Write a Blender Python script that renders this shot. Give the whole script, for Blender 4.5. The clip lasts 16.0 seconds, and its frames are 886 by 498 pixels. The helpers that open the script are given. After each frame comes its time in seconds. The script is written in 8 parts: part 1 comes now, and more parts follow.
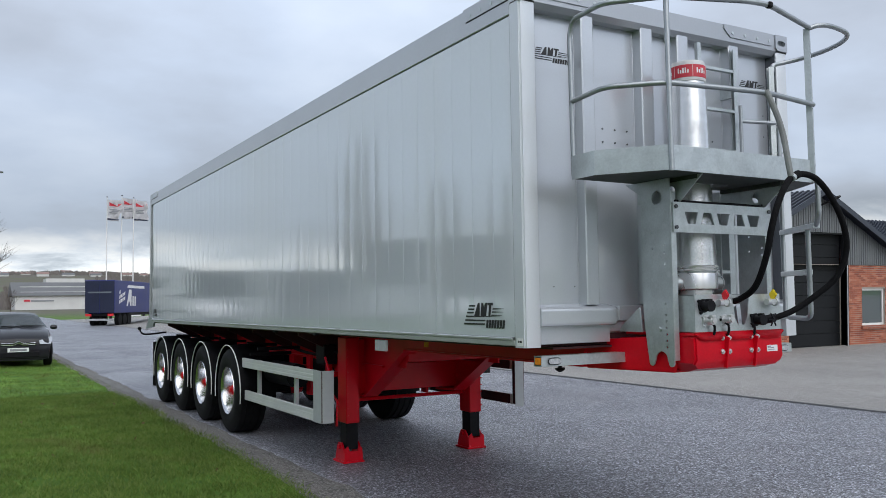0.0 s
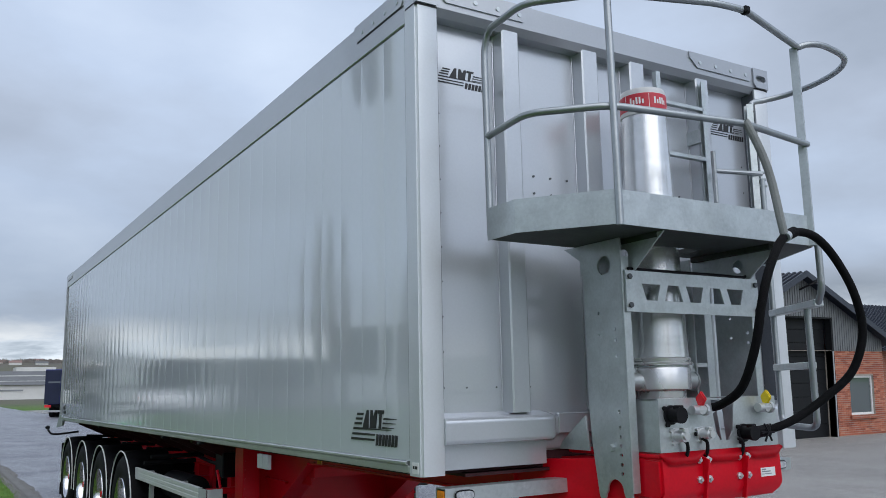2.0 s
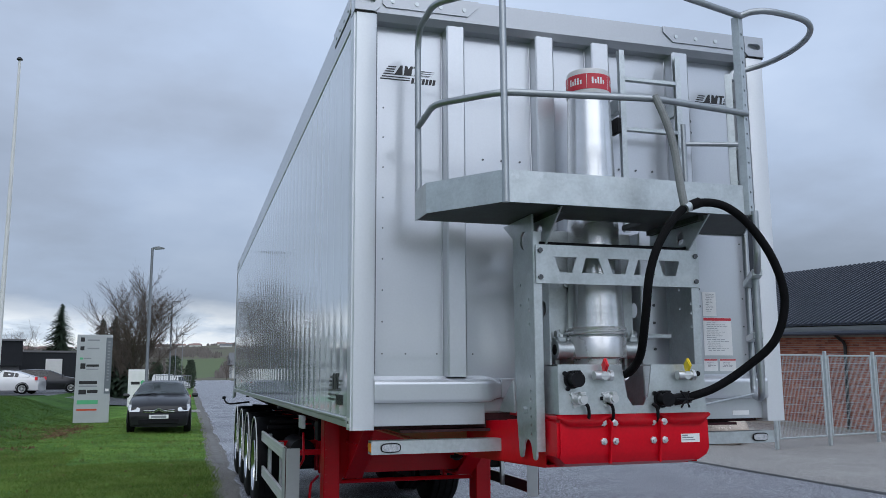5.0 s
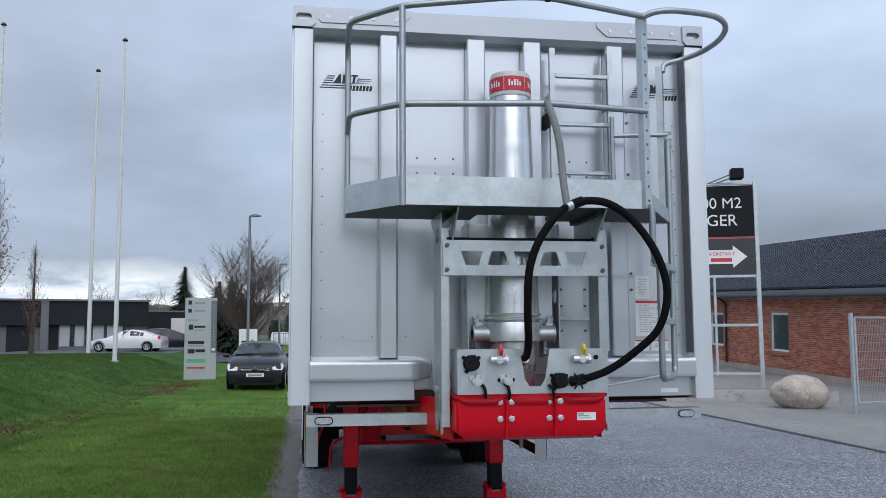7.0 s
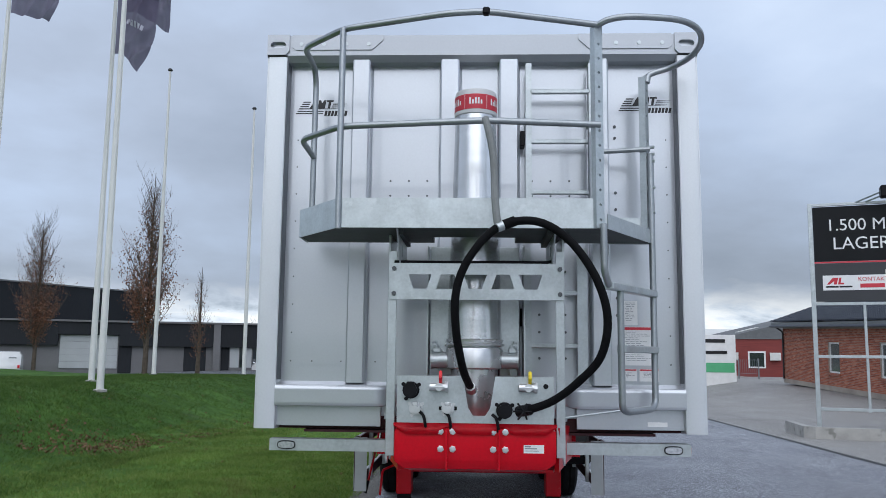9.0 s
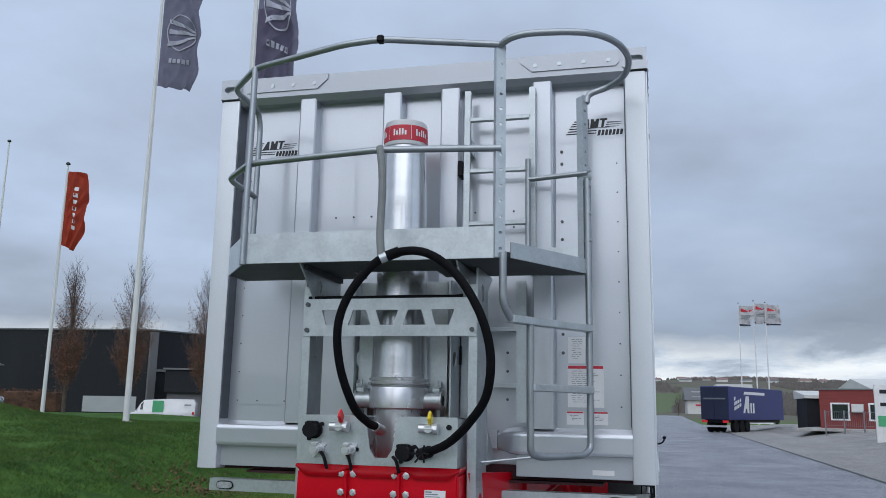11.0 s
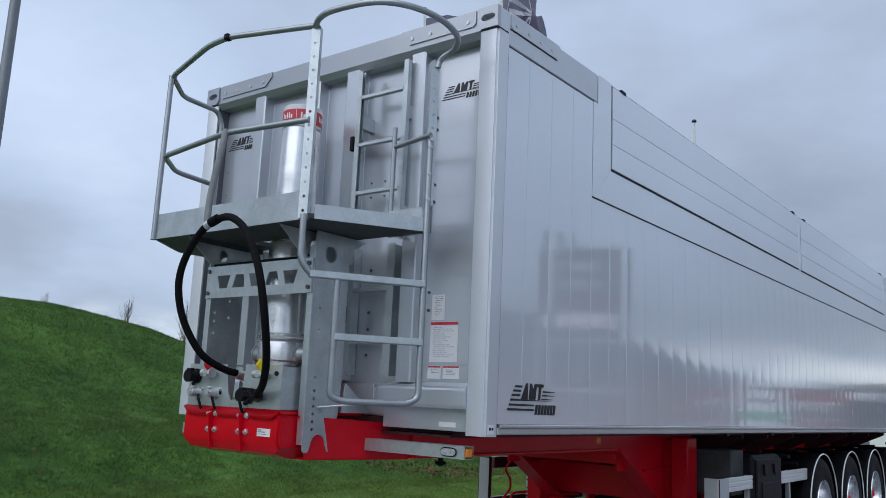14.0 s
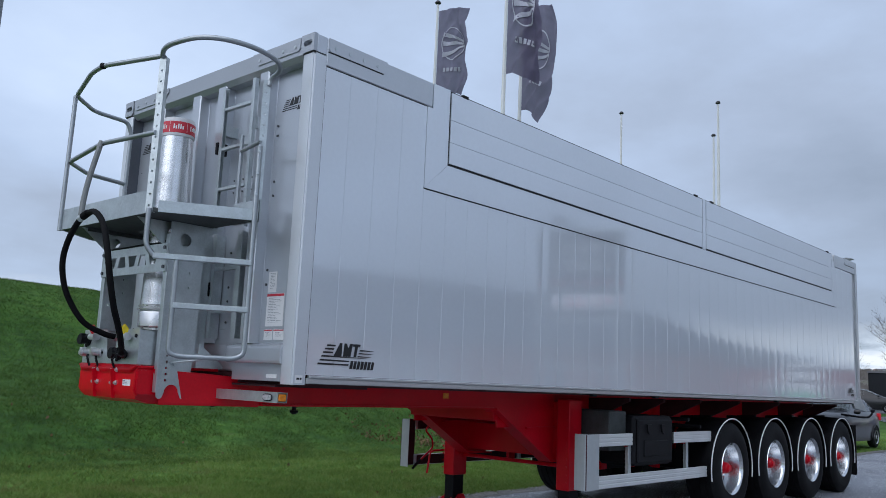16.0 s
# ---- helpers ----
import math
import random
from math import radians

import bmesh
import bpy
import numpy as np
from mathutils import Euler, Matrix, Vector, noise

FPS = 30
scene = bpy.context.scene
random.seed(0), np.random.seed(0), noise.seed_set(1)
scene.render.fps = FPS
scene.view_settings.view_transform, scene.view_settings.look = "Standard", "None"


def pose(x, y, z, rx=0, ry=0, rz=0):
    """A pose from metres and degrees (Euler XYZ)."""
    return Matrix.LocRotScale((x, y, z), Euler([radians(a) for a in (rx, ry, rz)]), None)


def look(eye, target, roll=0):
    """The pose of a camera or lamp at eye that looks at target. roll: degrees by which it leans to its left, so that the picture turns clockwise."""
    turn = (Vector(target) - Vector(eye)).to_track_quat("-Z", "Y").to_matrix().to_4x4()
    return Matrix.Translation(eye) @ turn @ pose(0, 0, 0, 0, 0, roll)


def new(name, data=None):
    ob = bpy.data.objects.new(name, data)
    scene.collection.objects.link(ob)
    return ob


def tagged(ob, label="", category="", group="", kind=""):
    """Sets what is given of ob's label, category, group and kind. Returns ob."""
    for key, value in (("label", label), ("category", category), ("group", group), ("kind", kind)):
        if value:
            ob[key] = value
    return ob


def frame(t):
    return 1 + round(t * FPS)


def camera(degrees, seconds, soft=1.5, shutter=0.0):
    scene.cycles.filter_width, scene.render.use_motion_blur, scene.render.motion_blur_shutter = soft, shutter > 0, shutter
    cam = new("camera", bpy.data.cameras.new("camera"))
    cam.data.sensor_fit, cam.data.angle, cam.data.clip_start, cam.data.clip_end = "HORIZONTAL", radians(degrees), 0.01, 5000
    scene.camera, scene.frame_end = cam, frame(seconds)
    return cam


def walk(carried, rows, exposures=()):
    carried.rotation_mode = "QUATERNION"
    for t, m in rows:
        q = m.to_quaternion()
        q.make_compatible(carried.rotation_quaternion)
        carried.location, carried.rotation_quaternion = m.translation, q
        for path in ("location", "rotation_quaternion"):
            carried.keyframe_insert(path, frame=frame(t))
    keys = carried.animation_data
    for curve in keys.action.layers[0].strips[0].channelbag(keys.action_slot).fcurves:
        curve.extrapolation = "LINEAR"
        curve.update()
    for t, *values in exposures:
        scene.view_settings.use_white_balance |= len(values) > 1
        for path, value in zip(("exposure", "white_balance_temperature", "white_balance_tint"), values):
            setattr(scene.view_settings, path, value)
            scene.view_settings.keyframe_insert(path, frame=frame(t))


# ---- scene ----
cam = camera(55.7, 16.0, soft=0.5)
# stops, kelvin and tint as the phone drifts
EXPOSE = [(0.0, 0.40, 6450, 10), (2.0, 0.22, 6170, 10), (3.5, 0.0, 5900, 10), (5.0, 0.10, 5950, 10), (8.0, 0.24, 6080, 10), (11.0, 0.04, 6000, 10), (12.5, -0.04, 5970, 10), (14.0, 0.05, 5930, 10), (16.0, 0.12, 5830, 10)]
PATH = [
    (0, (-4.298, -4.224, 1.629), (-3.297, -2.497, 1.756), -0.8),
    (0.5, (-3.984, -3.924, 1.658), (-2.967, -2.209, 1.82), -0.8),
    (1, (-3.678, -3.652, 1.678), (-2.648, -1.95, 1.887), -0.9),
    (1.5, (-3.416, -3.394, 1.698), (-2.379, -1.704, 1.962), -1.0),
    (2, (-3.132, -3.243, 1.715), (-2.102, -1.561, 2.045), -1.1),
    (2.5, (-2.812, -3.213, 1.73), (-1.825, -1.519, 2.125), -1.3),
    (3, (-2.69, -3.32, 1.71), (-1.763, -1.602, 2.148), -1.2),
    (3.5, (-2.577, -3.509, 1.686), (-1.734, -1.747, 2.116), -1.0),
    (4, (-2.372, -3.743, 1.647), (-1.638, -1.927, 2.054), -0.6),
    (4.5, (-2.204, -4.015, 1.632), (-1.561, -2.155, 1.988), -0.4),
    (5, (-2.041, -4.174, 1.606), (-1.474, -2.279, 1.905), -0.3),
    (5.2, (-1.961, -4.252, 1.62), (-1.411, -2.348, 1.892), -0.3),
    (7.3, (-0.962, -4.858, 1.744), (-0.71, -2.884, 1.944), 0.1),
    (7.5, (-0.838, -4.849, 1.733), (-0.622, -2.87, 1.944), 0.4),
    (8, (-0.595, -4.85, 1.774), (-0.464, -2.866, 1.989), 0.3),
    (8.5, (-0.283, -4.859, 1.748), (-0.257, -2.873, 1.984), 0.4),
    (8.7, (-0.168, -4.837, 1.744), (-0.189, -2.853, 1.989), 0.5),
    (11, (1.263, -4.441, 1.702), (0.785, -2.535, 2.073), 1.1),
    (11.5, (1.597, -4.263, 1.701), (1.003, -2.392, 2.084), 1.2),
    (12, (1.977, -4.053, 1.645), (1.237, -2.235, 2.028), 1.6),
    (12.5, (2.324, -3.821, 1.608), (1.434, -2.07, 1.985), 2.1),
    (13, (2.717, -3.74, 1.593), (1.689, -2.065, 1.959), 2.4),
    (13.5, (3.205, -3.647, 1.571), (2.067, -2.04, 1.922), 2.8),
    (14, (3.717, -3.529, 1.511), (2.505, -1.978, 1.866), 2.6),
    (14.5, (4.218, -3.432, 1.472), (2.955, -1.922, 1.826), 2.6),
    (15, (4.659, -3.313, 1.464), (3.366, -1.827, 1.81), 2.7),
    (15.5, (5.078, -3.293, 1.423), (3.765, -1.821, 1.756), 2.6),
    (16, (5.516, -3.3, 1.395), (4.184, -1.841, 1.709), 2.5),
]
walk(cam, [(t, look(eye, target, roll)) for t, eye, target, roll in PATH], EXPOSE)

# ---- sky, sun ----
SUN_EL, SUN_AZ = 50.0, 184.0
world = bpy.data.worlds.new("overcast_sky")
scene.world = world
world.use_nodes = True


class Nodes:
    """Short hand for building a node tree."""

    def __init__(self, tree):
        self.tree = tree

    def add(self, kind, **inputs):
        n = self.tree.nodes.new(kind)
        for key, value in inputs.items():
            if key == "_operation":
                n.operation = value
            elif key == "_use_clamp":
                n.use_clamp = value
            elif key == "_data_type":
                n.data_type = value
            elif key == "_blend_type":
                n.blend_type = value
            elif key == "_feature":
                n.feature = value
            else:
                k = int(key[1:]) if key[0] == "i" and key[1:].isdigit() else key.replace("_", " ")
                self.put(n.inputs[k], value)
        return n

    def put(self, socket, value):
        if isinstance(value, bpy.types.NodeSocket):
            self.tree.links.new(value, socket)
        elif isinstance(value, bpy.types.Node):
            self.tree.links.new(value.outputs[0], socket)
        else:
            socket.default_value = value

    def math(self, op, a, b=0.0, c=0.0, clamp=False):
        return self.add("ShaderNodeMath", _operation=op, _use_clamp=clamp, i0=a, i1=b, i2=c).outputs[0]

    def ramp(self, fac, *stops):
        n = self.add("ShaderNodeValToRGB", i0=fac)
        el = n.color_ramp.elements
        while len(el) < len(stops):
            el.new(0.5)
        for e, (p, col) in zip(el, stops):
            e.position = p
            e.color = (*col, 1) if not isinstance(col, (int, float)) else (col, col, col, 1)
        return n.outputs[0]

    def noise(self, vector, scale, detail=4.0, rough=0.55, warp=0.0):
        n = self.add("ShaderNodeTexNoise", Scale=scale, Detail=detail, Roughness=rough, Distortion=warp)
        if vector is not None:
            self.put(n.inputs["Vector"], vector)
        return n.outputs[0]

    def mix(self, fac, a, b, kind="MIX"):
        n = self.add("ShaderNodeMix", _data_type="RGBA", _blend_type=kind)
        for s, v in ((n.inputs[0], fac), (n.inputs[6], a), (n.inputs[7], b)):
            if isinstance(v, tuple) and len(v) == 3:
                v = (*v, 1)
            self.put(s, v)
        return n.outputs[2]


N = Nodes(world.node_tree)
world.node_tree.nodes.clear()
sky = N.add("ShaderNodeTexSky")
sky.sky_type, sky.sun_disc, sky.dust_density = "NISHITA", False, 3.0
sky.sun_elevation, sky.sun_rotation = radians(SUN_EL), radians(SUN_AZ)
way = N.add("ShaderNodeTexCoord").outputs["Generated"]
sep = N.add("ShaderNodeSeparateXYZ", i0=way)
up = N.math("MAXIMUM", sep.outputs[2], 0.0)
den = N.math("ADD", up, 0.24)
flat = N.add("ShaderNodeCombineXYZ", i0=N.math("DIVIDE", sep.outputs[0], den), i1=N.math("DIVIDE", sep.outputs[1], den), i2=up)
big = N.noise(flat.outputs[0], 0.55, 4.0, 0.48, 0.2)
small = N.noise(flat.outputs[0], 2.2, 6.0, 0.55)
cloud = N.math("ADD", N.math("MULTIPLY", big, 0.75), N.math("MULTIPLY", small, 0.25))
veil = N.ramp(cloud, (0.36, (0.33, 0.37, 0.43)), (0.47, (0.45, 0.50, 0.585)), (0.56, (0.55, 0.63, 0.76)), (0.68, (0.70, 0.78, 0.90)))
low = N.ramp(N.noise(flat.outputs[0], 2.6, 6.0, 0.6, 0.3), (0.36, (0.46, 0.52, 0.58)), (0.46, (0.82, 0.88, 0.93)), (0.56, (1.08, 1.08, 1.04)))
gap = N.ramp(N.math("ADD", up, N.math("MULTIPLY", N.math("SUBTRACT", small, 0.5), 0.07)), (0.0, 0.6), (0.04, 0.95), (0.065, 0.5), (0.09, 0.0))
# the low cloud is heavier to the north and east than to the west
heavy = N.math("MULTIPLY", N.ramp(N.math("ADD", sep.outputs[0], 0.5), (0.05, 0.0), (0.42, 1.0)), N.ramp(sep.outputs[1], (0.0, 0.0), (0.40, 0.40), (0.78, 1.0)))
veil = N.mix(1.0, veil, N.mix(heavy, N.ramp(up, (0.05, 0.88), (0.30, 1.04)), N.ramp(up, (0.05, 0.60), (0.13, 0.70), (0.32, 1.0))), "MULTIPLY")
clouds = N.mix(gap, veil, low)
mixed = N.mix(0.12, clouds, N.mix(1.0, sky, (0.10, 0.10, 0.10), "MULTIPLY"))
N.add("ShaderNodeOutputWorld", Surface=N.add("ShaderNodeBackground", Color=mixed, Strength=1.0))

lamp = bpy.data.lights.new("sun", "SUN")
lamp.energy, lamp.angle, lamp.color = 1.4, radians(80), (1.0, 0.97, 0.93)
sun = new("sun", lamp)
az, el = radians(SUN_AZ), radians(SUN_EL)
sun.matrix_world = look((40 * math.sin(az) * math.cos(el), 40 * math.cos(az) * math.cos(el), 40 * math.sin(el)), (0, 0, 0))


# ---- materials ----
def material(name, base, rough=0.5, metal=0.0, vary=0.12, scale=4.0, fine=60.0, bump=0.0, coat=0.0, spec=0.5, wear=None, stretch=(1, 1, 1), rough_vary=0.08, bump_scale=None, random_tone=0.0, emit=None):
    m = bpy.data.materials.new(name)
    m.use_nodes = True
    t = Nodes(m.node_tree)
    p = m.node_tree.nodes["Principled BSDF"]
    co = t.add("ShaderNodeTexCoord").outputs["Object"]
    if stretch != (1, 1, 1):
        co = t.add("ShaderNodeMapping", Vector=co, Scale=stretch).outputs[0]
    coarse = t.noise(co, scale, 4.0)
    grain = t.noise(co, fine, 3.0)
    tone = t.math("ADD", t.math("MULTIPLY", coarse, 0.65), t.math("MULTIPLY", grain, 0.35))
    lo = tuple(max(0.0, c * (1 - 2.2 * vary)) for c in base)
    hi = tuple(min(1.0, c * (1 + 2.2 * vary)) for c in base)
    col = t.ramp(tone, (0.28, lo), (0.72, hi))
    if wear:
        colour, amount, wscale = wear
        spots = t.ramp(t.noise(co, wscale, 6.0, 0.65), (0.62 - amount, 0.0), (0.70 - amount * 0.6, 1.0))
        col = t.mix(spots, col, colour)
    if random_tone:
        rnd = t.add("ShaderNodeObjectInfo").outputs["Random"]
        col = t.mix(1.0, col, t.ramp(rnd, (0.0, 1 - random_tone), (1.0, 1.0)), "MULTIPLY")
    t.put(p.inputs["Base Color"], col)
    t.put(p.inputs["Roughness"], t.math("ADD", rough - rough_vary / 2, t.math("MULTIPLY", coarse, rough_vary)))
    p.inputs["Metallic"].default_value = metal
    p.inputs["Specular IOR Level"].default_value = spec
    p.inputs["Coat Weight"].default_value = coat
    p.inputs["Coat Roughness"].default_value = 0.04
    if bump:
        b = t.add("ShaderNodeBump", Strength=bump, Distance=0.01, Height=t.noise(co, bump_scale or fine, 4.0))
        t.put(p.inputs["Normal"], b.outputs[0])
    if emit:
        p.inputs["Emission Color"].default_value = (*base, 1)
        p.inputs["Emission Strength"].default_value = emit
    return m


M_SIDE = material("silver_lacquer", (0.69, 0.725, 0.775), 0.085, 0.22, 0.02, 0.5, 30, coat=0.6, rough_vary=0.02)
M_TRIM = material("silver_lacquer_trim", (0.52, 0.54, 0.565), 0.30, 0.55, 0.03, 1.5, 60, coat=0.25)
M_POST = material("pale_satin_post", (0.66, 0.685, 0.72), 0.36, 0.35, 0.03, 1.2, 80, coat=0.4)
# darker copy of the front silver; the beam's shading is set by colour
M_BEAM = material("toned_down_front_silver", (0.40, 0.42, 0.455), 0.36, 0.5, 0.03, 1.2, 80, coat=0.6)
M_FRONT = material("silver_front_sheet", (0.545, 0.57, 0.61), 0.30, 0.55, 0.03, 1.2, 80, coat=0.9)
M_GALV = material("galvanised_steel", (0.50, 0.54, 0.555), 0.36, 0.68, 0.085, 9, 70, wear=((0.55, 0.585, 0.60), 0.07, 14), bump=0.03)
M_TUBE = material("galvanised_tube", (0.37, 0.395, 0.415), 0.38, 0.8, 0.06, 9, 70)
# dark grey; on the deck underside the shade is put into this colour
M_DECK = material("dark_grey_deck_shade", (0.055, 0.062, 0.062), 0.6, 0.3, 0.2, 8, 60)
M_ALU = material("aluminium_profile", (0.66, 0.67, 0.68), 0.34, 0.8, 0.04, 4, 90)
M_BRUSH = material("brushed_cylinder", (0.72, 0.73, 0.74), 0.25, 0.8, 0.05, 2, 40, stretch=(1, 1, 8))
M_CYLBASE = material("silver_cylinder_paint", (0.66, 0.67, 0.68), 0.27, 0.70, 0.05, 6, 60, coat=0.2)
M_GUARD = material("pale_anodised_rail", (0.70, 0.71, 0.71), 0.34, 0.3, 0.04, 4, 90)
M_KERB = material("weathered_kerb", (0.15, 0.148, 0.14), 0.85, 0.0, 0.2, 3, 50, bump=0.3, wear=((0.12, 0.12, 0.11), 0.1, 5))
M_CHROME = material("polished_rim", (0.66, 0.67, 0.69), 0.19, 1.0, 0.03, 4, 50)
M_RETURN = material("dark_post_return", (0.13, 0.14, 0.16), 0.45, 0.6, 0.08, 3, 60)
# fastener grey with the small shadows of the rivet holes in its colour
M_RIVET = material("shade_dark_fastener", (0.10, 0.105, 0.115), 0.4, 0.6, 0.1, 40, 90)
# maroon of the guard liners; on the body's underside it stands for shade
M_PRIMERSHADE = material("maroon_primer_and_shade", (0.055, 0.018, 0.022), 0.6, 0.0, 0.2, 6, 60, spec=0.25)
M_RED = material("red_chassis_paint", (0.62, 0.002, 0.014), 0.36, 0.0, 0.08, 3, 60, coat=0.12, spec=0.22)
M_BLACK = material("black_plastic", (0.008, 0.008, 0.010), 0.5, 0.0, 0.25, 6, 90, bump=0.05, spec=0.15)
M_GAP = material("dark_joint", (0.012, 0.012, 0.014), 0.6, 0.0, 0.1)
M_TYRE = material("tyre_rubber", (0.008, 0.008, 0.009), 0.7, 0.0, 0.3, 8, 120, bump=0.12, spec=0.15)
M_HOSE = material("hose_braid", (0.005, 0.005, 0.006), 0.75, 0.0, 0.3, 20, 300, bump=0.25, spec=0.12)
M_WHITE = material("white_paint", (0.78, 0.78, 0.77), 0.4, 0.0, 0.05, 3, 50)
M_PAPER = material("white_sticker", (0.80, 0.80, 0.80), 0.35, 0.0, 0.03)
M_WRAP = material("pale_plastic_wrap", (0.56, 0.56, 0.57), 0.3, 0.0, 0.06, 8, 60, coat=0.3)
M_INK = material("black_print", (0.012, 0.012, 0.014), 0.4, 0.0, 0.05)
M_INKGREY = material("grey_print", (0.25, 0.26, 0.28), 0.5, 0.0, 0.05)
M_REDPRINT = material("red_print", (0.55, 0.03, 0.05), 0.4, 0.0, 0.06)
M_YELLOW = material("yellow_plastic", (0.80, 0.62, 0.02), 0.4, 0.0, 0.08, 10, 60)
M_REDCAP = material("red_plastic", (0.70, 0.02, 0.03), 0.4, 0.0, 0.08, 10, 60)
M_AMBER = material("amber_lens", (0.75, 0.24, 0.02), 0.2, 0.0, 0.15, 60, 200)
M_LENS = material("clear_lens", (0.50, 0.52, 0.55), 0.14, 0.3, 0.25, 60, 200, coat=1.0)
M_STRAP = material("grey_webbing", (0.20, 0.21, 0.21), 0.7, 0.0, 0.15, 8, 200, bump=0.2)
M_POLE = material("white_flagpole", (0.72, 0.72, 0.71), 0.4, 0.0, 0.06, 1.0, 30)
M_GREYPOLE = material("grey_lamp_post", (0.20, 0.215, 0.23), 0.45, 0.5, 0.08, 2, 40)
M_CONC = material("concrete", (0.40, 0.39, 0.37), 0.85, 0.0, 0.12, 3, 50, bump=0.3, wear=((0.22, 0.22, 0.2), 0.06, 5))
M_STONE = material("granite_boulder", (0.42, 0.36, 0.31), 0.8, 0.0, 0.2, 5, 60, bump=0.5, wear=((0.6, 0.54, 0.48), 0.1, 22))
M_BARK = material("tree_bark", (0.085, 0.065, 0.05), 0.9, 0.0, 0.25, 6, 40, bump=0.3)
M_TWIG = material("bare_twigs", (0.10, 0.078, 0.065), 0.9, 0.0, 0.2, 3, 30)
M_LEAFBROWN = material("brown_beech_leaves", (0.165, 0.072, 0.040), 0.8, 0.0, 0.3, 2, 20)
M_NEEDLE = material("spruce_needles", (0.018, 0.035, 0.018), 0.85, 0.0, 0.3, 2, 20)
M_HEDGE = material("hedge_leaves", (0.10, 0.05, 0.03), 0.85, 0.0, 0.35, 2, 12)
M_CLAD = material("dark_cladding", (0.019, 0.021, 0.025), 0.65, 0.0, 0.12, 0.3, 12, stretch=(1, 1, 0.2), spec=0.2)
M_CLADLIGHT = material("grey_render", (0.15, 0.15, 0.155), 0.8, 0.0, 0.08, 0.4, 10)
M_GREYSHEET = material("grey_profiled_sheet", (0.16, 0.17, 0.175), 0.5, 0.2, 0.08, 0.6, 20)
M_ROOF = material("dark_roof_sheet", (0.045, 0.052, 0.070), 0.40, 0.1, 0.12, 0.5, 12, spec=0.35)
M_DOOR = material("black_door_panels", (0.011, 0.012, 0.014), 0.5, 0.0, 0.1, 1, 20, spec=0.2)
M_REDWOOD = material("red_boards", (0.20, 0.035, 0.03), 0.7, 0.0, 0.12, 2, 20, stretch=(0.4, 0.4, 6))
M_WALLWHITE = material("white_wall", (0.62, 0.62, 0.60), 0.8, 0.0, 0.06, 0.2, 4)
M_ROOFGREY = material("grey_fibre_roof", (0.14, 0.145, 0.15), 0.8, 0.0, 0.12, 0.15, 4)
M_SIGNBLACK = material("black_sign_panel", (0.006, 0.007, 0.009), 0.45, 0.0, 0.1, 1, 20, spec=0.2)
M_SIGNGREY = material("anthracite_sign_panel", (0.032, 0.034, 0.040), 0.4, 0.0, 0.08, 1, 20)
M_SIGNPALE = material("pale_grey_sign", (0.42, 0.44, 0.45), 0.4, 0.1, 0.05, 1, 20)
M_SIGNMID = material("grey_sign_strip", (0.15, 0.17, 0.19), 0.4, 0.1, 0.05, 1, 20)
M_GREENPRINT = material("green_print", (0.10, 0.42, 0.20), 0.5, 0.0, 0.05)


def cloth_material(name, base, thin):
    """Thin flag cloth that lets some light through."""
    m = material(name, base, 0.8, 0.0, 0.10, 3, 60)
    t = Nodes(m.node_tree)
    out, p = m.node_tree.nodes["Material Output"], m.node_tree.nodes["Principled BSDF"]
    back = t.add("ShaderNodeBsdfTranslucent", Color=(*base, 1))
    both = t.add("ShaderNodeMixShader", Fac=0.45, i1=p.outputs[0], i2=back.outputs[0])
    clear = t.add("ShaderNodeMixShader", Fac=thin, i1=both.outputs[0], i2=t.add("ShaderNodeBsdfTransparent").outputs[0])
    t.put(out.inputs["Surface"], clear.outputs[0])
    return m


M_FLAG = cloth_material("purple_flag_cloth", (0.215, 0.190, 0.285), 0.13)
M_FLAGMARK = material("flag_mark", (0.42, 0.42, 0.50), 0.8, 0.0, 0.06)
M_FLAGRED = material("orange_flag_cloth", (0.52, 0.075, 0.035), 0.8, 0.0, 0.1, 3, 60)
M_FLAGWHITE = material("white_flag_cloth", (0.70, 0.68, 0.70), 0.8, 0.0, 0.06, 3, 60)
M_CARDARK = material("black_car_paint", (0.006, 0.006, 0.009), 0.3, 0.0, 0.1, 2, 30, coat=0.5, spec=0.3)
M_CARWHITE = material("white_car_paint", (0.70, 0.70, 0.71), 0.25, 0.0, 0.03, 2, 30, coat=0.8)
M_CARGREY = material("silver_grey_car_paint", (0.20, 0.215, 0.24), 0.25, 0.4, 0.03, 2, 30, coat=0.8)
M_BLUE = material("blue_tarpaulin", (0.018, 0.028, 0.16), 0.45, 0.0, 0.12, 0.6, 12)
M_NAVY = material("navy_doors", (0.012, 0.017, 0.045), 0.4, 0.0, 0.12, 0.6, 12)


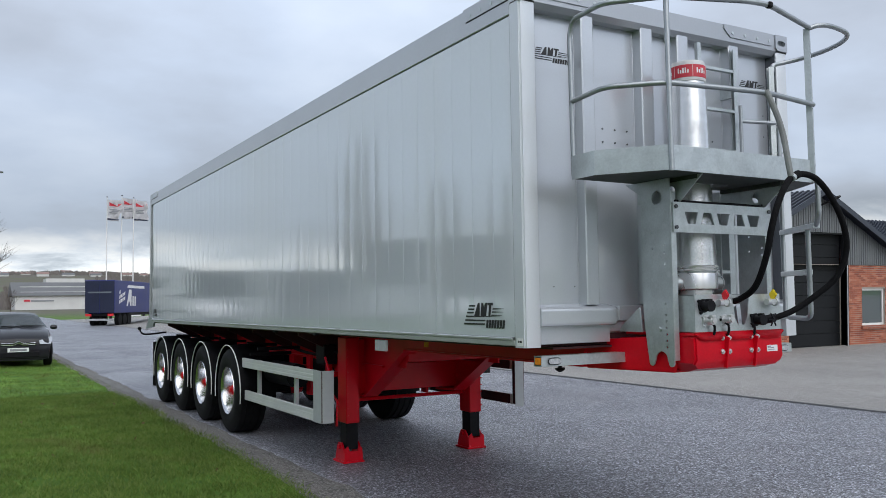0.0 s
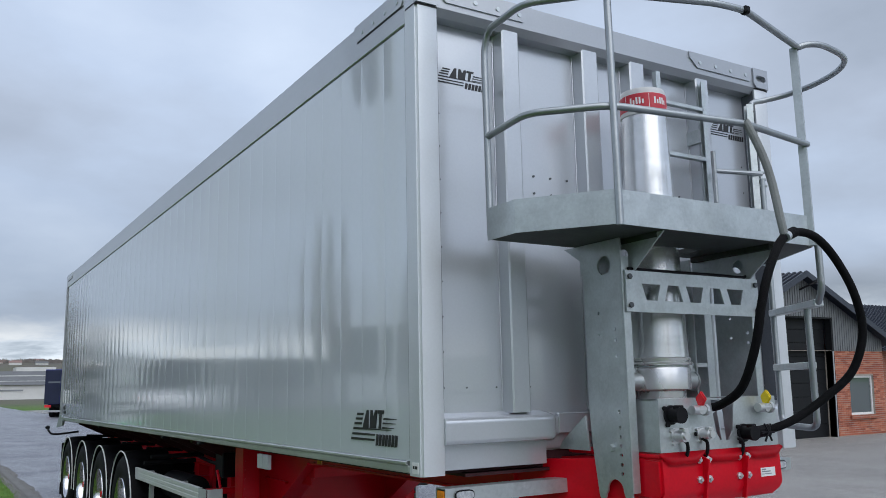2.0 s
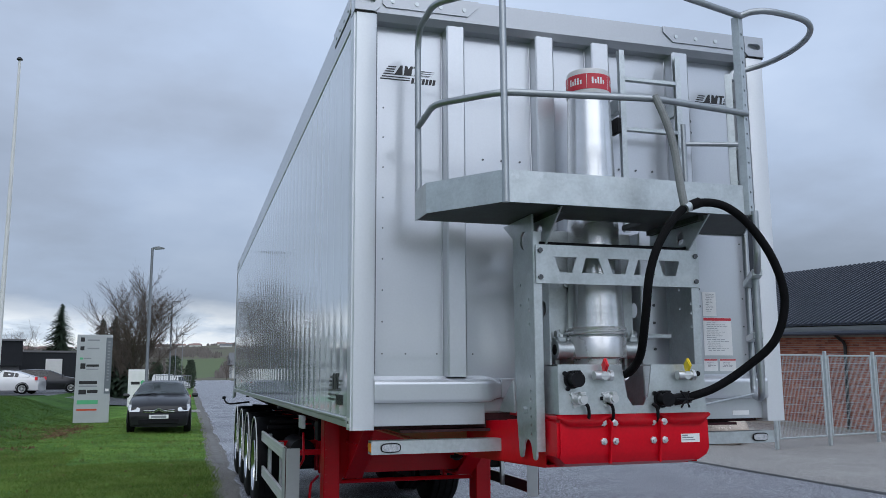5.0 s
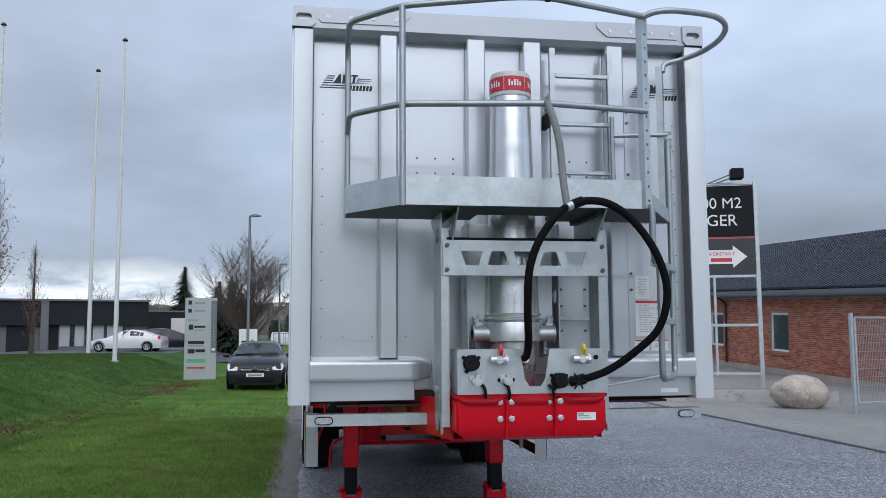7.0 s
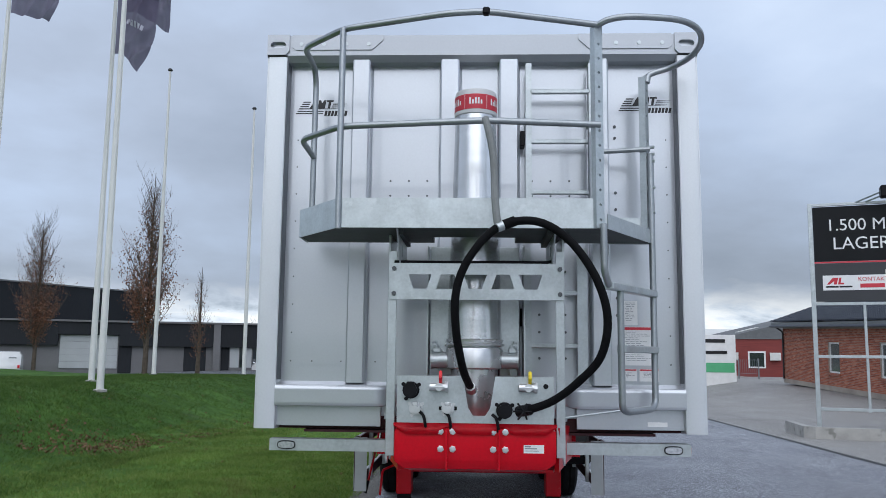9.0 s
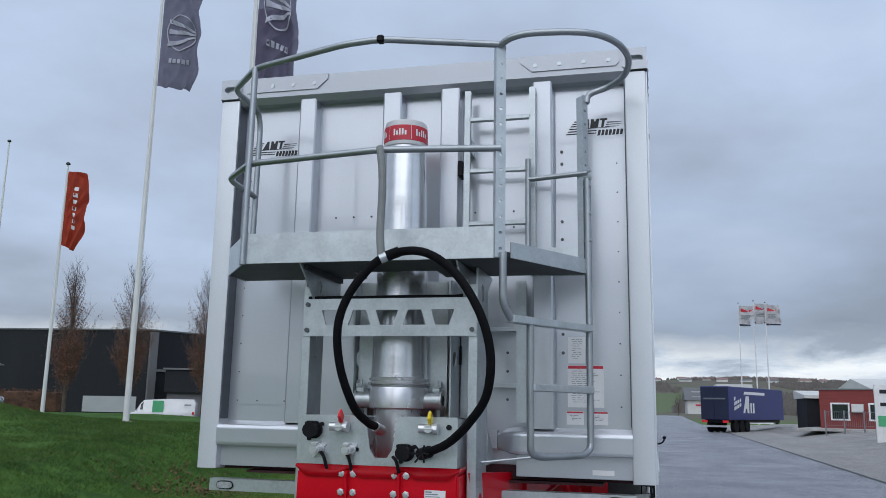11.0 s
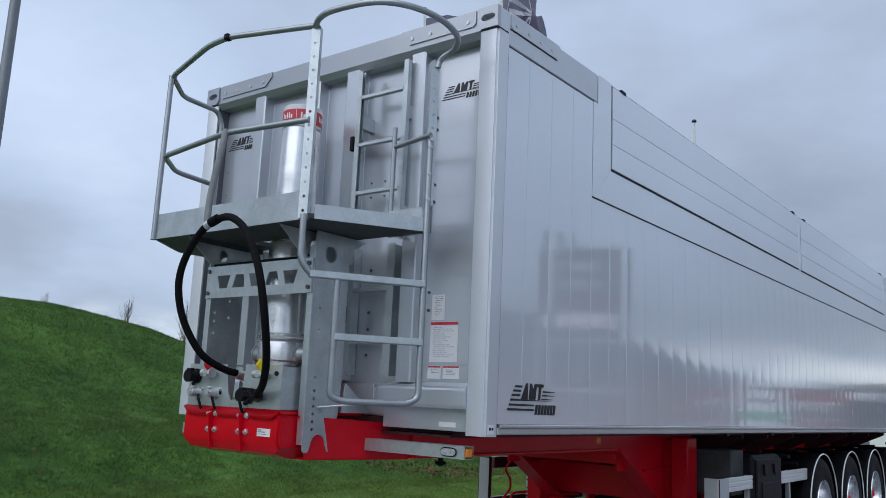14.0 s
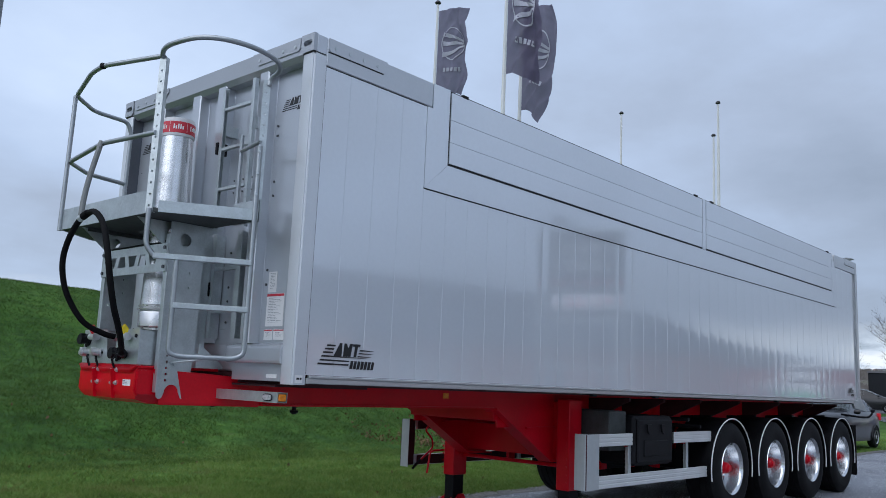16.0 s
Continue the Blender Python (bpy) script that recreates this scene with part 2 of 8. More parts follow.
def blade_material(name, lo, mid, hi, dry):
    """Grass blades: each in its own tone, with light coming through them."""
    m = bpy.data.materials.new(name)
    m.use_nodes = True
    t = Nodes(m.node_tree)
    p = m.node_tree.nodes["Principled BSDF"]
    geo = t.add("ShaderNodeNewGeometry")
    co = geo.outputs["Position"]
    tone = t.math("ADD", t.math("MULTIPLY", geo.outputs["Random Per Island"], 0.45), t.math("ADD", t.math("MULTIPLY", t.noise(co, 1.3, 5.0, 0.6), 0.40), t.math("MULTIPLY", t.noise(co, 7.0, 3.0), 0.15)))
    col = t.ramp(tone, (0.25, lo), (0.5, mid), (0.75, hi))
    col = t.mix(1.0, col, t.ramp(t.noise(co, 0.9, 4.0, 0.6), (0.32, (0.86, 0.86, 0.90)), (0.68, (1.42, 1.34, 1.42))), "MULTIPLY")
    col = t.mix(t.ramp(t.noise(co, 0.55, 6.0, 0.7, 0.8), (0.56, 0.0), (0.70, dry)), col, (0.21, 0.17, 0.075))
    t.put(p.inputs["Base Color"], col)
    p.inputs["Roughness"].default_value = 0.75
    p.inputs["Specular IOR Level"].default_value = 0.2
    back = t.add("ShaderNodeBsdfTranslucent", Color=col)
    both = t.add("ShaderNodeMixShader", Fac=0.5, i1=p.outputs[0], i2=back.outputs[0])
    t.put(m.node_tree.nodes["Material Output"].inputs["Surface"], both.outputs[0])
    return m


M_GRASSBLADE = blade_material("verge_grass_blades", (0.068, 0.125, 0.022), (0.138, 0.220, 0.042), (0.24, 0.30, 0.090), 0.65)
M_BANKBLADE = blade_material("bank_grass_blades", (0.035, 0.076, 0.014), (0.067, 0.130, 0.027), (0.136, 0.196, 0.055), 0.15)
M_SHRUB = material("dark_evergreen_leaves", (0.028, 0.045, 0.022), 0.75, 0.0, 0.3, 2, 20)
M_FALLEN = material("fallen_leaves", (0.13, 0.075, 0.035), 0.8, 0.0, 0.35, 3, 20)


def glass(name, tint=(0.02, 0.025, 0.03), rough=0.05):
    m = bpy.data.materials.new(name)
    m.use_nodes = True
    p = m.node_tree.nodes["Principled BSDF"]
    p.inputs["Base Color"].default_value = (*tint, 1)
    p.inputs["Roughness"].default_value = rough
    p.inputs["Specular IOR Level"].default_value = 0.8
    p.inputs["Coat Weight"].default_value = 1.0
    return m


M_GLASS = glass("dark_window_glass")
M_GLASSGREY = glass("grey_window_glass", (0.07, 0.09, 0.095), 0.08)


def brick_material():
    m = bpy.data.materials.new("red_brick_wall")
    m.use_nodes = True
    t = Nodes(m.node_tree)
    p = m.node_tree.nodes["Principled BSDF"]
    geo = t.add("ShaderNodeNewGeometry")
    s = t.add("ShaderNodeSeparateXYZ", i0=geo.outputs["Position"])
    along = t.math("ADD", s.outputs[0], s.outputs[1])
    co = t.add("ShaderNodeCombineXYZ", i0=along, i1=s.outputs[2])
    br = t.add("ShaderNodeTexBrick", Vector=co.outputs[0], Color1=(0.36, 0.105, 0.055, 1), Color2=(0.25, 0.066, 0.040, 1), Mortar=(0.36, 0.30, 0.25, 1), Scale=1.0, Mortar_Size=0.009, Brick_Width=0.24, Row_Height=0.075)
    dirt = t.noise(co.outputs[0], 0.7, 5.0)
    t.put(p.inputs["Base Color"], t.mix(0.35, br.outputs[0], t.ramp(dirt, (0.3, (0.17, 0.05, 0.035)), (0.7, (0.42, 0.15, 0.085)))))
    p.inputs["Roughness"].default_value = 0.85
    b = t.add("ShaderNodeBump", Strength=0.5, Distance=0.008, Height=t.math("SUBTRACT", 1.0, br.outputs["Fac"]))
    t.put(p.inputs["Normal"], b.outputs[0])
    return m


M_BRICK = brick_material()


def piece_material():
    """Fired brick, each one in its own tone."""
    m = bpy.data.materials.new("fired_brick")
    m.use_nodes = True
    t = Nodes(m.node_tree)
    p = m.node_tree.nodes["Principled BSDF"]
    geo = t.add("ShaderNodeNewGeometry")
    pick = t.math("FRACT", t.math("ADD", geo.outputs["Random Per Island"], t.add("ShaderNodeObjectInfo").outputs["Random"]))
    tone = t.ramp(pick, (0.0, (0.26, 0.074, 0.045)), (0.35, (0.37, 0.112, 0.064)), (0.7, (0.44, 0.148, 0.086)), (1.0, (0.50, 0.215, 0.135)))
    grain = t.noise(geo.outputs["Position"], 45.0, 4.0)
    t.put(p.inputs["Base Color"], t.mix(0.5, tone, t.ramp(grain, (0.3, 0.6), (0.7, 1.3)), "MULTIPLY"))
    p.inputs["Roughness"].default_value = 0.88
    t.put(p.inputs["Normal"], t.add("ShaderNodeBump", Strength=0.4, Distance=0.004, Height=grain).outputs[0])
    return m


M_PIECE = piece_material()
M_MORTAR = material("mortar", (0.36, 0.315, 0.27), 0.9, 0.0, 0.15, 1.5, 60, bump=0.2)


def asphalt_material(name, lo, hi, stone, rough, crack, wet, grit_mix=0.9):
    m = bpy.data.materials.new(name)
    m.use_nodes = True
    t = Nodes(m.node_tree)
    p = m.node_tree.nodes["Principled BSDF"]
    co = t.add("ShaderNodeNewGeometry").outputs["Position"]
    cell = t.add("ShaderNodeTexVoronoi", Vector=co, Scale=stone)
    grit = t.noise(co, stone * 1.7, 2.0)
    patch = t.noise(co, 0.22, 6.0, 0.6)
    streak = t.noise(t.add("ShaderNodeMapping", Vector=co, Scale=(0.9, 0.06, 1)).outputs[0], 1.0, 5.0)
    tone = t.math("ADD", t.math("MULTIPLY", patch, 0.55), t.math("MULTIPLY", streak, 0.45))
    col = t.ramp(tone, (0.34, lo), (0.66, hi))
    sep = t.add("ShaderNodeSeparateColor", i0=cell.outputs["Color"]).outputs[0]
    col = t.mix(grit_mix, col, t.ramp(sep, (0.0, 0.03), (0.30, 0.30), (0.62, 1.0), (0.85, 1.9), (1.0, 4.0)), "MULTIPLY")
    if crack:
        edge = t.add("ShaderNodeTexVoronoi", _feature="DISTANCE_TO_EDGE", Vector=t.add("ShaderNodeMapping", Vector=co, Scale=(0.35, 0.13, 1)).outputs[0], Scale=1.0, Randomness=1.0)
        line = t.ramp(t.math("ADD", edge.outputs["Distance"], t.math("MULTIPLY", t.noise(co, 3.0, 4.0), 0.02)), (0.010, 1.0), (0.016, 0.0))
        col = t.mix(t.math("MULTIPLY", line, crack), col, (0.03, 0.03, 0.03))
    p.inputs["Specular IOR Level"].default_value = wet
    t.put(p.inputs["Base Color"], col)
    t.put(p.inputs["Roughness"], t.ramp(t.noise(co, 0.5, 5.0), (0.35, rough - 0.10), (0.65, rough + 0.12)))
    b = t.add("ShaderNodeBump", Strength=0.8, Distance=0.008, Height=t.math("ADD", cell.outputs["Distance"], grit))
    t.put(p.inputs["Normal"], b.outputs[0])
    return m


M_ROAD = asphalt_material("worn_damp_asphalt", (0.165, 0.172, 0.195), (0.235, 0.243, 0.268), 75.0, 0.43, 0.12, 0.65)
M_LOT = asphalt_material("dark_lot_asphalt", (0.070, 0.074, 0.082), (0.105, 0.110, 0.120), 75.0, 0.5, 0.0, 0.5)
M_APRON = asphalt_material("pale_apron_asphalt", (0.24, 0.232, 0.221), (0.315, 0.305, 0.29), 80.0, 0.62, 0.12, 0.4, 0.4)
M_SEAM = material("tar_joint", (0.030, 0.031, 0.033), 0.6, 0.0, 0.25, 3, 60, bump=0.3)
M_DIRT = material("gritty_verge_soil", (0.082, 0.077, 0.068), 0.85, 0.0, 0.45, 5, 90, bump=1.0, wear=((0.32, 0.31, 0.295), 0.15, 55))


def ground_material():
    m = bpy.data.materials.new("grass_and_far_land")
    m.use_nodes = True
    t = Nodes(m.node_tree)
    p = m.node_tree.nodes["Principled BSDF"]
    co = t.add("ShaderNodeNewGeometry").outputs["Position"]
    s = t.add("ShaderNodeSeparateXYZ", i0=co)
    far = t.ramp(t.math("DIVIDE", s.outputs[1], 400.0), (0.30, 0.0), (0.55, 1.0))
    patch = t.noise(co, 0.35, 6.0, 0.62)
    tuft = t.noise(co, 4.5, 5.0, 0.65)
    blade = t.noise(co, 38.0, 3.0, 0.6)
    lawn = t.ramp(t.math("ADD", t.math("MULTIPLY", patch, 0.34), t.math("ADD", t.math("MULTIPLY", tuft, 0.40), t.math("MULTIPLY", blade, 0.26))), (0.38, (0.026, 0.058, 0.008)), (0.5, (0.076, 0.136, 0.020)), (0.62, (0.160, 0.22, 0.046)))
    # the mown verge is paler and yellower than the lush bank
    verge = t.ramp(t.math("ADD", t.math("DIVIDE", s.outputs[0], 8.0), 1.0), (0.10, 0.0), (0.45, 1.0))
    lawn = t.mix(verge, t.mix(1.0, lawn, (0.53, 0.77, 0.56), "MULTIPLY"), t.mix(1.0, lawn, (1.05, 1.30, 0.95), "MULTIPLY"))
    worn = t.ramp(t.noise(co, 0.8, 7.0, 0.7, 0.6), (0.62, 0.0), (0.74, 0.55))
    lawn = t.mix(worn, lawn, (0.105, 0.085, 0.045))
    lawn = t.mix(1.0, lawn, t.ramp(t.noise(co, 1.1, 4.0, 0.6), (0.34, (0.78, 0.78, 0.82)), (0.66, (1.30, 1.24, 1.34))), "MULTIPLY")
    wood = t.noise(co, 0.012, 7.0, 0.65)
    land = t.ramp(wood, (0.36, (0.085, 0.078, 0.066)), (0.47, (0.13, 0.117, 0.10)), (0.57, (0.12, 0.128, 0.075)), (0.61, (0.125, 0.112, 0.098)), (0.75, (0.17, 0.15, 0.125)))
    # a pasture on the far slope, wedge-shaped towards the valley
    side = t.math("ABSOLUTE", t.math("SUBTRACT", s.outputs[0], t.math("ADD", 3.0, t.math("MULTIPLY", t.math("SUBTRACT", wood, 0.5), 40.0))))
    reach = t.math("ADD", 6.0, t.math("MULTIPLY", t.math("SUBTRACT", s.outputs[1], 430.0), 0.05))
    inside = t.math("MULTIPLY", t.ramp(t.math("DIVIDE", t.math("SUBTRACT", reach, side), 10.0), (0.0, 0.0), (0.3, 1.0)), t.ramp(t.math("DIVIDE", s.outputs[1], 2000.0), (0.215, 0.0), (0.225, 1.0), (0.455, 1.0), (0.47, 0.0)))
    land = t.mix(inside, land, (0.115, 0.15, 0.072))
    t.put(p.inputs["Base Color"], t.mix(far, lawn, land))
    p.inputs["Roughness"].default_value = 0.85
    p.inputs["Specular IOR Level"].default_value = 0.2
    b = t.add("ShaderNodeBump", Strength=0.75, Distance=0.04, Height=t.math("ADD", tuft, t.math("MULTIPLY", blade, 0.5)))
    t.put(p.inputs["Normal"], b.outputs[0])
    return m


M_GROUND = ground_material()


# ---- mesh helpers ----
def part(name, bm, mat, parent=None, label="", smooth=False, where=None):
    """Links a bmesh as one mesh object, under a thing or a part."""
    me = bpy.data.meshes.new(name)
    bmesh.ops.recalc_face_normals(bm, faces=bm.faces)
    bm.to_mesh(me)
    bm.free()
    me.materials.append(mat)
    if smooth:
        for poly in me.polygons:
            poly.use_smooth = True
        me.set_sharp_from_angle(angle=radians(35))
    ob = new(name, me)
    if parent is not None:
        ob.parent = parent
    if where is not None:
        ob.matrix_basis = where
    if label:
        ob["label"] = label
    return ob


def share(ob, name, parent, where):
    """Another part on the same mesh."""
    o = new(name, ob.data)
    o.parent = parent
    o.matrix_basis = where
    return o


def thing(name, label, category, where=None, group="", kind=""):
    ob = new(name)
    ob.empty_display_size = 0.2
    if where is not None:
        ob.matrix_basis = where
    return tagged(ob, label, category, group, kind)


def box(bm, lo, hi, bevel=0.0, m=None, segments=1):
    mid = [(a + b) / 2 for a, b in zip(lo, hi)]
    size = [abs(b - a) for a, b in zip(lo, hi)]
    made = bmesh.ops.create_cube(bm, size=1.0, matrix=(m or Matrix()) @ Matrix.Translation(mid) @ Matrix.Diagonal((*size, 1)))
    if bevel:
        edges = list({e for v in made["verts"] for e in v.link_edges})
        bmesh.ops.bevel(bm, geom=edges, offset=bevel, segments=segments, affect="EDGES", profile=0.6)
    return bm


def boxes(*rows, bevel=0.0):
    bm = bmesh.new()
    for lo, hi in rows:
        box(bm, lo, hi, bevel)
    return bm


def to3(axis, u, v, w):
    return {"x": (w, u, v), "y": (u, w, v), "z": (u, v, w)}[axis]


def prism(bm, pts, axis, a, b):
    """A polygon, extruded along an axis. x: (y, z), y: (x, z), z: (x, y)."""
    va = [bm.verts.new(to3(axis, u, v, a)) for u, v in pts]
    vb = [bm.verts.new(to3(axis, u, v, b)) for u, v in pts]
    bm.faces.new(va)
    bm.faces.new(vb[::-1])
    for i in range(len(pts)):
        j = (i + 1) % len(pts)
        bm.faces.new((va[i], vb[i], vb[j], va[j]))
    return bm


def plate(bm, outer, holes, axis, a, b):
    """A plate with holes through it."""
    loops = [outer, *holes]
    sides = []
    for w in (a, b):
        verts, edges = [], []
        for loop in loops:
            vs = [bm.verts.new(to3(axis, u, v, w)) for u, v in loop]
            verts.append(vs)
            edges += [bm.edges.new((vs[i], vs[(i + 1) % len(vs)])) for i in range(len(vs))]
        bmesh.ops.triangle_fill(bm, use_beauty=True, use_dissolve=False, edges=edges)
        sides.append(verts)
    for va, vb in zip(*sides):
        for i in range(len(va)):
            j = (i + 1) % len(va)
            bm.faces.new((va[i], vb[i], vb[j], va[j]))
    return bm


def ring(u, v, r, n=14):
    return [(u + r * math.cos(2 * math.pi * i / n), v + r * math.sin(2 * math.pi * i / n)) for i in range(n)]


def tube(bm, pts, r, seg=10, cap=True):
    """A round bar along points. r: one radius, or one a point."""
    pts = [Vector(p) for p in pts]
    radii = r if isinstance(r, (list, tuple)) else [r] * len(pts)
    ways = [(pts[min(i + 1, len(pts) - 1)] - pts[max(i - 1, 0)]).normalized() for i in range(len(pts))]
    side = ways[0].orthogonal().normalized()
    rings = []
    for p, w, rad in zip(pts, ways, radii):
        side = (side - w * side.dot(w)).normalized()
        other = w.cross(side)
        rings.append([bm.verts.new(p + rad * (math.cos(2 * math.pi * k / seg) * side + math.sin(2 * math.pi * k / seg) * other)) for k in range(seg)])
    for ra, rb in zip(rings, rings[1:]):
        for k in range(seg):
            bm.faces.new((ra[k], ra[(k + 1) % seg], rb[(k + 1) % seg], rb[k]))
    if cap:
        bm.faces.new(rings[0][::-1])
        bm.faces.new(rings[-1])
    return bm


def curve(pts, n=6):
    """A smooth way through points."""
    p = [Vector(q) for q in pts]
    p = [2 * p[0] - p[1], *p, 2 * p[-1] - p[-2]]
    out = []
    for i in range(1, len(p) - 2):
        for k in range(n):
            t = k / n
            out.append(0.5 * (2 * p[i] + (p[i + 1] - p[i - 1]) * t + (2 * p[i - 1] - 5 * p[i] + 4 * p[i + 1] - p[i + 2]) * t * t + (3 * p[i] - p[i - 1] - 3 * p[i + 1] + p[i + 2]) * t ** 3))
    return [*out, p[-2]]


def rounded(pts, r=0.05, n=5):
    """A way with its corners rounded."""
    p = [Vector(q) for q in pts]
    out = [p[0]]
    for a, b, c in zip(p, p[1:], p[2:]):
        d = min(r, (a - b).length * 0.45, (c - b).length * 0.45)
        s, e = b + (a - b).normalized() * d, b + (c - b).normalized() * d
        out += [s * (1 - t) ** 2 + b * 2 * t * (1 - t) + e * t * t for t in (k / n for k in range(n + 1))]
    return [*out, p[-1]]


def lathe(bm, profile, m=None, seg=24):
    """Turns (radius, height) rows about z."""
    m = m or Matrix()
    rings = [[bm.verts.new(m @ Vector((r * math.cos(2 * math.pi * k / seg), r * math.sin(2 * math.pi * k / seg), h))) for k in range(seg)] for r, h in profile]
    for ra, rb in zip(rings, rings[1:]):
        for k in range(seg):
            bm.faces.new((ra[k], ra[(k + 1) % seg], rb[(k + 1) % seg], rb[k]))
    bm.faces.new(rings[0][::-1])
    bm.faces.new(rings[-1])
    return bm


def grid(bm, nu, nv, place):
    vs = [[bm.verts.new(place(i / (nu - 1), j / (nv - 1))) for j in range(nv)] for i in range(nu)]
    for i in range(nu - 1):
        for j in range(nv - 1):
            bm.faces.new((vs[i][j], vs[i + 1][j], vs[i + 1][j + 1], vs[i][j + 1]))
    return bm


def sheet_of(verts, faces, name, mat, parent=None, label=""):
    """A mesh from arrays, for things with very many faces."""
    me = bpy.data.meshes.new(name)
    me.from_pydata(verts, [], faces)
    me.materials.append(mat)
    ob = new(name, me)
    ob.parent = parent
    if label:
        ob["label"] = label
    return ob


def words(name, text, size, mat, where, parent=None, label=""):
    """Flat lettering in the built-in font, as a mesh."""
    cu = bpy.data.curves.new(name, "FONT")
    cu.body, cu.size, cu.align_x, cu.align_y, cu.extrude = text, size, "CENTER", "CENTER", 0.002
    tmp = new(name + "_outline", cu)
    me = bpy.data.meshes.new_from_object(tmp.evaluated_get(bpy.context.evaluated_depsgraph_get()))
    bpy.data.objects.remove(tmp)
    bpy.data.curves.remove(cu)
    me.materials.clear()
    me.materials.append(mat)
    ob = new(name, me)
    ob.parent = parent
    ob.matrix_basis = where
    if label:
        ob["label"] = label
    return ob


rng = random.Random(7)


# ---- ground, road ----
def ease(a, b, v):
    t = min(1.0, max(0.0, (v - a) / (b - a)))
    return t * t * (3 - 2 * t)


def height(x, y):
    """The lie of the land."""
    bank = ease(-6.0, -9.6, x)
    hill = 3.19 * math.exp(-((x + 21.8) / 6.1) ** 2 - (max(0.0, y - 7.6) / 10.1) ** 2.36 - (min(0.0, y + 12) / 14) ** 2)
    z = bank * (0.72 + 0.28 * max(ease(18, 28, y), ease(8, 14.5, y) * ease(-16.5, -12.5, x)) + hill)
    z *= 1 - 0.85 * ease(40, 50, y) * ease(-20, -28, x) - 0.36 * ease(27, 46, y) * (1 - ease(-20, -28, x))
    z += 0.06 * ease(-1.8, -3.5, x) * (1 - bank) * (0.5 + 0.5 * math.sin(y * 0.35))
    z += 0.64 * ease(15, 41, y) * ease(10, 15, x) * (1 - ease(90, 130, y))
    far = ease(130, 420, y)
    z = z * (1 - far) + 1.0 * ease(130, 320, y)
    z += 57 * ease(420, 1700, y) * (0.82 + 0.18 * math.sin(x * 0.0031 + 1.3) + 0.06 * math.sin(x * 0.011))
    z += 26 * ease(-160, -900, x) * (1 - ease(300, 900, y)) + 30 * ease(200, 1000, x) * (1 - ease(300, 900, y)) + 30 * ease(-150, -1200, y)
    return z


def spaced(stops):
    out = []
    for (a, b, step) in stops:
        n = max(1, round((b - a) / step))
        out += [a + (b - a) * i / n for i in range(n)]
    return out + [stops[-1][1]]


gx = spaced([(-2600, -400, 220), (-400, -80, 40), (-80, -30, 6), (-30, -4.5, 0.6), (-4.5, -1.1, 0.34), (-1.1, 16, 3), (16, 80, 8), (80, 400, 40), (400, 2600, 220)])
gy = spaced([(-2600, -300, 230), (-300, -40, 26), (-40, -8, 3), (-8, 36, 0.75), (36, 140, 5), (140, 500, 30), (500, 2600, 105)])


def ground_point(x, y):
    near = -24 < x < -1.3 and -8 < y < 36
    bump = 0.035 * noise.noise((x * 0.7, y * 0.7, 0)) + 0.02 * noise.noise((x * 2.1, y * 2.1, 3)) if near and x < -1.9 else 0.0
    return (x, y, height(x, y) + bump - (0.45 if 8.5 < x < 58 and -55 < y < 112 else 0.03 if x > -1.3 and y < 420 else 0.0))


gv = [ground_point(x, y) for x in gx for y in gy]
gf = [(i * len(gy) + j, (i + 1) * len(gy) + j, (i + 1) * len(gy) + j + 1, i * len(gy) + j + 1) for i in range(len(gx) - 1) for j in range(len(gy) - 1)]
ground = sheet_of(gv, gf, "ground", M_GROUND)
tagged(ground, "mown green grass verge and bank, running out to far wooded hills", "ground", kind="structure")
for poly in ground.data.polygons:
    poly.use_smooth = True


def strip(name, mat, edges, ys, lift, label, category):
    """A strip of paving between two edges (functions of y), that follows the ground."""
    bm = bmesh.new()
    n = 14
    rows = [[bm.verts.new((edges[0](y) + (edges[1](y) - edges[0](y)) * k / n, y, 0)) for k in range(n + 1)] for y in ys]
    for row in rows:
        for v in row:
            v.co.z = max(0.0, height(max(v.co.x, -1.0), v.co.y)) + lift if v.co.y < 130 else height(v.co.x, v.co.y) + lift + 0.05
    for ra, rb in zip(rows, rows[1:]):
        for k in range(n):
            bm.faces.new((ra[k], ra[k + 1], rb[k + 1], rb[k]))
    return tagged(part(name, bm, mat), label, category, kind="structure")


def ragged(y):
    return 0.10 * noise.noise((y * 0.9, 0.3, 7)) + 0.05 * noise.noise((y * 3.1, 0.3, 2))


road_ys = spaced([(-60, -6, 3), (-6, 30, 0.2), (30, 130, 4), (130, 240, 10)])
strip("road", M_ROAD, (lambda y: -1.38 + ragged(y), lambda y: 7.0 + 0.008 * max(0, y - 20)), road_ys, 0.0, "worn grey damp asphalt road with fine cracks", "road")
strip("road_edge_soil", M_DIRT, (lambda y: -1.66 + 0.8 * ragged(y + 9), lambda y: -1.27 + ragged(y)), spaced([(-60, -6, 3), (-6, 45, 0.2), (45, 125, 4)]), 0.004, "gritty soil strip between asphalt and grass", "verge")
strip("kerb_strip", M_KERB, (lambda y: -1.50, lambda y: -1.37), spaced([(12.5, 45, 0.6), (45, 125, 4)]), 0.012, "flush weathered concrete kerb strip along the grass", "kerb")
strip("forecourt_paving", M_APRON, (lambda y: 7.0 + 0.008 * max(0, y - 20), lambda y: 60.0), spaced([(-60, -6, 6), (-6, 60, 2), (60, 120, 6)]), 0.0, "pale worn asphalt forecourt before the brick building", "pavement")
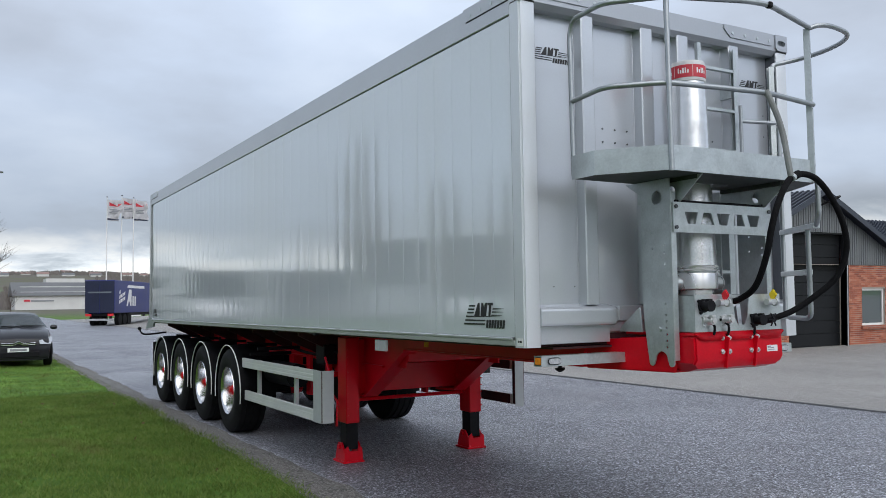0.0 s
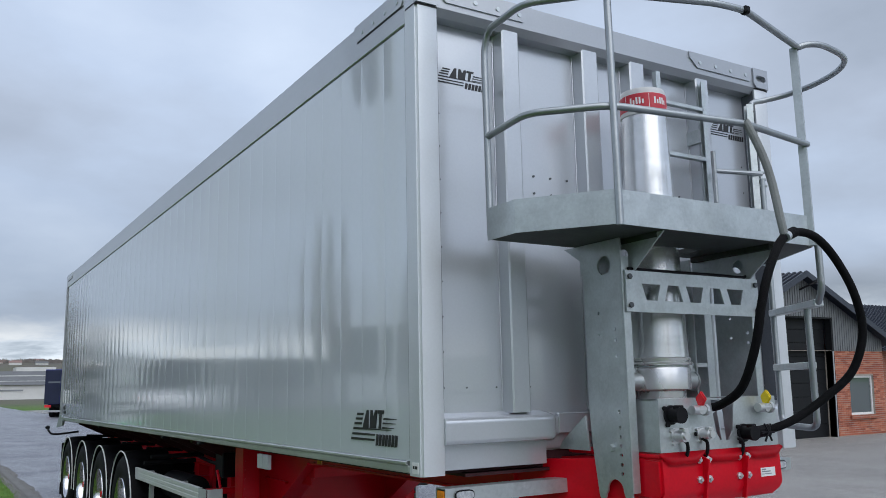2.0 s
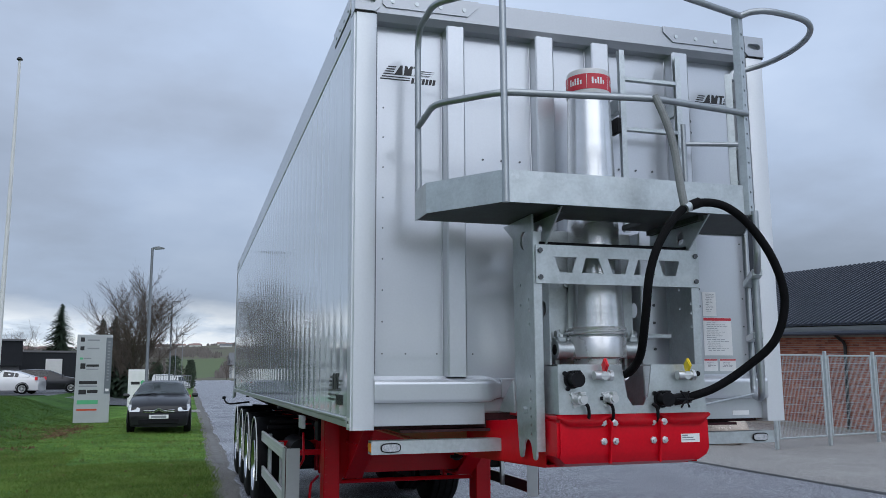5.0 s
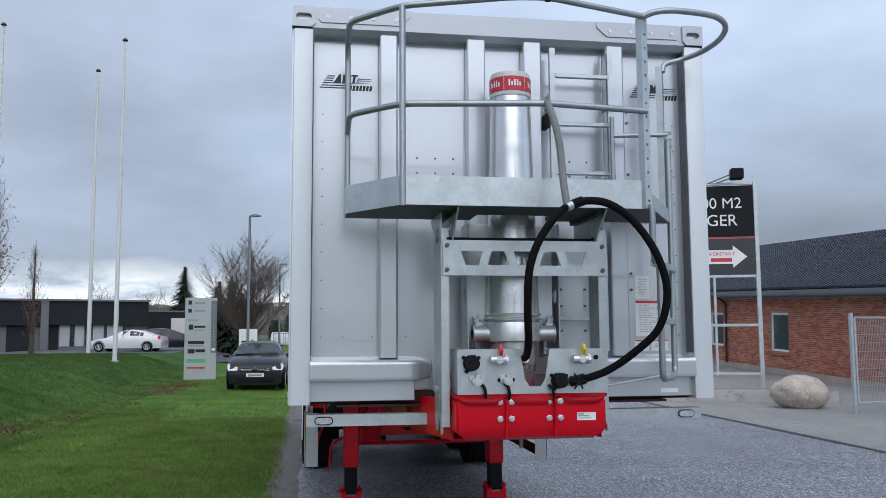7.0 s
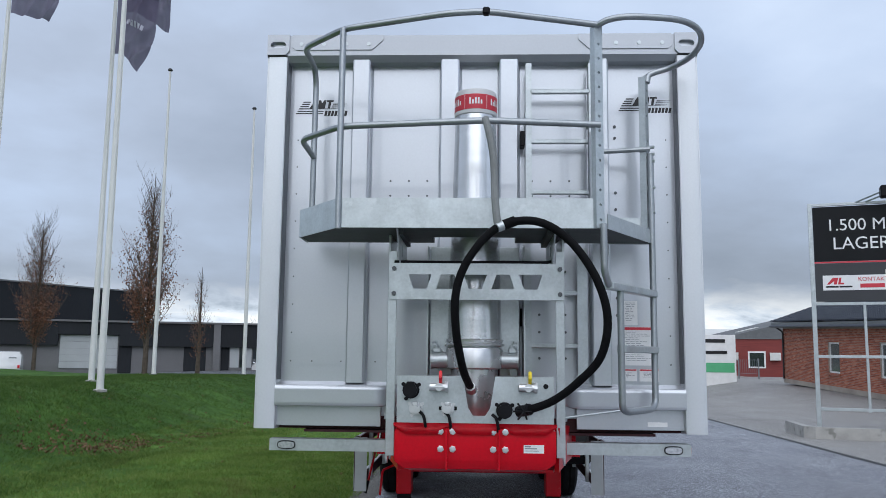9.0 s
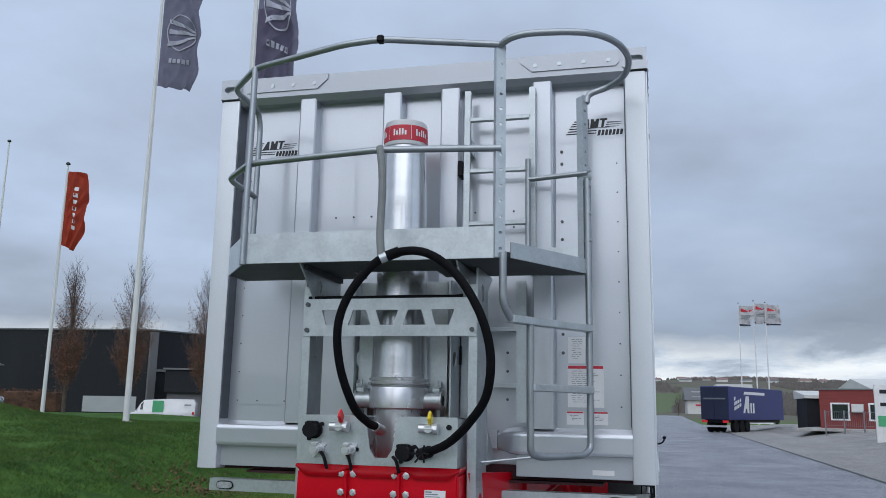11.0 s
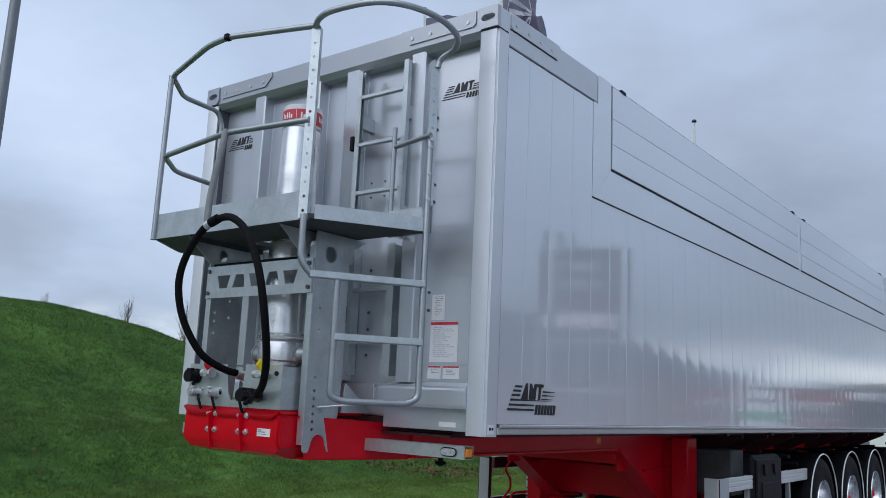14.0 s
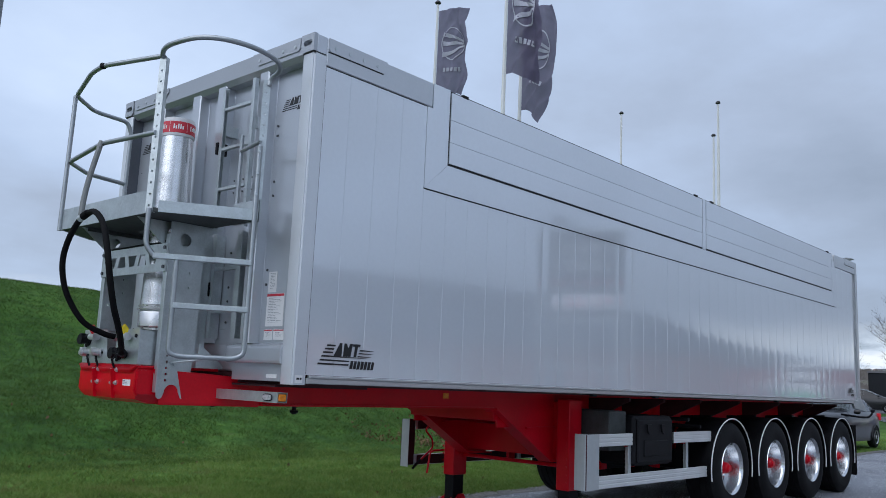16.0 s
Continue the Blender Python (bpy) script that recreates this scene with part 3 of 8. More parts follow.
strip("tar_joint", M_SEAM, (lambda y: 6.93 + 0.008 * max(0, y - 20) + 0.25 * ragged(y), lambda y: 7.08 + 0.008 * max(0, y - 20) + 0.2 * ragged(y + 5)), road_ys[:-11], 0.006, "dark tar joint between road and forecourt", "joint")

# ---- the tipping trailer ----
W, L, Z0, Z1 = 1.275, 11.62, 1.34, 3.655
trailer = thing("tipper_trailer", "silver tipping semi-trailer on a red four-axle chassis, parked at the kerbside", "trailer")

# body: core, floor and roof
bm = bmesh.new()
box(bm, (-W + 0.03, 0.115, 1.41), (W - 0.03, L - 0.02, Z1 - 0.03))
body = part("tipper_body", bm, M_TRIM, trailer, "silver lacquered aluminium tipper body")


def post_at(x):
    bm = bmesh.new()
    prism(bm, [(x * W, 0.0), (x * W, 0.105), (x * 1.15, 0.105), (x * 1.155, 0.004), (x * 1.162, 0.0)][:: 1 if x > 0 else -1], "z", Z0, 3.53)
    bmesh.ops.bevel(bm, geom=[e for e in bm.edges if abs(e.verts[0].co.z - e.verts[1].co.z) > 1 and abs(abs(e.verts[0].co.x) - W) < 0.01 and e.verts[0].co.y < 0.05], offset=0.012, segments=3, affect="EDGES")
    post = part("corner_post", bm, M_POST, body, "smooth silver front corner post", smooth=True)
    part("post_return", boxes(((x * 1.1485, 0.012, 1.615), (x * 1.1525, 0.099, 3.53))), M_RETURN, post, "dark return plate of the post")
    return post


def plank_mesh(h):
    """One hollow plank of the side wall, slightly crowned, with soft edges."""
    bm = bmesh.new()
    w = 0.2558
    prof = [(-w / 2, -0.010), (-w / 2, -0.0010), (-w / 2 + 0.0018, 0.0), (-w / 2 + 0.004, 0.00002), (-w / 4, 0.00052), (0, 0.0007), (w / 4, 0.00052), (w / 2 - 0.004, 0.00002), (w / 2 - 0.0018, 0.0), (w / 2, -0.0010), (w / 2, -0.010)]
    lo = [bm.verts.new((o, u, 0)) for u, o in prof]
    hi = [bm.verts.new((o, u, h)) for u, o in prof]
    for i in range(len(prof) - 1):
        bm.faces.new((lo[i], lo[i + 1], hi[i + 1], hi[i]))
    bm.faces.new(hi)
    bm.faces.new(lo[::-1])
    return bm


planks = {}
for side in (-1, 1):
    for k in range(44):
        y = 0.205 + 0.2567 * (k + 0.0)
        if y > L - 0.20:
            break
        tall = side < 0 or y < 1.10 or y > 10.45
        h = (3.452 if tall else 2.815) - 1.404
        turn = pose(side * (W - 0.002), y, 1.404, 0, 0, (0 if side > 0 else 180) + rng.gauss(0, 0.03))
        key = round(h, 3)
        if key not in planks:
            planks[key] = part("side_plank", plank_mesh(h), M_SIDE, body, smooth=True, where=turn)
        else:
            share(planks[key], "side_plank", body, turn)

for s in (-1, 1):
    post_at(s)
    # edge strips of the side
    part("top_rail", boxes(((s * W, 0.107, 3.462), (s * (W - 0.05), L if s < 0 else 1.16, Z1)), bevel=0.006), M_TRIM, body)
    if s > 0:
        part("top_rail", boxes(((W - 0.05, 10.50, 3.462), (W, L, Z1)), bevel=0.006), M_TRIM, body)
    bm = boxes(((s * (W - 0.045), 0.115, 1.349), (s * (W + 0.001), 11.45, 1.384)), bevel=0.005)
    part("bottom_rail", bm, M_ALU, body, "pale aluminium bottom rail")
    bm = boxes(((s * (W - 0.02), 0.13, 1.384), (s * (W + 0.009), 11.45, 1.402)), bevel=0.004)
    part("rail_lip", bm, M_ALU, body)
    bm = boxes(((s * (W - 0.03), 0.112, 3.4525), (s * (W - 0.004), L - 0.1 if s < 0 else 1.14, 3.4615)))
    part("rail_joint", bm, M_GAP, body)
    # folded corner plate on the side, at the front and at the rear
    for y0, y1, fin in ((0.115, 0.66, 1), (L - 0.62, L - 0.09, -1)):
        bm = bmesh.new()
        ya, yb = (y0, y1) if fin > 0 else (y1, y0)
        prism(bm, [(ya, Z1 + 0.004), (ya, 3.585), (ya + fin * 0.02, 3.565), (yb - fin * 0.03, 3.565), (yb, 3.60), (yb, Z1 + 0.004)], "x", s * (W - 0.004), s * (W + 0.005))
        cover = part("corner_plate", bm, M_TRIM, body)
        bm = bmesh.new()
        for i in range(4):
            c = Vector((s * (W + 0.005), ya + fin * (0.06 + 0.13 * i), 3.60))
            tube(bm, [c, c + Vector((s * 0.004, 0, 0))], 0.011, 8)
        tagged(part("rivets", bm, M_GALV, cover), kind="stuff")
        bm = boxes(((s * (W - 0.004), min(ya, yb), 3.556), (s * (W + 0.0015), max(ya, yb) - 0.03, 3.565)))
        part("plate_shadow_gap", bm, M_GAP, cover)
    # upright edge seam beside the post
    part("post_seam", boxes(((s * (W - 0.02), 0.1055, 1.41), (s * (W - 0.001), 0.1085, 3.45))), M_GAP, body)
    # sticker at the foot of the post
    st = part("sticker", boxes(((s * W, 0.025, 1.352), (s * (W + 0.002), 0.082, 1.40))), M_PAPER, body, "small white sticker")
    part("print_bar", boxes(((s * (W + 0.002), 0.035, 1.372), (s * (W + 0.0035), 0.055, 1.385)), ((s * (W + 0.002), 0.06, 1.372), (s * (W + 0.0035), 0.074, 1.385))), M_INK, st)
    # rear post, flared tail plate
    bm = bmesh.new()
    prism(bm, [(L - 0.10, 1.44), (L, 1.44), (L, Z1), (L - 0.10, Z1)], "x", s * (W - 0.05), s * (W + 0.004))
    part("rear_post", bm, M_TRIM, body)
    bm = bmesh.new()
    prism(bm, [(11.38, 1.435), (L + 0.01, 1.435), (11.95, 1.22), (11.30, 1.27), (11.25, 1.34)], "x", s * (W - 0.03), s * (W + 0.004))
    part("tail_plate", bm, M_GALV, body, "flared grey tail plate")

# left wall: two long drop flaps in a mitred frame
def flap(y0, y1):
    f = part("side_flap", boxes(((W - 0.02, y0, 3.068), (W + 0.004, y1, 3.2375)), bevel=0.001), M_SIDE, body, "long silver drop flap of three boards")
    for za, zb in ((3.2395, 3.4175), (3.4195, 3.640)):
        part("flap_board", boxes(((W - 0.02, y0, za), (W + 0.004, y1, zb)), bevel=0.001), M_SIDE, f)
    part("flap_gap", boxes(((W - 0.03, y0 - 0.012, 3.050), (W - 0.006, y1 + 0.012, Z1 - 0.004))), M_GAP, f)
    for y in (y0 + 0.16, y1 - 0.16):
        part("hinge", boxes(((W - 0.02, y - 0.035, 3.636), (W + 0.009, y + 0.035, 3.662)), bevel=0.004), M_BLACK, f, "black flap hinge")
    return f


flap(1.372, 5.80)
flap(5.905, 10.355)
for pts in ([(1.106, 2.825), (1.355, 3.048), (10.365, 3.048), (10.51, 2.825)], [(1.106, 2.826), (1.106, 3.455), (1.165, 3.455), (1.165, 3.655), (1.352, 3.655), (1.352, 3.047)], [(10.51, 2.825), (10.372, 3.045), (10.372, 3.655), (10.51, 3.462)]):
    bm = bmesh.new()
    prism(bm, pts, "x", W - 0.02, W + 0.002)
    part("flap_frame", bm, M_SIDE, body, "mitred silver frame about the flaps")
part("flap_post", boxes(((W - 0.03, 5.815, 3.05), (W + 0.003, 5.89, 3.652)), bevel=0.003), M_SIDE, body)
part("frame_joint", boxes(((W - 0.02, 1.13, 2.814), (W - 0.001, 10.5, 2.8245))), M_GAP, body)
part("roof_cover", boxes(((-W + 0.06, 0.14, Z1 - 0.06), (W - 0.06, L - 0.1, Z1 - 0.012)), bevel=0.01), M_STRAP, body, "grey roof sheet")
part("rear_door", boxes(((-W + 0.05, L - 0.02, 1.44), (W - 0.05, L + 0.03, Z1 - 0.02)), bevel=0.01), M_TRIM, body)
# floor coloured dark for the shade under the body
part("floor_pan", boxes(((-W + 0.05, 0.12, 1.335), (W - 0.05, 11.4, 1.415))), M_PRIMERSHADE, body)

# front wall
front = part("front_wall", boxes(((-1.156, 0.10, 1.42), (1.156, 0.125, 3.56))), M_FRONT, trailer, "silver front wall sheets with welded ribs")
bm = bmesh.new()
prism(bm, [(0.0, 3.535), (0.0, Z1 + 0.003), (0.115, Z1 + 0.003), (0.115, 3.50), (0.03, 3.50)], "x", -W + 0.11, W - 0.11)
part("top_beam", bm, M_BEAM, front)
for s in (-1, 1):
    # container-like corner casting, with an eye
    bm = bmesh.new()
    cx = s * 1.21
    eye = [(cx + 0.026 * math.cos(a) + (0.02 if math.cos(a) > 0 else -0.02), 3.598 + 0.02 * math.sin(a)) for a in [2 * math.pi * (i + 0.5) / 12 for i in range(12)]]
    plate(bm, [(s * W, 3.536), (s * W, Z1 + 0.006), (s * 1.142, Z1 + 0.006), (s * 1.142, 3.56), (s * 1.165, 3.536)], [eye], "y", -0.012, 0.02)
    casting = part("corner_casting", bm, M_BEAM, front)
    part("casting_core", boxes(((s * 1.15, 0.021, 3.532), (s * W, 0.106, Z1 + 0.002)), bevel=0.003), M_FRONT, casting)
    bm = bmesh.new()
    prism(bm, [(s * 1.125, Z1 + 0.004), (s * 1.125, 3.585), (s * 1.105, 3.567), (s * 0.645, 3.567), (s * 0.58, 3.625), (s * 0.58, Z1 + 0.004)], "y", -0.008, 0.0)
    cover = part("corner_plate", bm, M_BEAM, front)
    bm = bmesh.new()
    for i in range(4):
        c = Vector((s * (1.07 - 0.135 * i), -0.008, 3.602))
        tube(bm, [c, c + Vector((0, -0.004, 0))], 0.012, 8)
    tagged(part("rivets", bm, M_GALV, cover), kind="stuff")
    part("post_underside", boxes(((s * 1.155, -0.002, 3.526), (s * W, 0.10, 3.536))), M_GAP, front)
for x0, x1 in ((-0.765, -0.652), (-0.238, -0.118), (0.112, 0.232), (0.642, 0.758)):
    bm = bmesh.new()
    prism(bm, [(x0, 0.10), (x0 + 0.004, 0.024), (x0 + 0.012, 0.018), (x1 - 0.012, 0.018), (x1 - 0.004, 0.024), (x1, 0.10)], "z", 1.60, 3.535)
    rib = part("rib", bm, M_FRONT, front)
    bm = bmesh.new()
    for x in (x0 - 0.003, x1 + 0.003):
        tube(bm, [(x, 0.0985, 1.62), (x, 0.0985, 2.6), (x, 0.0985, 3.5)], 0.0045, 6)
    tagged(part("weld_bead", bm, M_FRONT, rib, smooth=True), kind="stuff")
# sheet laps and rivets on the wall
bm = bmesh.new()
for x in (-1.13, -0.97, -0.80, -0.60):
    for z in ([1.72 + 0.165 * k for k in range(9)] if x == -1.13 else [1.72]):
        xr = -1.095 if x == -1.13 else x
        tube(bm, [(xr, 0.101, z), (xr, 0.097, z)], 0.0046, 7)
for s in (-1, 1):
    for x in (0.31, 0.42, 0.53):
        for z in (2.70, 2.79):
            tube(bm, [(s * x, 0.101, z), (s * x, 0.0945, z)], 0.0062, 8)
for z in [1.72 + 0.165 * k for k in range(9)]:
    tube(bm, [(1.10, 0.101, z), (1.10, 0.097, z)], 0.0046, 7)
for z in (2.0, 2.10, 2.62, 2.72, 3.05, 3.12):
    tube(bm, [(0.80, 0.101, z), (0.80, 0.092, z)], 0.009, 7)
for x in (0.35, 0.5):
    for z in (1.75, 1.9, 2.0, 2.25):
        tube(bm, [(x, 0.101, z), (x, 0.092, z)], 0.008, 7)
tagged(part("rivets", bm, M_RIVET, front), kind="stuff")
for a, b in ((-1.15, -0.77), (-0.648, -0.24), (0.236, 0.64), (0.762, 1.15)):
    part("sheet_lap", boxes(((a, 0.096, 1.70), (b, 0.1, 1.706))), M_FRONT, front)
# sill beam, with its drop apron and return
for s in (-1, 1):
    face = [(0.098, 1.468), (0.006, 1.468), (0.0, 1.468), (-0.010, 1.473), (-0.014, 1.484), (-0.014, 1.490), (-0.014, 1.560), (-0.014, 1.566), (-0.010, 1.579), (0.0, 1.587), (0.006, 1.5885), (0.098, 1.606)]

    def sill_at(u, v):
        # a folded hollow beam, mitred back to the wall at its inner end
        y, z = face[round(v * 11)]
        x = 1.156 - 0.598 * min(1.0, u / 0.8)
        f = max(0.0, (u - 0.8) / 0.2)
        bend = f * f * (3 - 2 * f)
        return (s * (x - 0.105 * f), y + (0.085 - max(0.0, y - 0.013)) * bend, z + (1.54 - z) * 0.25 * bend)
    bm = grid(bmesh.new(), 21, 12, sill_at)
    bm.verts.ensure_lookup_table()
    bm.faces.new([bm.verts[k] for k in range(12)])
    part("sill_beam", bm, M_FRONT, front, smooth=True)
    part("apron_sheet", boxes(((s * 0.555, 0.045, 1.355), (s * 1.154, 0.062, 1.472)), bevel=0.002), M_FRONT, front)
part("middle_sill", boxes(((-0.45, 0.07, 1.49), (0.45, 0.10, 1.59)), bevel=0.004), M_FRONT, front)


def emblem(parent, w, h, where, mat=M_INK):
    """The maker's mark as plain shapes: tapering bars, three tall blocks and a row of small ones."""
    bm = bmesh.new()

    def bar(u0, u1, v0, v1, taper=1.0, shear=0.42):
        mid, half = (v0 + v1) / 2, (v1 - v0) / 2 * taper
        d = shear * (v1 - v0) * h
        prism(bm, [(u0 * w, v0 * h), (u1 * w, (mid - half) * h), (u1 * w + d * taper, (mid + half) * h), (u0 * w + d, v1 * h)], "y", -0.0015, 0.0)
    for u0, u1, v0, v1, taper in ((0.14, 0.285, 0.835, 0.90, 1), (0.11, 0.262, 0.70, 0.765, 1), (0.08, 0.245, 0.565, 0.63, 1), (0.055, 0.88, 0.415, 0.485, 0.12), (0.03, 0.535, 0.265, 0.33, 0.8), (0.0, 0.525, 0.12, 0.19, 0.8), (0.715, 0.98, 0.715, 0.78, 0.25), (0.70, 0.965, 0.60, 0.655, 0.25), (0.685, 0.93, 0.48, 0.53, 0.25)):
        bar(u0, u1, v0, v1, taper)
    for pts in ([(0.265, 0.475), (0.40, 0.475), (0.405, 0.985), (0.365, 0.985)], [(0.425, 0.475), (0.56, 0.475), (0.59, 0.985), (0.545, 0.985), (0.51, 0.80), (0.485, 0.985), (0.445, 0.985)], [(0.615, 0.475), (0.66, 0.475), (0.685, 0.88), (0.725, 0.88), (0.73, 0.985), (0.60, 0.985), (0.595, 0.88), (0.635, 0.88)]):
        prism(bm, [(u * w, v * h) for u, v in pts], "y", -0.0015, 0.0)
    for k in range(7):
        bar(0.55 + 0.064 * k, 0.598 + 0.064 * k, 0.0, 0.33, 0.9, 0.2)
    return part("maker_mark", bm, mat, parent, "black printed mark of slanting bars", where=where)


emblem(body, 0.50, 0.17, Matrix.Translation((W + 0.0005, 0.195, 1.455)) @ pose(0, 0, 0, 0, 0, 90))
emblem(body, 0.50, 0.17, Matrix.Translation((-W - 0.0005, 0.715, 1.455)) @ pose(0, 0, 0, 0, 0, -90))
emblem(body, 0.34, 0.13, Matrix.Translation((W + 0.0005, 10.95, 1.455)) @ pose(0, 0, 0, 0, 0, 90))
emblem(body, 0.34, 0.13, Matrix.Translation((-W - 0.0005, 11.30, 1.455)) @ pose(0, 0, 0, 0, 0, -90))
emblem(front, 0.315, 0.10, Matrix.Translation((-1.115, 0.0995, 3.19)))
emblem(front, 0.315, 0.10, Matrix.Translation((0.825, 0.0995, 3.205)))


def notice(x0, x1, z0, z1, head, lines):
    o = part("notice_sticker", boxes(((x0, 0.0965, z0), (x1, 0.0995, z1))), M_PAPER, front, "white printed notice sticker")
    if head:
        part("heading_bar", boxes(((x0 + 0.002, 0.095, z1 - head), (x1 - 0.002, 0.0965, z1 - 0.002))), M_REDPRINT, o)
    bm = bmesh.new()
    n = lines
    for i in range(n):
        z = z1 - head - 0.012 - (z1 - z0 - head - 0.03) * i / n
        u = x0 + 0.018 + rng.random() * 0.01
        stop = x0 + (x1 - x0) * rng.choice((0.45, 0.6, 0.75, 0.9))
        while u < min(stop, x1 - 0.025):
            d = rng.uniform(0.01, 0.03)
            box(bm, (u, 0.095, z - 0.0016), (min(u + d, x1 - 0.012), 0.0965, z + 0.0008))
            u += d + 0.006
    tagged(part("text_bars", bm, M_INKGREY, o), kind="stuff")


notice(0.825, 0.915, 1.945, 2.085, 0.0, 11)
notice(0.822, 1.012, 1.715, 1.935, 0.018, 16)
notice(0.815, 0.905, 1.625, 1.695, 0.010, 4)
notice(0.920, 1.030, 1.625, 1.695, 0.010, 4)
part("serial_sticker", boxes(((0.95, 0.042, 1.375), (1.06, 0.045, 1.40))), M_PAPER, front, "small silver serial sticker")

# ---- chassis ----
chassis = part("chassis_beam", boxes(((0.52, 3.0, 1.0), (0.54, 11.25, 1.33)), ((0.46, 3.4, 0.985), (0.60, 11.25, 1.003)), ((0.46, 0.3, 1.315), (0.60, 11.25, 1.333)), ((0.52, 0.3, 1.19), (0.54, 3.0, 1.315))), M_RED, trailer, "red painted chassis beams")
part("chassis_beam", boxes(((-0.54, 3.0, 1.0), (-0.52, 11.25, 1.33)), ((-0.60, 3.4, 0.985), (-0.46, 11.25, 1.003)), ((-0.60, 0.3, 1.315), (-0.46, 11.25, 1.333)), ((-0.54, 0.3, 1.19), (-0.52, 3.0, 1.315))), M_RED, chassis)
for s in (-1, 1):
    # neck side plates, deeper towards the legs
    bm = bmesh.new()
    prism(bm, [(0.29, 1.185), (2.90, 1.185), (3.80, 0.68), (4.20, 0.66), (4.9, 0.98), (4.9, 1.30), (0.29, 1.355)], "x", s * 0.555, s * 0.575)
    part("neck_plate", bm, M_RED, chassis, "red painted neck plate")
    part("neck_flange", boxes(((s * 0.46, 0.29, 1.176), (s * 0.60, 2.90, 1.188))), M_RED, chassis)
    bm = bmesh.new()
    prism(bm, [(2.90, 1.184), (2.90, 1.166), (3.80, 0.66), (4.20, 0.64), (4.20, 0.66), (3.81, 0.68)], "x", s * 0.46, s * 0.62)
    part("neck_flange", bm, M_RED, chassis)
for y in (3.0, 5.4, 6.0, 7.3, 8.65, 10.0, 11.1):
    part("cross_member", boxes(((-0.54, y - 0.05, 1.06), (0.54, y + 0.05, 1.30)), bevel=0.004), M_RED, chassis)
# outriggers coloured dark maroon in place of shade
for y in (4.55, 5.3, 6.2, 7.3, 8.65, 10.0, 11.1):
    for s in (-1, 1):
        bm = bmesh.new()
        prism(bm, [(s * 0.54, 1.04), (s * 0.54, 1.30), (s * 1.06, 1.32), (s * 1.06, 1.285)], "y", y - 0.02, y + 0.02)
        part("outrigger", bm, M_PRIMERSHADE, chassis)
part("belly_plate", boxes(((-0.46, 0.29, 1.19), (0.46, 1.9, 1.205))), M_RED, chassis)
# brown lower tray edge seen below the sill, shade put into its colour
part("tray", boxes(((-1.0, 0.08, 1.318), (1.0, 0.9, 1.332))), M_PRIMERSHADE, chassis)

# red nose
nose = bmesh.new()
prism(nose, [(-0.56, 1.40), (-0.565, 1.255), (-0.53, 1.20), (-0.42, 1.175), (0.35, 1.165), (0.35, 1.36), (-0.30, 1.40)], "x", -0.415, 0.385)
bmesh.ops.bevel(nose, geom=[e for e in nose.edges if abs(e.verts[0].co.x - e.verts[1].co.x) < 0.01], offset=0.012, segments=2, affect="EDGES")
for s in (-1, 1):
    edge = 0.385 if s > 0 else -0.415
    bmesh.ops.bisect_plane(nose, geom=list(nose.verts) + list(nose.edges) + list(nose.faces), plane_co=(edge, 0, 1.235), plane_no=(s * 0.6, 0, -0.8), clear_outer=True)
    bmesh.ops.holes_fill(nose, edges=[e for e in nose.edges if e.is_boundary])
nose = part("nose_box", nose, M_RED, trailer, "glossy red chassis nose", smooth=True)
# rolled lip above the face with three scallops
bm = bmesh.new()
def lip(u, v):
    x = -0.42 + 0.81 * u
    wave = min(1.0, 1.9 * abs(math.sin(math.pi * 3 * u)) ** 1.2)
    out = 0.014 + 0.010 * wave
    return (x, -0.555 - out * math.sin(v * 2.2), 1.424 - (0.014 + 0.040 * wave) * v)
grid(bm, 55, 6, lip)
bmesh.ops.solidify(bm, geom=list(bm.faces), thickness=0.006)
part("lip", bm, M_RED, nose, smooth=True)
part("top_deck", boxes(((-0.415, -0.555, 1.40), (0.385, 0.05, 1.418)), bevel=0.004), M_RED, nose)
for x in (-0.155, 0.105):
    bm = bmesh.new()
    prism(bm, [(-0.563, 1.40), (-0.60, 1.385), (-0.572, 1.20), (-0.55, 1.20)], "x", x - 0.004, x + 0.004)
    part("face_rib", bm, M_RED, nose)
bm = bmesh.new()
for x in (-0.185, -0.125, 0.075, 0.135):
    for z in (1.385, 1.30):
        tube(bm, [(x, -0.563, z), (x, -0.572, z), (x, -0.573, z)], [0.017, 0.017, 0.012], 6)
        tube(bm, [(x, -0.572, z), (x, -0.582, z)], 0.008, 8)
tagged(part("bolts", bm, M_ALU, nose, "bright zinc bolts"), kind="stuff")
pl = part("type_plate", boxes(((0.225, -0.5665, 1.285), (0.325, -0.5635, 1.325))), M_PAPER, nose, "small white type plate")
part("text_bars", boxes(((0.23, -0.568, 1.305), (0.29, -0.5665, 1.31)), ((0.23, -0.568, 1.295), (0.30, -0.5665, 1.298)), ((0.23, -0.568, 1.314), (0.26, -0.5665, 1.32))), M_INKGREY, pl)
# flared cheeks of the nose towards the neck
for s in (-1, 1):
    bm = bmesh.new()
    a = [(s * 0.412, -0.40, 1.175), (s * 0.412, -0.46, 1.40), (s * 0.557, 0.30, 1.36), (s * 0.557, 0.30, 1.18)]
    vs = [bm.verts.new(v) for v in a] + [bm.verts.new((x - s * 0.02, y + 0.03, z)) for x, y, z in a]
    bm.faces.new(vs[:4]), bm.faces.new(vs[4:][::-1])
    for i in range(4):
        bm.faces.new((vs[i], vs[4 + i], vs[4 + (i + 1) % 4], vs[(i + 1) % 4]))
    part("nose_cheek", bm, M_RED, nose)

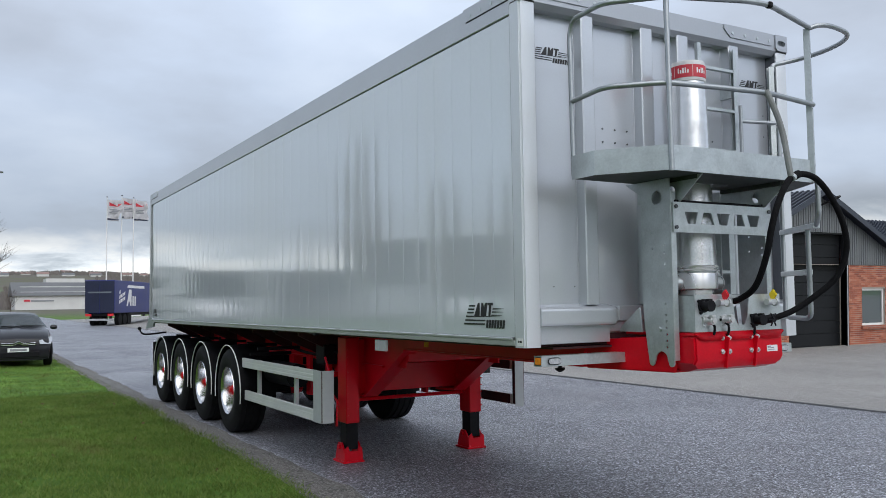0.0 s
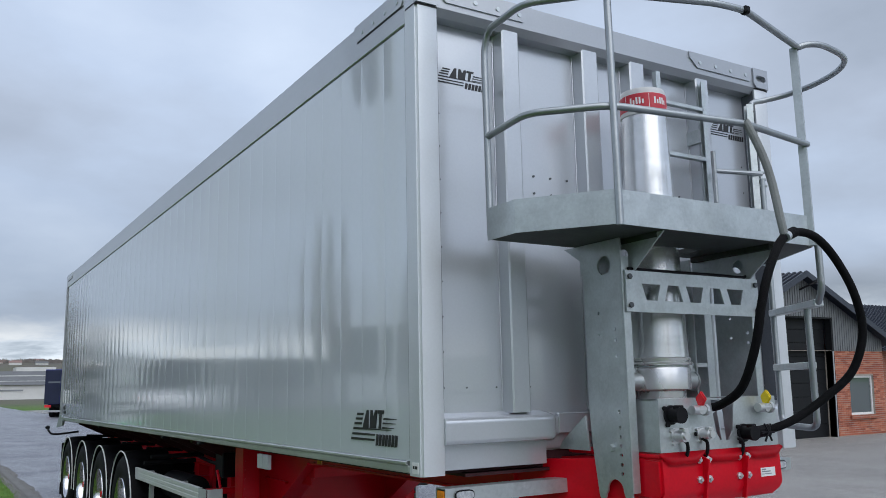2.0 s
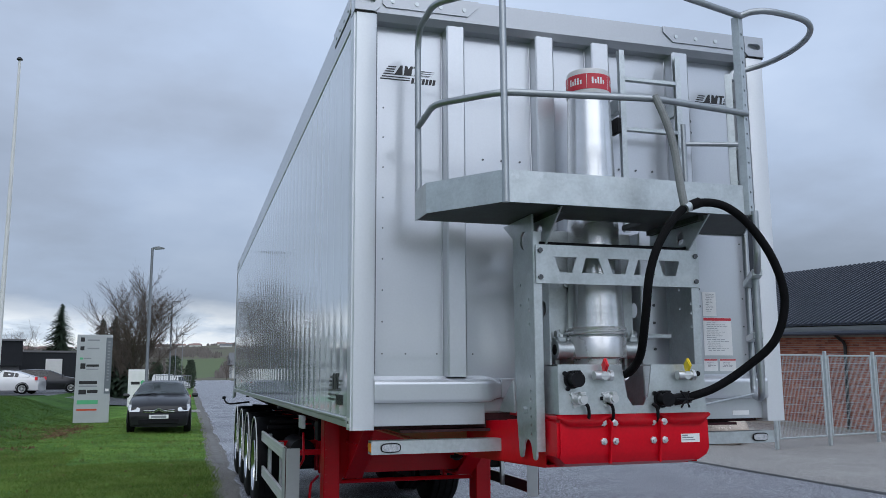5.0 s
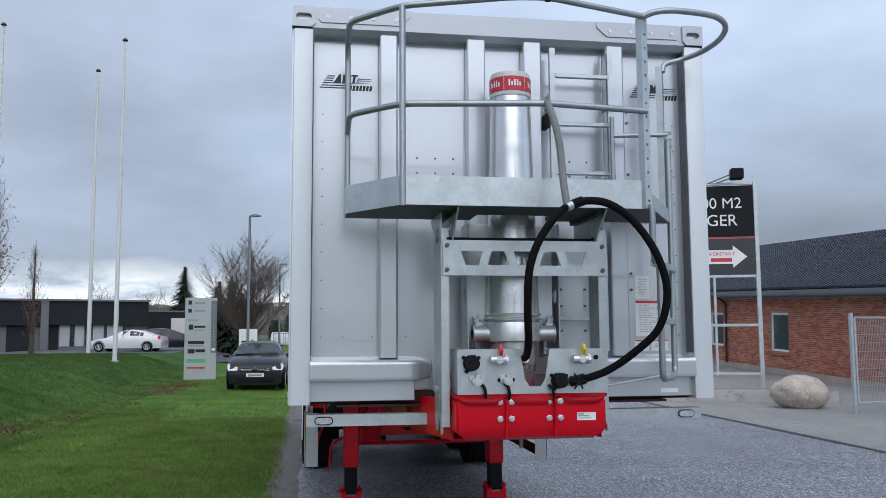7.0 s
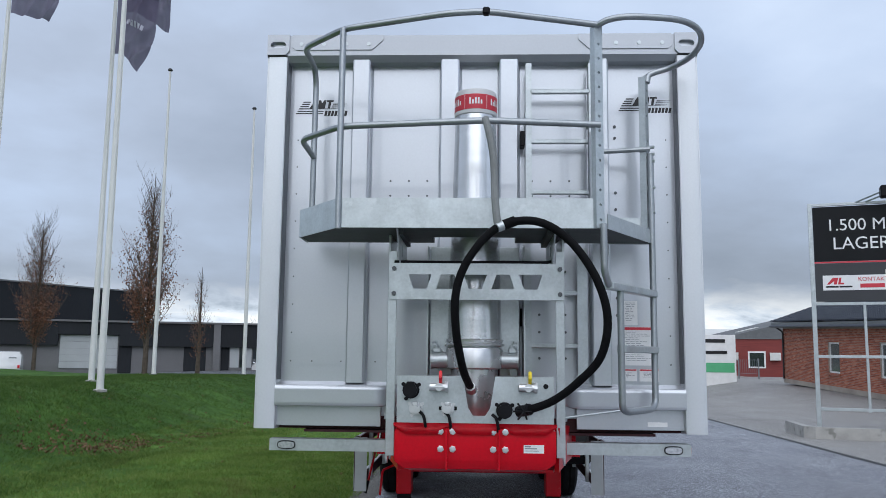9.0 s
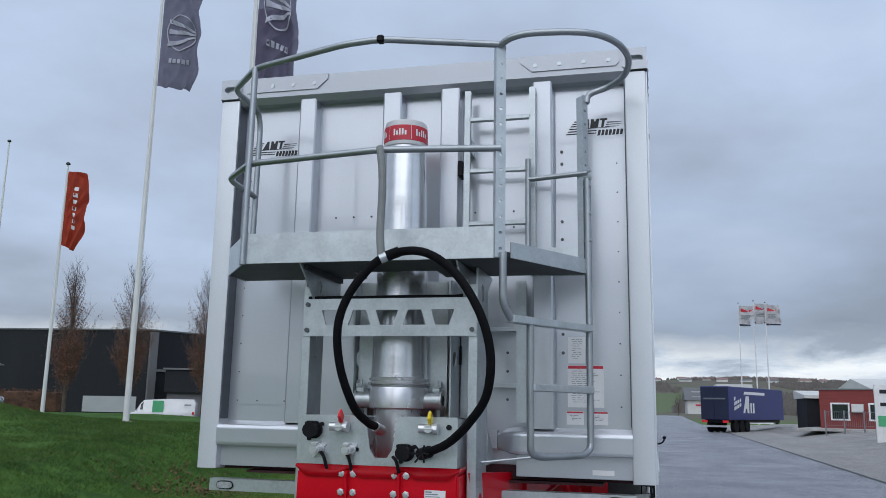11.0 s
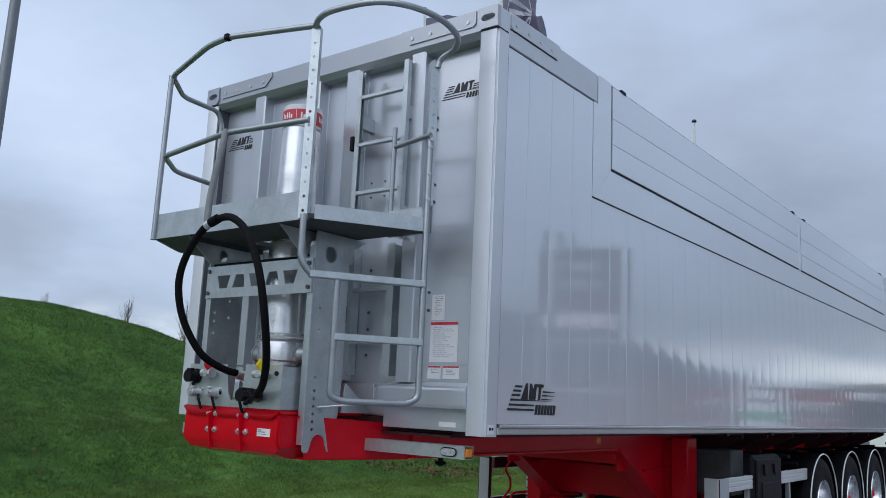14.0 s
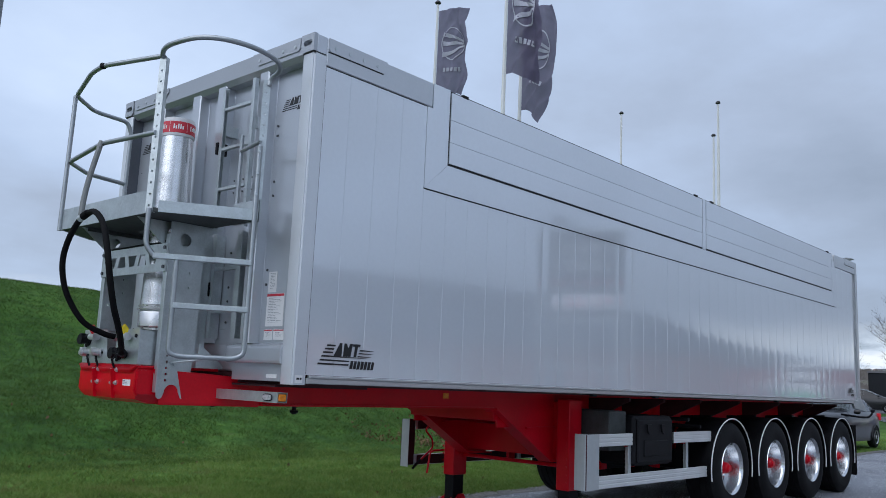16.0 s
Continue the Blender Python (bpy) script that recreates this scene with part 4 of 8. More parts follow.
bm = bmesh.new()
prism(bm, [(-0.40, -0.36), (0.385, -0.36), (0.55, 0.29), (-0.55, 0.29)], "z", 1.168, 1.18)
part("nose_floor", bm, M_RED, nose)

# marker bars with lamps
for s in (-1, 1):
    bm = boxes(((s * 0.45, -0.02, 1.283), (s * 1.172, 0.055, 1.287)), ((s * 0.45, -0.02, 1.222), (s * 1.172, 0.055, 1.226)), ((s * 0.45, -0.022, 1.222), (s * 1.172, -0.018, 1.287)), ((s * 0.45, 0.052, 1.222), (s * 1.172, 0.056, 1.287)))
    bar = part("marker_bar", bm, M_GALV, trailer, "galvanised marker lamp bar")
    bm = bmesh.new()
    c = s * 1.075
    prism(bm, [(c + 0.046 * math.copysign(abs(math.cos(a)) ** 0.6, math.cos(a)), 1.254 + 0.018 * math.copysign(abs(math.sin(a)) ** 0.7, math.sin(a))) for a in [2 * math.pi * i / 20 for i in range(20)]], "y", -0.034, -0.021)
    lampbody = part("marker_lamp", bm, M_LENS, bar, "clear oval front marker lamp")
    bm = bmesh.new()
    tube(bm, [(c + 0.049 * math.copysign(abs(math.cos(a)) ** 0.6, math.cos(a)), -0.028, 1.254 + 0.021 * math.copysign(abs(math.sin(a)) ** 0.7, math.sin(a))) for a in [2 * math.pi * i / 20 for i in range(21)]], 0.0028, 6)
    part("bezel", bm, M_BLACK, lampbody)
    bm = boxes(((s * 1.165, -0.012, 1.232), (s * 1.176, 0.046, 1.276)), bevel=0.004)
    part("side_lamp", bm, M_AMBER, bar, "amber side marker lamp")
    bm = lathe(bmesh.new(), [(0.016, 1.178), (0.016, 1.150), (0.030, 1.146), (0.033, 1.132), (0.024, 1.126), (0.012, 1.118)], Matrix.Translation((s * 0.53, 0.62, 0)), 10)
    tube(bm, [(s * 0.53 - 0.038, 0.62, 1.14), (s * 0.53 + 0.038, 0.62, 1.14)], 0.009, 6)
    part("drain_knob", bm, M_BLACK, chassis)

# ---- mast, cylinder, panel ----


HOLE_ZS = (1.33, 1.37, 1.41, 1.45, 1.49, 1.53, 1.60, 1.85, 1.92, 1.97)

FOOT = [(-0.440, 1.30)] + [(-0.418 + 0.022 * math.cos(math.pi * (1 + k / 6)), 1.232 + 0.022 * math.sin(math.pi * (1 + k / 6))) for k in range(7)]
FOOT += [(-0.336 - 0.052 * math.cos(math.pi * k / 10), 1.252 + 0.052 * math.sin(math.pi * k / 10)) for k in range(11)]
FOOT += [(-0.250 + 0.022 * math.cos(math.pi * (1 + k / 6)), 1.232 + 0.022 * math.sin(math.pi * (1 + k / 6))) for k in range(7)]

for s, x0, x1 in ((-1, -0.472, -0.462), (1, 0.432, 0.442)):
    holes = [ring(-0.385, z, 0.009, 8) for z in HOLE_ZS] + [ring(-0.33, 2.27, 0.045, 18)] + [ring(-0.28, z, 0.008, 7) for z in (1.95, 2.05)]
    outer = FOOT + [(-0.20, 1.42), (-0.185, 1.60), (-0.185, 2.30), (-0.05, 2.385), (-0.440, 2.385)]
    bm = plate(bmesh.new(), outer, holes, "x", x0, x1)
    p = part("mast_plate", bm, M_GALV, trailer, "galvanised mast side plate with bolt holes")
    xf = (x0, x0 + 0.045) if s < 0 else (x1 - 0.045, x1)
    part("mast_flange", boxes(((xf[0], -0.448, 1.25), (xf[1], -0.440, 2.30)), bevel=0.002), M_GALV, p)
    part("mast_bolt", tube(bmesh.new(), [((x0 if s < 0 else x1), -0.33, 1.44), ((x0 if s < 0 else x1) + s * 0.02, -0.33, 1.44)], 0.017, 6), M_GALV, p)
    bm = bmesh.new()
    prism(bm, [(-0.17, 1.42), (0.05, 1.42), (0.02, 1.46), (-0.15, 1.58)], "x", x0, x1)
    part("mast_gusset", bm, M_GALV, p)
# trapezoid-pierced cross plate
outer = [(-0.462, 2.045), (0.44, 2.045), (0.44, 2.228), (-0.462, 2.228)]
def trap(c, wide_top):
    t, b = (0.060, 0.034) if wide_top else (0.034, 0.060)
    return [(c - b, 2.100), (c + b, 2.100), (c + t, 2.176), (c - t, 2.176)]
bm = plate(bmesh.new(), outer, [trap(-0.305, True), trap(-0.162, False), trap(-0.018, True), trap(0.125, False), trap(0.268, True)] , "y", -0.461, -0.451)
truss = part("cross_plate", bm, M_GALV, trailer, "galvanised cross plate with five trapezoid openings")
bm = bmesh.new()
for x in (-0.44, 0.418):
    for z in (2.075, 2.205):
        tube(bm, [(x, -0.461, z), (x, -0.471, z)], 0.013, 6)
tagged(part("bolts", bm, M_RIVET, truss), kind="stuff")
part("cross_plate_lip", boxes(((-0.462, -0.461, 2.228), (0.44, -0.40, 2.234))), M_GALV, truss)
part("cable", tube(bmesh.new(), curve([(-0.44, -0.455, 2.241), (-0.15, -0.458, 2.240), (0.15, -0.458, 2.242), (0.33, -0.45, 2.241), (0.385, -0.44, 2.252)], 4), 0.008, 8), M_BLACK, truss, "black cable along the cross plate", smooth=True)
# inner back plates of the mast beside the cylinder
for s, c in ((-1, -0.28), (1, 0.25)):
    bm = plate(bmesh.new(), [(-0.20, 1.42), (-0.20, 2.36), (0.0, 2.36), (0.0, 1.50), (-0.05, 1.42)], [ring(-0.12, 2.15, 0.012, 8), ring(-0.12, 1.95, 0.042, 14)], "x", c - 0.004, c + 0.004)
    part("cylinder_bracket", bm, M_GALV, trailer, "galvanised cylinder bracket")

CX, CY = -0.022, -0.20
at = Matrix.Translation((CX, CY, 0))
bm = lathe(bmesh.new(), [(0.092, 1.40), (0.114, 1.445), (0.122, 1.50), (0.125, 1.66), (0.125, 1.686), (0.148, 1.690), (0.152, 1.695), (0.154, 1.790), (0.150, 1.799), (0.144, 1.802), (0.144, 1.809), (0.161, 1.811), (0.163, 1.815), (0.163, 1.821), (0.159, 1.825), (0.149, 1.826), (0.149, 1.831), (0.157, 1.833), (0.158, 1.843), (0.154, 1.848), (0.112, 1.849)], at, 36)
cyl = part("tipping_cylinder", bm, M_CYLBASE, trailer, "silver telescopic tipping cylinder", smooth=True)
part("outer_stage", lathe(bmesh.new(), [(0.112, 1.842), (0.148, 1.846), (0.146, 1.90), (0.134, 2.40), (0.112, 2.405)], at, 36), M_BRUSH, cyl, smooth=True)
part("stage", lathe(bmesh.new(), [(0.133, 2.38), (0.114, 3.085), (0.10, 3.085)], at, 36), M_BRUSH, cyl, smooth=True)
part("clamp_ring", lathe(bmesh.new(), [(0.1435, 1.803), (0.1455, 1.804), (0.1455, 1.807), (0.1435, 1.808)], at, 36), M_GALV, cyl, smooth=True)
part("head_cap", lathe(bmesh.new(), [(0.112, 3.082), (0.119, 3.088), (0.119, 3.205), (0.112, 3.225), (0.085, 3.232), (0.0001, 3.234)], at, 36), M_WRAP, cyl, "pale wrapped cylinder head", smooth=True)
part("head_band", lathe(bmesh.new(), [(0.1185, 3.108), (0.1205, 3.110), (0.1205, 3.192), (0.1185, 3.194)], at, 36), M_REDPRINT, cyl, "red printed band", smooth=True)
bm = bmesh.new()
for k in range(48):
    if k % 8 == 0:
        a, hw, z0, z1 = 2 * math.pi * k / 48, 0.010, 3.113, 3.189
    elif k % 8 in (2, 3, 4, 5, 6):
        a, hw, z0, z1 = 2 * math.pi * k / 48, 0.040, 3.136, 3.160 if k % 8 not in (2, 4, 5) else 3.172
    else:
        continue
    va = [Vector((CX + 0.1215 * math.cos(a + d), CY + 0.1215 * math.sin(a + d), z)) for d, z in ((-hw, z0), (hw, z0), (hw, z1), (-hw, z1))]
    bm.faces.new([bm.verts.new(v) for v in va])
part("print_blocks", bm, M_PAPER, cyl)
for s in (-1, 1):
    x = CX + s * 0.146
    bm = bmesh.new()
    tube(bm, [(x, CY, 1.735), (x + s * 0.085, CY, 1.735)], 0.045, 18)
    tube(bm, [(x + s * 0.082, CY, 1.735), (x + s * 0.09, CY, 1.735)], 0.052, 18)
    tr = part("trunnion", bm, M_GALV, cyl, smooth=True)
    # dark disc on the pin end stands in for its shaded hollow
    part("trunnion_bore", tube(bmesh.new(), [(x + s * 0.088, CY, 1.735), (x + s * 0.0915, CY, 1.735)], 0.027, 16), M_GAP, tr)
    part("back_plate", boxes(((CX + s * 0.10, -0.152, 1.70), (CX + s * 0.245, -0.145, 2.36)), bevel=0.002), M_GALV, cyl, "mottled galvanised back plate")
    bm = bmesh.new()
    box(bm, (CX + s * 0.205 - 0.022, CY - 0.03, 1.775), (CX + s * 0.205 + 0.022, CY + 0.05, 1.800), 0.005)
    tube(bm, [(CX + s * 0.205, CY - 0.01, 1.80), (CX + s * 0.205, CY - 0.01, 1.812)], 0.016, 6)
    tube(bm, [(CX + s * 0.205, CY - 0.01, 1.812), (CX + s * 0.205, CY - 0.01, 1.838)], 0.008, 8)
    part("bearing_cap", bm, M_GALV, cyl, "galvanised bearing cap with a bolt")
    part("plate_bolt", tube(bmesh.new(), [(CX + s * 0.145, -0.152, 2.075), (CX + s * 0.145, -0.168, 2.075)], 0.016, 6), M_GALV, cyl)
for s in (-1, 1):
    bm = bmesh.new()
    x = CX + s * 0.20
    prism(bm, [(CY - 0.06, 1.62), (CY + 0.06, 1.62), (CY + 0.05, 1.80), (CY + 0.16, 1.92), (CY + 0.16, 1.60)], "x", x - 0.008, x + 0.008)
    tube(bm, [(x + s * 0.008, CY + 0.0, 1.815), (x + s * 0.03, CY + 0.0, 1.815)], 0.02, 6)
    part("trunnion_bearing", bm, M_GALV, cyl)

# connection panel
bm = bmesh.new()
panel_pts = [(-0.405, 1.425), (0.375, 1.425), (0.375, 1.655), (0.085, 1.655), (0.060, 1.50), (0.035, 1.462), (-0.025, 1.462), (-0.05, 1.50), (-0.075, 1.655), (-0.405, 1.655)]
prism(bm, panel_pts, "y", -0.602, -0.594)
panel = part("connection_panel", bm, M_GALV, trailer, "grey steel panel with air and electric couplings", where=Matrix.Translation((0, 0.045, 0)))
for x0, x1 in ((-0.405, -0.399), (0.369, 0.375)):
    part("panel_side", boxes(((x0, -0.594, 1.425), (x1, -0.40, 1.655)), bevel=0.001), M_GALV, panel)
for a, b in ((-0.405, -0.078), (0.088, 0.375)):
    part("panel_top", boxes(((a, -0.594, 1.649), (b, -0.46, 1.655))), M_GALV, panel)
def socket(name, x, z, r, mat, cap):
    bm = bmesh.new()
    tube(bm, [(x, -0.602, z), (x, -0.612, z)], r * 1.15, 18)
    tube(bm, [(x, -0.612, z), (x, -0.66, z)], r * 0.86, 18)
    tube(bm, [(x, -0.655, z), (x, -0.672, z)], r * (0.95 if cap else 0.6), 18)
    for a in (0.6, 2.5, 4.2):
        d = Vector((math.cos(a), 0, math.sin(a))) * r * 1.3
        tube(bm, [Vector((x, -0.602, z)) + d, Vector((x, -0.614, z)) + d], r * 0.28, 8)
    box(bm, (x - r * 0.5, -0.668, z + r * 0.5), (x + r * 0.5, -0.635, z + r * 1.15), 0.004)
    return part(name, bm, mat, panel, smooth=True)
socket("seven_pin_socket", -0.335, 1.585, 0.037, M_BLACK, True)
socket("round_socket", -0.310, 1.495, 0.030, M_ALU, False)
socket("lever_socket", -0.150, 1.497, 0.028, M_ALU, False)
socket("fifteen_pin_socket", 0.130, 1.490, 0.036, M_BLACK, True)
part("flange_ears", boxes(((-0.195, -0.61, 1.488), (-0.105, -0.602, 1.506)), bevel=0.003), M_BLACK, panel)
for x, mat, lab in ((-0.205, M_REDCAP, "red air coupling flag"), (0.235, M_YELLOW, "yellow air coupling flag")):
    bm = bmesh.new()
    tube(bm, [(x - 0.035, -0.64, 1.603), (x + 0.045, -0.64, 1.603)], 0.021, 14)
    tube(bm, [(x + 0.012, -0.602, 1.603), (x + 0.012, -0.66, 1.603)], 0.02, 12)
    tube(bm, [(x + 0.04, -0.64, 1.603), (x + 0.055, -0.64, 1.603)], 0.027, 10)
    g = part("air_coupling", bm, M_ALU, panel, smooth=True)
    bm = bmesh.new()
    prism(bm, [(-0.634, 1.612), (-0.650, 1.612), (-0.680, 1.650), (-0.652, 1.688), (-0.618, 1.655)], "x", x + 0.012, x + 0.027)
    bmesh.ops.bevel(bm, geom=list(bm.edges), offset=0.005, segments=2, affect="EDGES")
    part("coupling_flag", bm, mat, g, lab, smooth=True)
for x, z in ((-0.27, 1.47), (-0.145, 1.47), (0.09, 1.46)):
    bm = tube(bmesh.new(), curve([(x - 0.02, -0.62, z + 0.01), (x, -0.63, z - 0.01), (x + 0.01, -0.615, z - 0.06), (x + 0.01, -0.58, z - 0.09)], 5), 0.008, 8)
    part("cable", bm, M_BLACK, panel, smooth=True)
part("type_plate", boxes(((CX - 0.032, CY - 0.105, 1.512), (CX + 0.036, CY - 0.088, 1.555)), bevel=0.002), M_ALU, cyl, "small embossed maker's plate")
part("panel_bolt", tube(bmesh.new(), [(0.335, -0.602, 1.61), (0.335, -0.610, 1.61)], 0.013, 8), M_BLACK, panel)

# hydraulic hose, hung from a strap
hose_pts = [(-0.04, -0.50, 1.605), (-0.05, -0.60, 1.625), (-0.075, -0.74, 1.70), (-0.105, -0.85, 1.87), (-0.105, -0.90, 2.05), (-0.05, -0.91, 2.20), (0.06, -0.90, 2.335), (0.17, -0.89, 2.385), (0.30, -0.90, 2.375), (0.43, -0.905, 2.285), (0.54, -0.915, 2.12), (0.592, -0.905, 1.94), (0.57, -0.85, 1.765), (0.48, -0.76, 1.645), (0.36, -0.67, 1.545), (0.235, -0.60, 1.492)]
hose = part("hydraulic_hose", tube(bmesh.new(), curve(hose_pts, 7), 0.0195, 14), M_HOSE, trailer, "thick black hydraulic hose hung in a loop", smooth=True)
bm = bmesh.new()
tube(bm, [(0.255, -0.61, 1.50), (0.20, -0.557, 1.485)], 0.028, 12)
for k in range(6):
    a = k * math.pi / 3
    tube(bm, [(0.225, -0.625, 1.49), (0.215 + 0.045 * math.cos(a), -0.63, 1.49 + 0.045 * math.sin(a))], 0.005, 5)
part("hose_tie", bm, M_BLACK, hose)
part("hose_collar", tube(bmesh.new(), [(0.085, -0.905, 2.352), (0.115, -0.898, 2.366)], 0.0225, 14), M_GALV, hose, smooth=True)
part("hose_sleeve", tube(bmesh.new(), [(0.115, -0.898, 2.366), (0.17, -0.892, 2.387)], 0.0245, 14), M_HOSE, hose, smooth=True)
part("hose_fitting", tube(bmesh.new(), [(-0.035, -0.44, 1.585), (-0.04, -0.52, 1.605)], [0.027, 0.024], 14), M_ALU, hose, smooth=True)
def strap_at(v):
    p = Vector((0.028, -0.79, 2.915)).lerp(Vector((0.10, -0.90, 2.365)), v)
    return p + Vector((0.012 * math.sin(v * 5), -0.02 * math.sin(v * math.pi), 0))
bm = tube(bmesh.new(), [strap_at(k / 16) for k in range(17)], 0.0185, 10)
part("hanging_strap", bm, M_STRAP, hose, "grey webbing sleeve", smooth=True)

# ---- platform with its railing ----
A_, B_, C_, D_, E_ = (-0.975, -0.115), (-0.975, -0.33), (-0.705, -0.69), (0.615, -0.69), (0.965, -0.13)
ZB, ZT = 2.385, 2.535
bm = bmesh.new()
def wall_strip(bm, p, q, z0, z1, t=0.006):
    d = (Vector((*q, 0)) - Vector((*p, 0))).normalized()
    n = Vector((-d.y, d.x, 0)) * t
    vs = [Vector((*p, z0)), Vector((*q, z0)), Vector((*q, z1)), Vector((*p, z1))]
    a = [bm.verts.new(v) for v in vs]
    b = [bm.verts.new(v + n) for v in vs]
    bm.faces.new(a), bm.faces.new(b[::-1])
    for i in range(4):
        bm.faces.new((a[i], b[i], b[(i + 1) % 4], a[(i + 1) % 4]))
    return bm
for p, q in ((A_, B_), (B_, C_), (C_, D_)):
    wall_strip(bm, p, q, ZB, ZT)
platform = part("platform_skirt", bm, M_GALV, trailer, "galvanised service platform")
part("side_skirt", wall_strip(bmesh.new(), (0.64, -0.66), E_, ZB + 0.003, ZB + 0.078), M_GALV, platform)
part("inner_upstand", boxes(((0.66, -0.12, ZB), (0.965, -0.112, ZT))), M_GALV, platform)
# zinc deck and stiffeners coloured near-black for the shade below them
bm = bmesh.new()
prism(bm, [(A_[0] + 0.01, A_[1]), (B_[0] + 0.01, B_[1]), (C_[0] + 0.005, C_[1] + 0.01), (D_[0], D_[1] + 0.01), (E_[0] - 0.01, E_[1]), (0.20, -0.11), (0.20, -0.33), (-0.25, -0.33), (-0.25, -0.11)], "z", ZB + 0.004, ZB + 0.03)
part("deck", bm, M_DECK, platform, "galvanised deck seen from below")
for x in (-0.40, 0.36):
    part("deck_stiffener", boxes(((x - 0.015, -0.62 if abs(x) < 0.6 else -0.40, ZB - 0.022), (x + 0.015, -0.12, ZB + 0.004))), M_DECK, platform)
for s, x0, x1 in ((-1, -0.47, -0.38), (1, 0.35, 0.44)):
    bm = plate(bmesh.new(), [(-0.66, ZB), (-0.10, ZB), (-0.10, 2.25), (-0.40, 2.235), (-0.47, 2.235), (-0.60, 2.34)], [ring(-0.40, 2.305, 0.035, 14)], "x", (x0 if s < 0 else x1) - 0.004 - s * 0.06, (x0 if s < 0 else x1) + 0.004 - s * 0.06)
    part("platform_gusset", bm, M_GALV, platform, "galvanised gusset with a round hole")

RZ, MZ = 3.42, 2.905
R = 0.0165
bm = bmesh.new()
tube(bm, rounded([(-0.955, -0.112, 2.41), (-0.955, -0.10, RZ - 0.10), (-0.957, -0.14, RZ - 0.015), (-0.96, -0.42, RZ), (-0.70, -0.685, RZ), (-0.16, -0.825, RZ + 0.02), (0.03, -0.835, RZ + 0.025), (0.59, -0.705, RZ + 0.005)], 0.07), R, 12)
rail = part("top_rail_tube", bm, M_TUBE, platform, "galvanised tube railing", smooth=True)
bm = tube(bmesh.new(), curve([(0.59, -0.705, RZ + 0.002), (0.655, -0.735, RZ + 0.022), (0.77, -0.745, RZ + 0.03), (1.0, -0.70, RZ + 0.03), (1.13, -0.58, RZ + 0.025), (1.185, -0.40, RZ + 0.015), (1.16, -0.22, RZ), (1.075, -0.125, RZ - 0.02), (0.975, -0.11, RZ - 0.05), (0.955, -0.115, RZ - 0.10)], 6), R, 12)
part("loop_tube", bm, M_TUBE, platform, "curved galvanised hand loop", smooth=True)
bm = tube(bmesh.new(), rounded([(-0.955, -0.112, MZ - 0.02), (-0.96, -0.42, MZ), (-0.705, -0.68, MZ), (0.03, -0.785, MZ), (0.60, -0.705, MZ)], 0.07), R, 12)
part("middle_rail_tube", bm, M_TUBE, platform, smooth=True)
bm = tube(bmesh.new(), [(-0.702, -0.697, ZB - 0.005), (-0.702, -0.69, RZ)], R, 12)
part("rail_post", bm, M_TUBE, platform, smooth=True)
part("rail_clamp", boxes(((0.012, -0.858, RZ + 0.004), (0.048, -0.816, RZ + 0.042)), bevel=0.008), M_BLACK, platform)
# channel post with holes, at the ladder
def channel(x, y, z0, z1, name, turn):
    bm = bmesh.new()
    n = int((z1 - z0) / 0.075)
    plate(bm, [(-0.024, z0), (0.024, z0), (0.024, z1 - 0.01), (0.014, z1), (-0.014, z1), (-0.024, z1 - 0.01)], [ring(0, z0 + 0.04 + 0.075 * i, 0.008, 8) for i in range(n)], "y", -0.003, 0.003)
    box(bm, (-0.024, 0.003, z0), (-0.019, 0.035, z1 - 0.012))
    box(bm, (0.019, 0.003, z0), (0.024, 0.035, z1 - 0.012))
    return part(name, bm, M_GALV, platform, "galvanised channel post with a row of holes", where=pose(x, y, 0, 0, 0, turn))
channel(0.595, -0.70, ZB, RZ + 0.01, "channel_post", 28)
channel(0.945, -0.125, ZB + 0.02, RZ - 0.06, "channel_post", 58)

# ---- folding ladder ----
bm = bmesh.new()
dl = Vector((0.35, 0.56, 0)).normalized()
pa = Vector((0.61, -0.705, 0))
def lad(d, z):
    p = pa + dl * d
    return (p.x, p.y, z)
full = 0.655
tube(bm, rounded([lad(0.0, ZB + 0.02), lad(0.0, 2.17), lad(0.055, 2.105), lad(0.10, 2.105)], 0.09), 0.0175, 12)
ladder = part("ladder_stile", bm, M_TUBE, trailer, "galvanised boarding ladder with flat treads", smooth=True)
part("loop_stile", tube(bmesh.new(), rounded([lad(0.195, 2.105), lad(0.195, 1.505), lad(0.26, 1.485), lad(full - 0.06, 1.485), lad(full, 1.515), lad(full, 2.89)], 0.07), 0.0175, 12), M_TUBE, ladder, smooth=True)
for z, d0 in ((2.105, 0.05), (1.80, 0.195)):
    a, b = Vector(lad(d0, z)), Vector(lad(full + 0.005, z))
    n = Vector((-dl.y, dl.x, 0))
    bm = bmesh.new()
    mt = Matrix.Translation((a + b) / 2) @ Matrix(((dl.x, n.x, 0, 0), (dl.y, n.y, 0, 0), (0, 0, 1, 0), (0, 0, 0, 1)))
    h = (b - a).length / 2
    box(bm, (-h, -0.025, -0.018), (h, 0.025, 0.018), 0.004, mt)
    part("tread", bm, M_GALV, ladder)
part("upper_rung", tube(bmesh.new(), [(0.640, -0.080, 2.920), (lad(full, 0)[0], lad(full, 0)[1], 2.922)], 0.014, 10), M_TUBE, ladder, smooth=True)
part("short_stile", tube(bmesh.new(), [(0.636, -0.080, 2.50), (0.636, -0.080, 3.035)], 0.0145, 10), M_TUBE, ladder, smooth=True)
bm = bmesh.new()
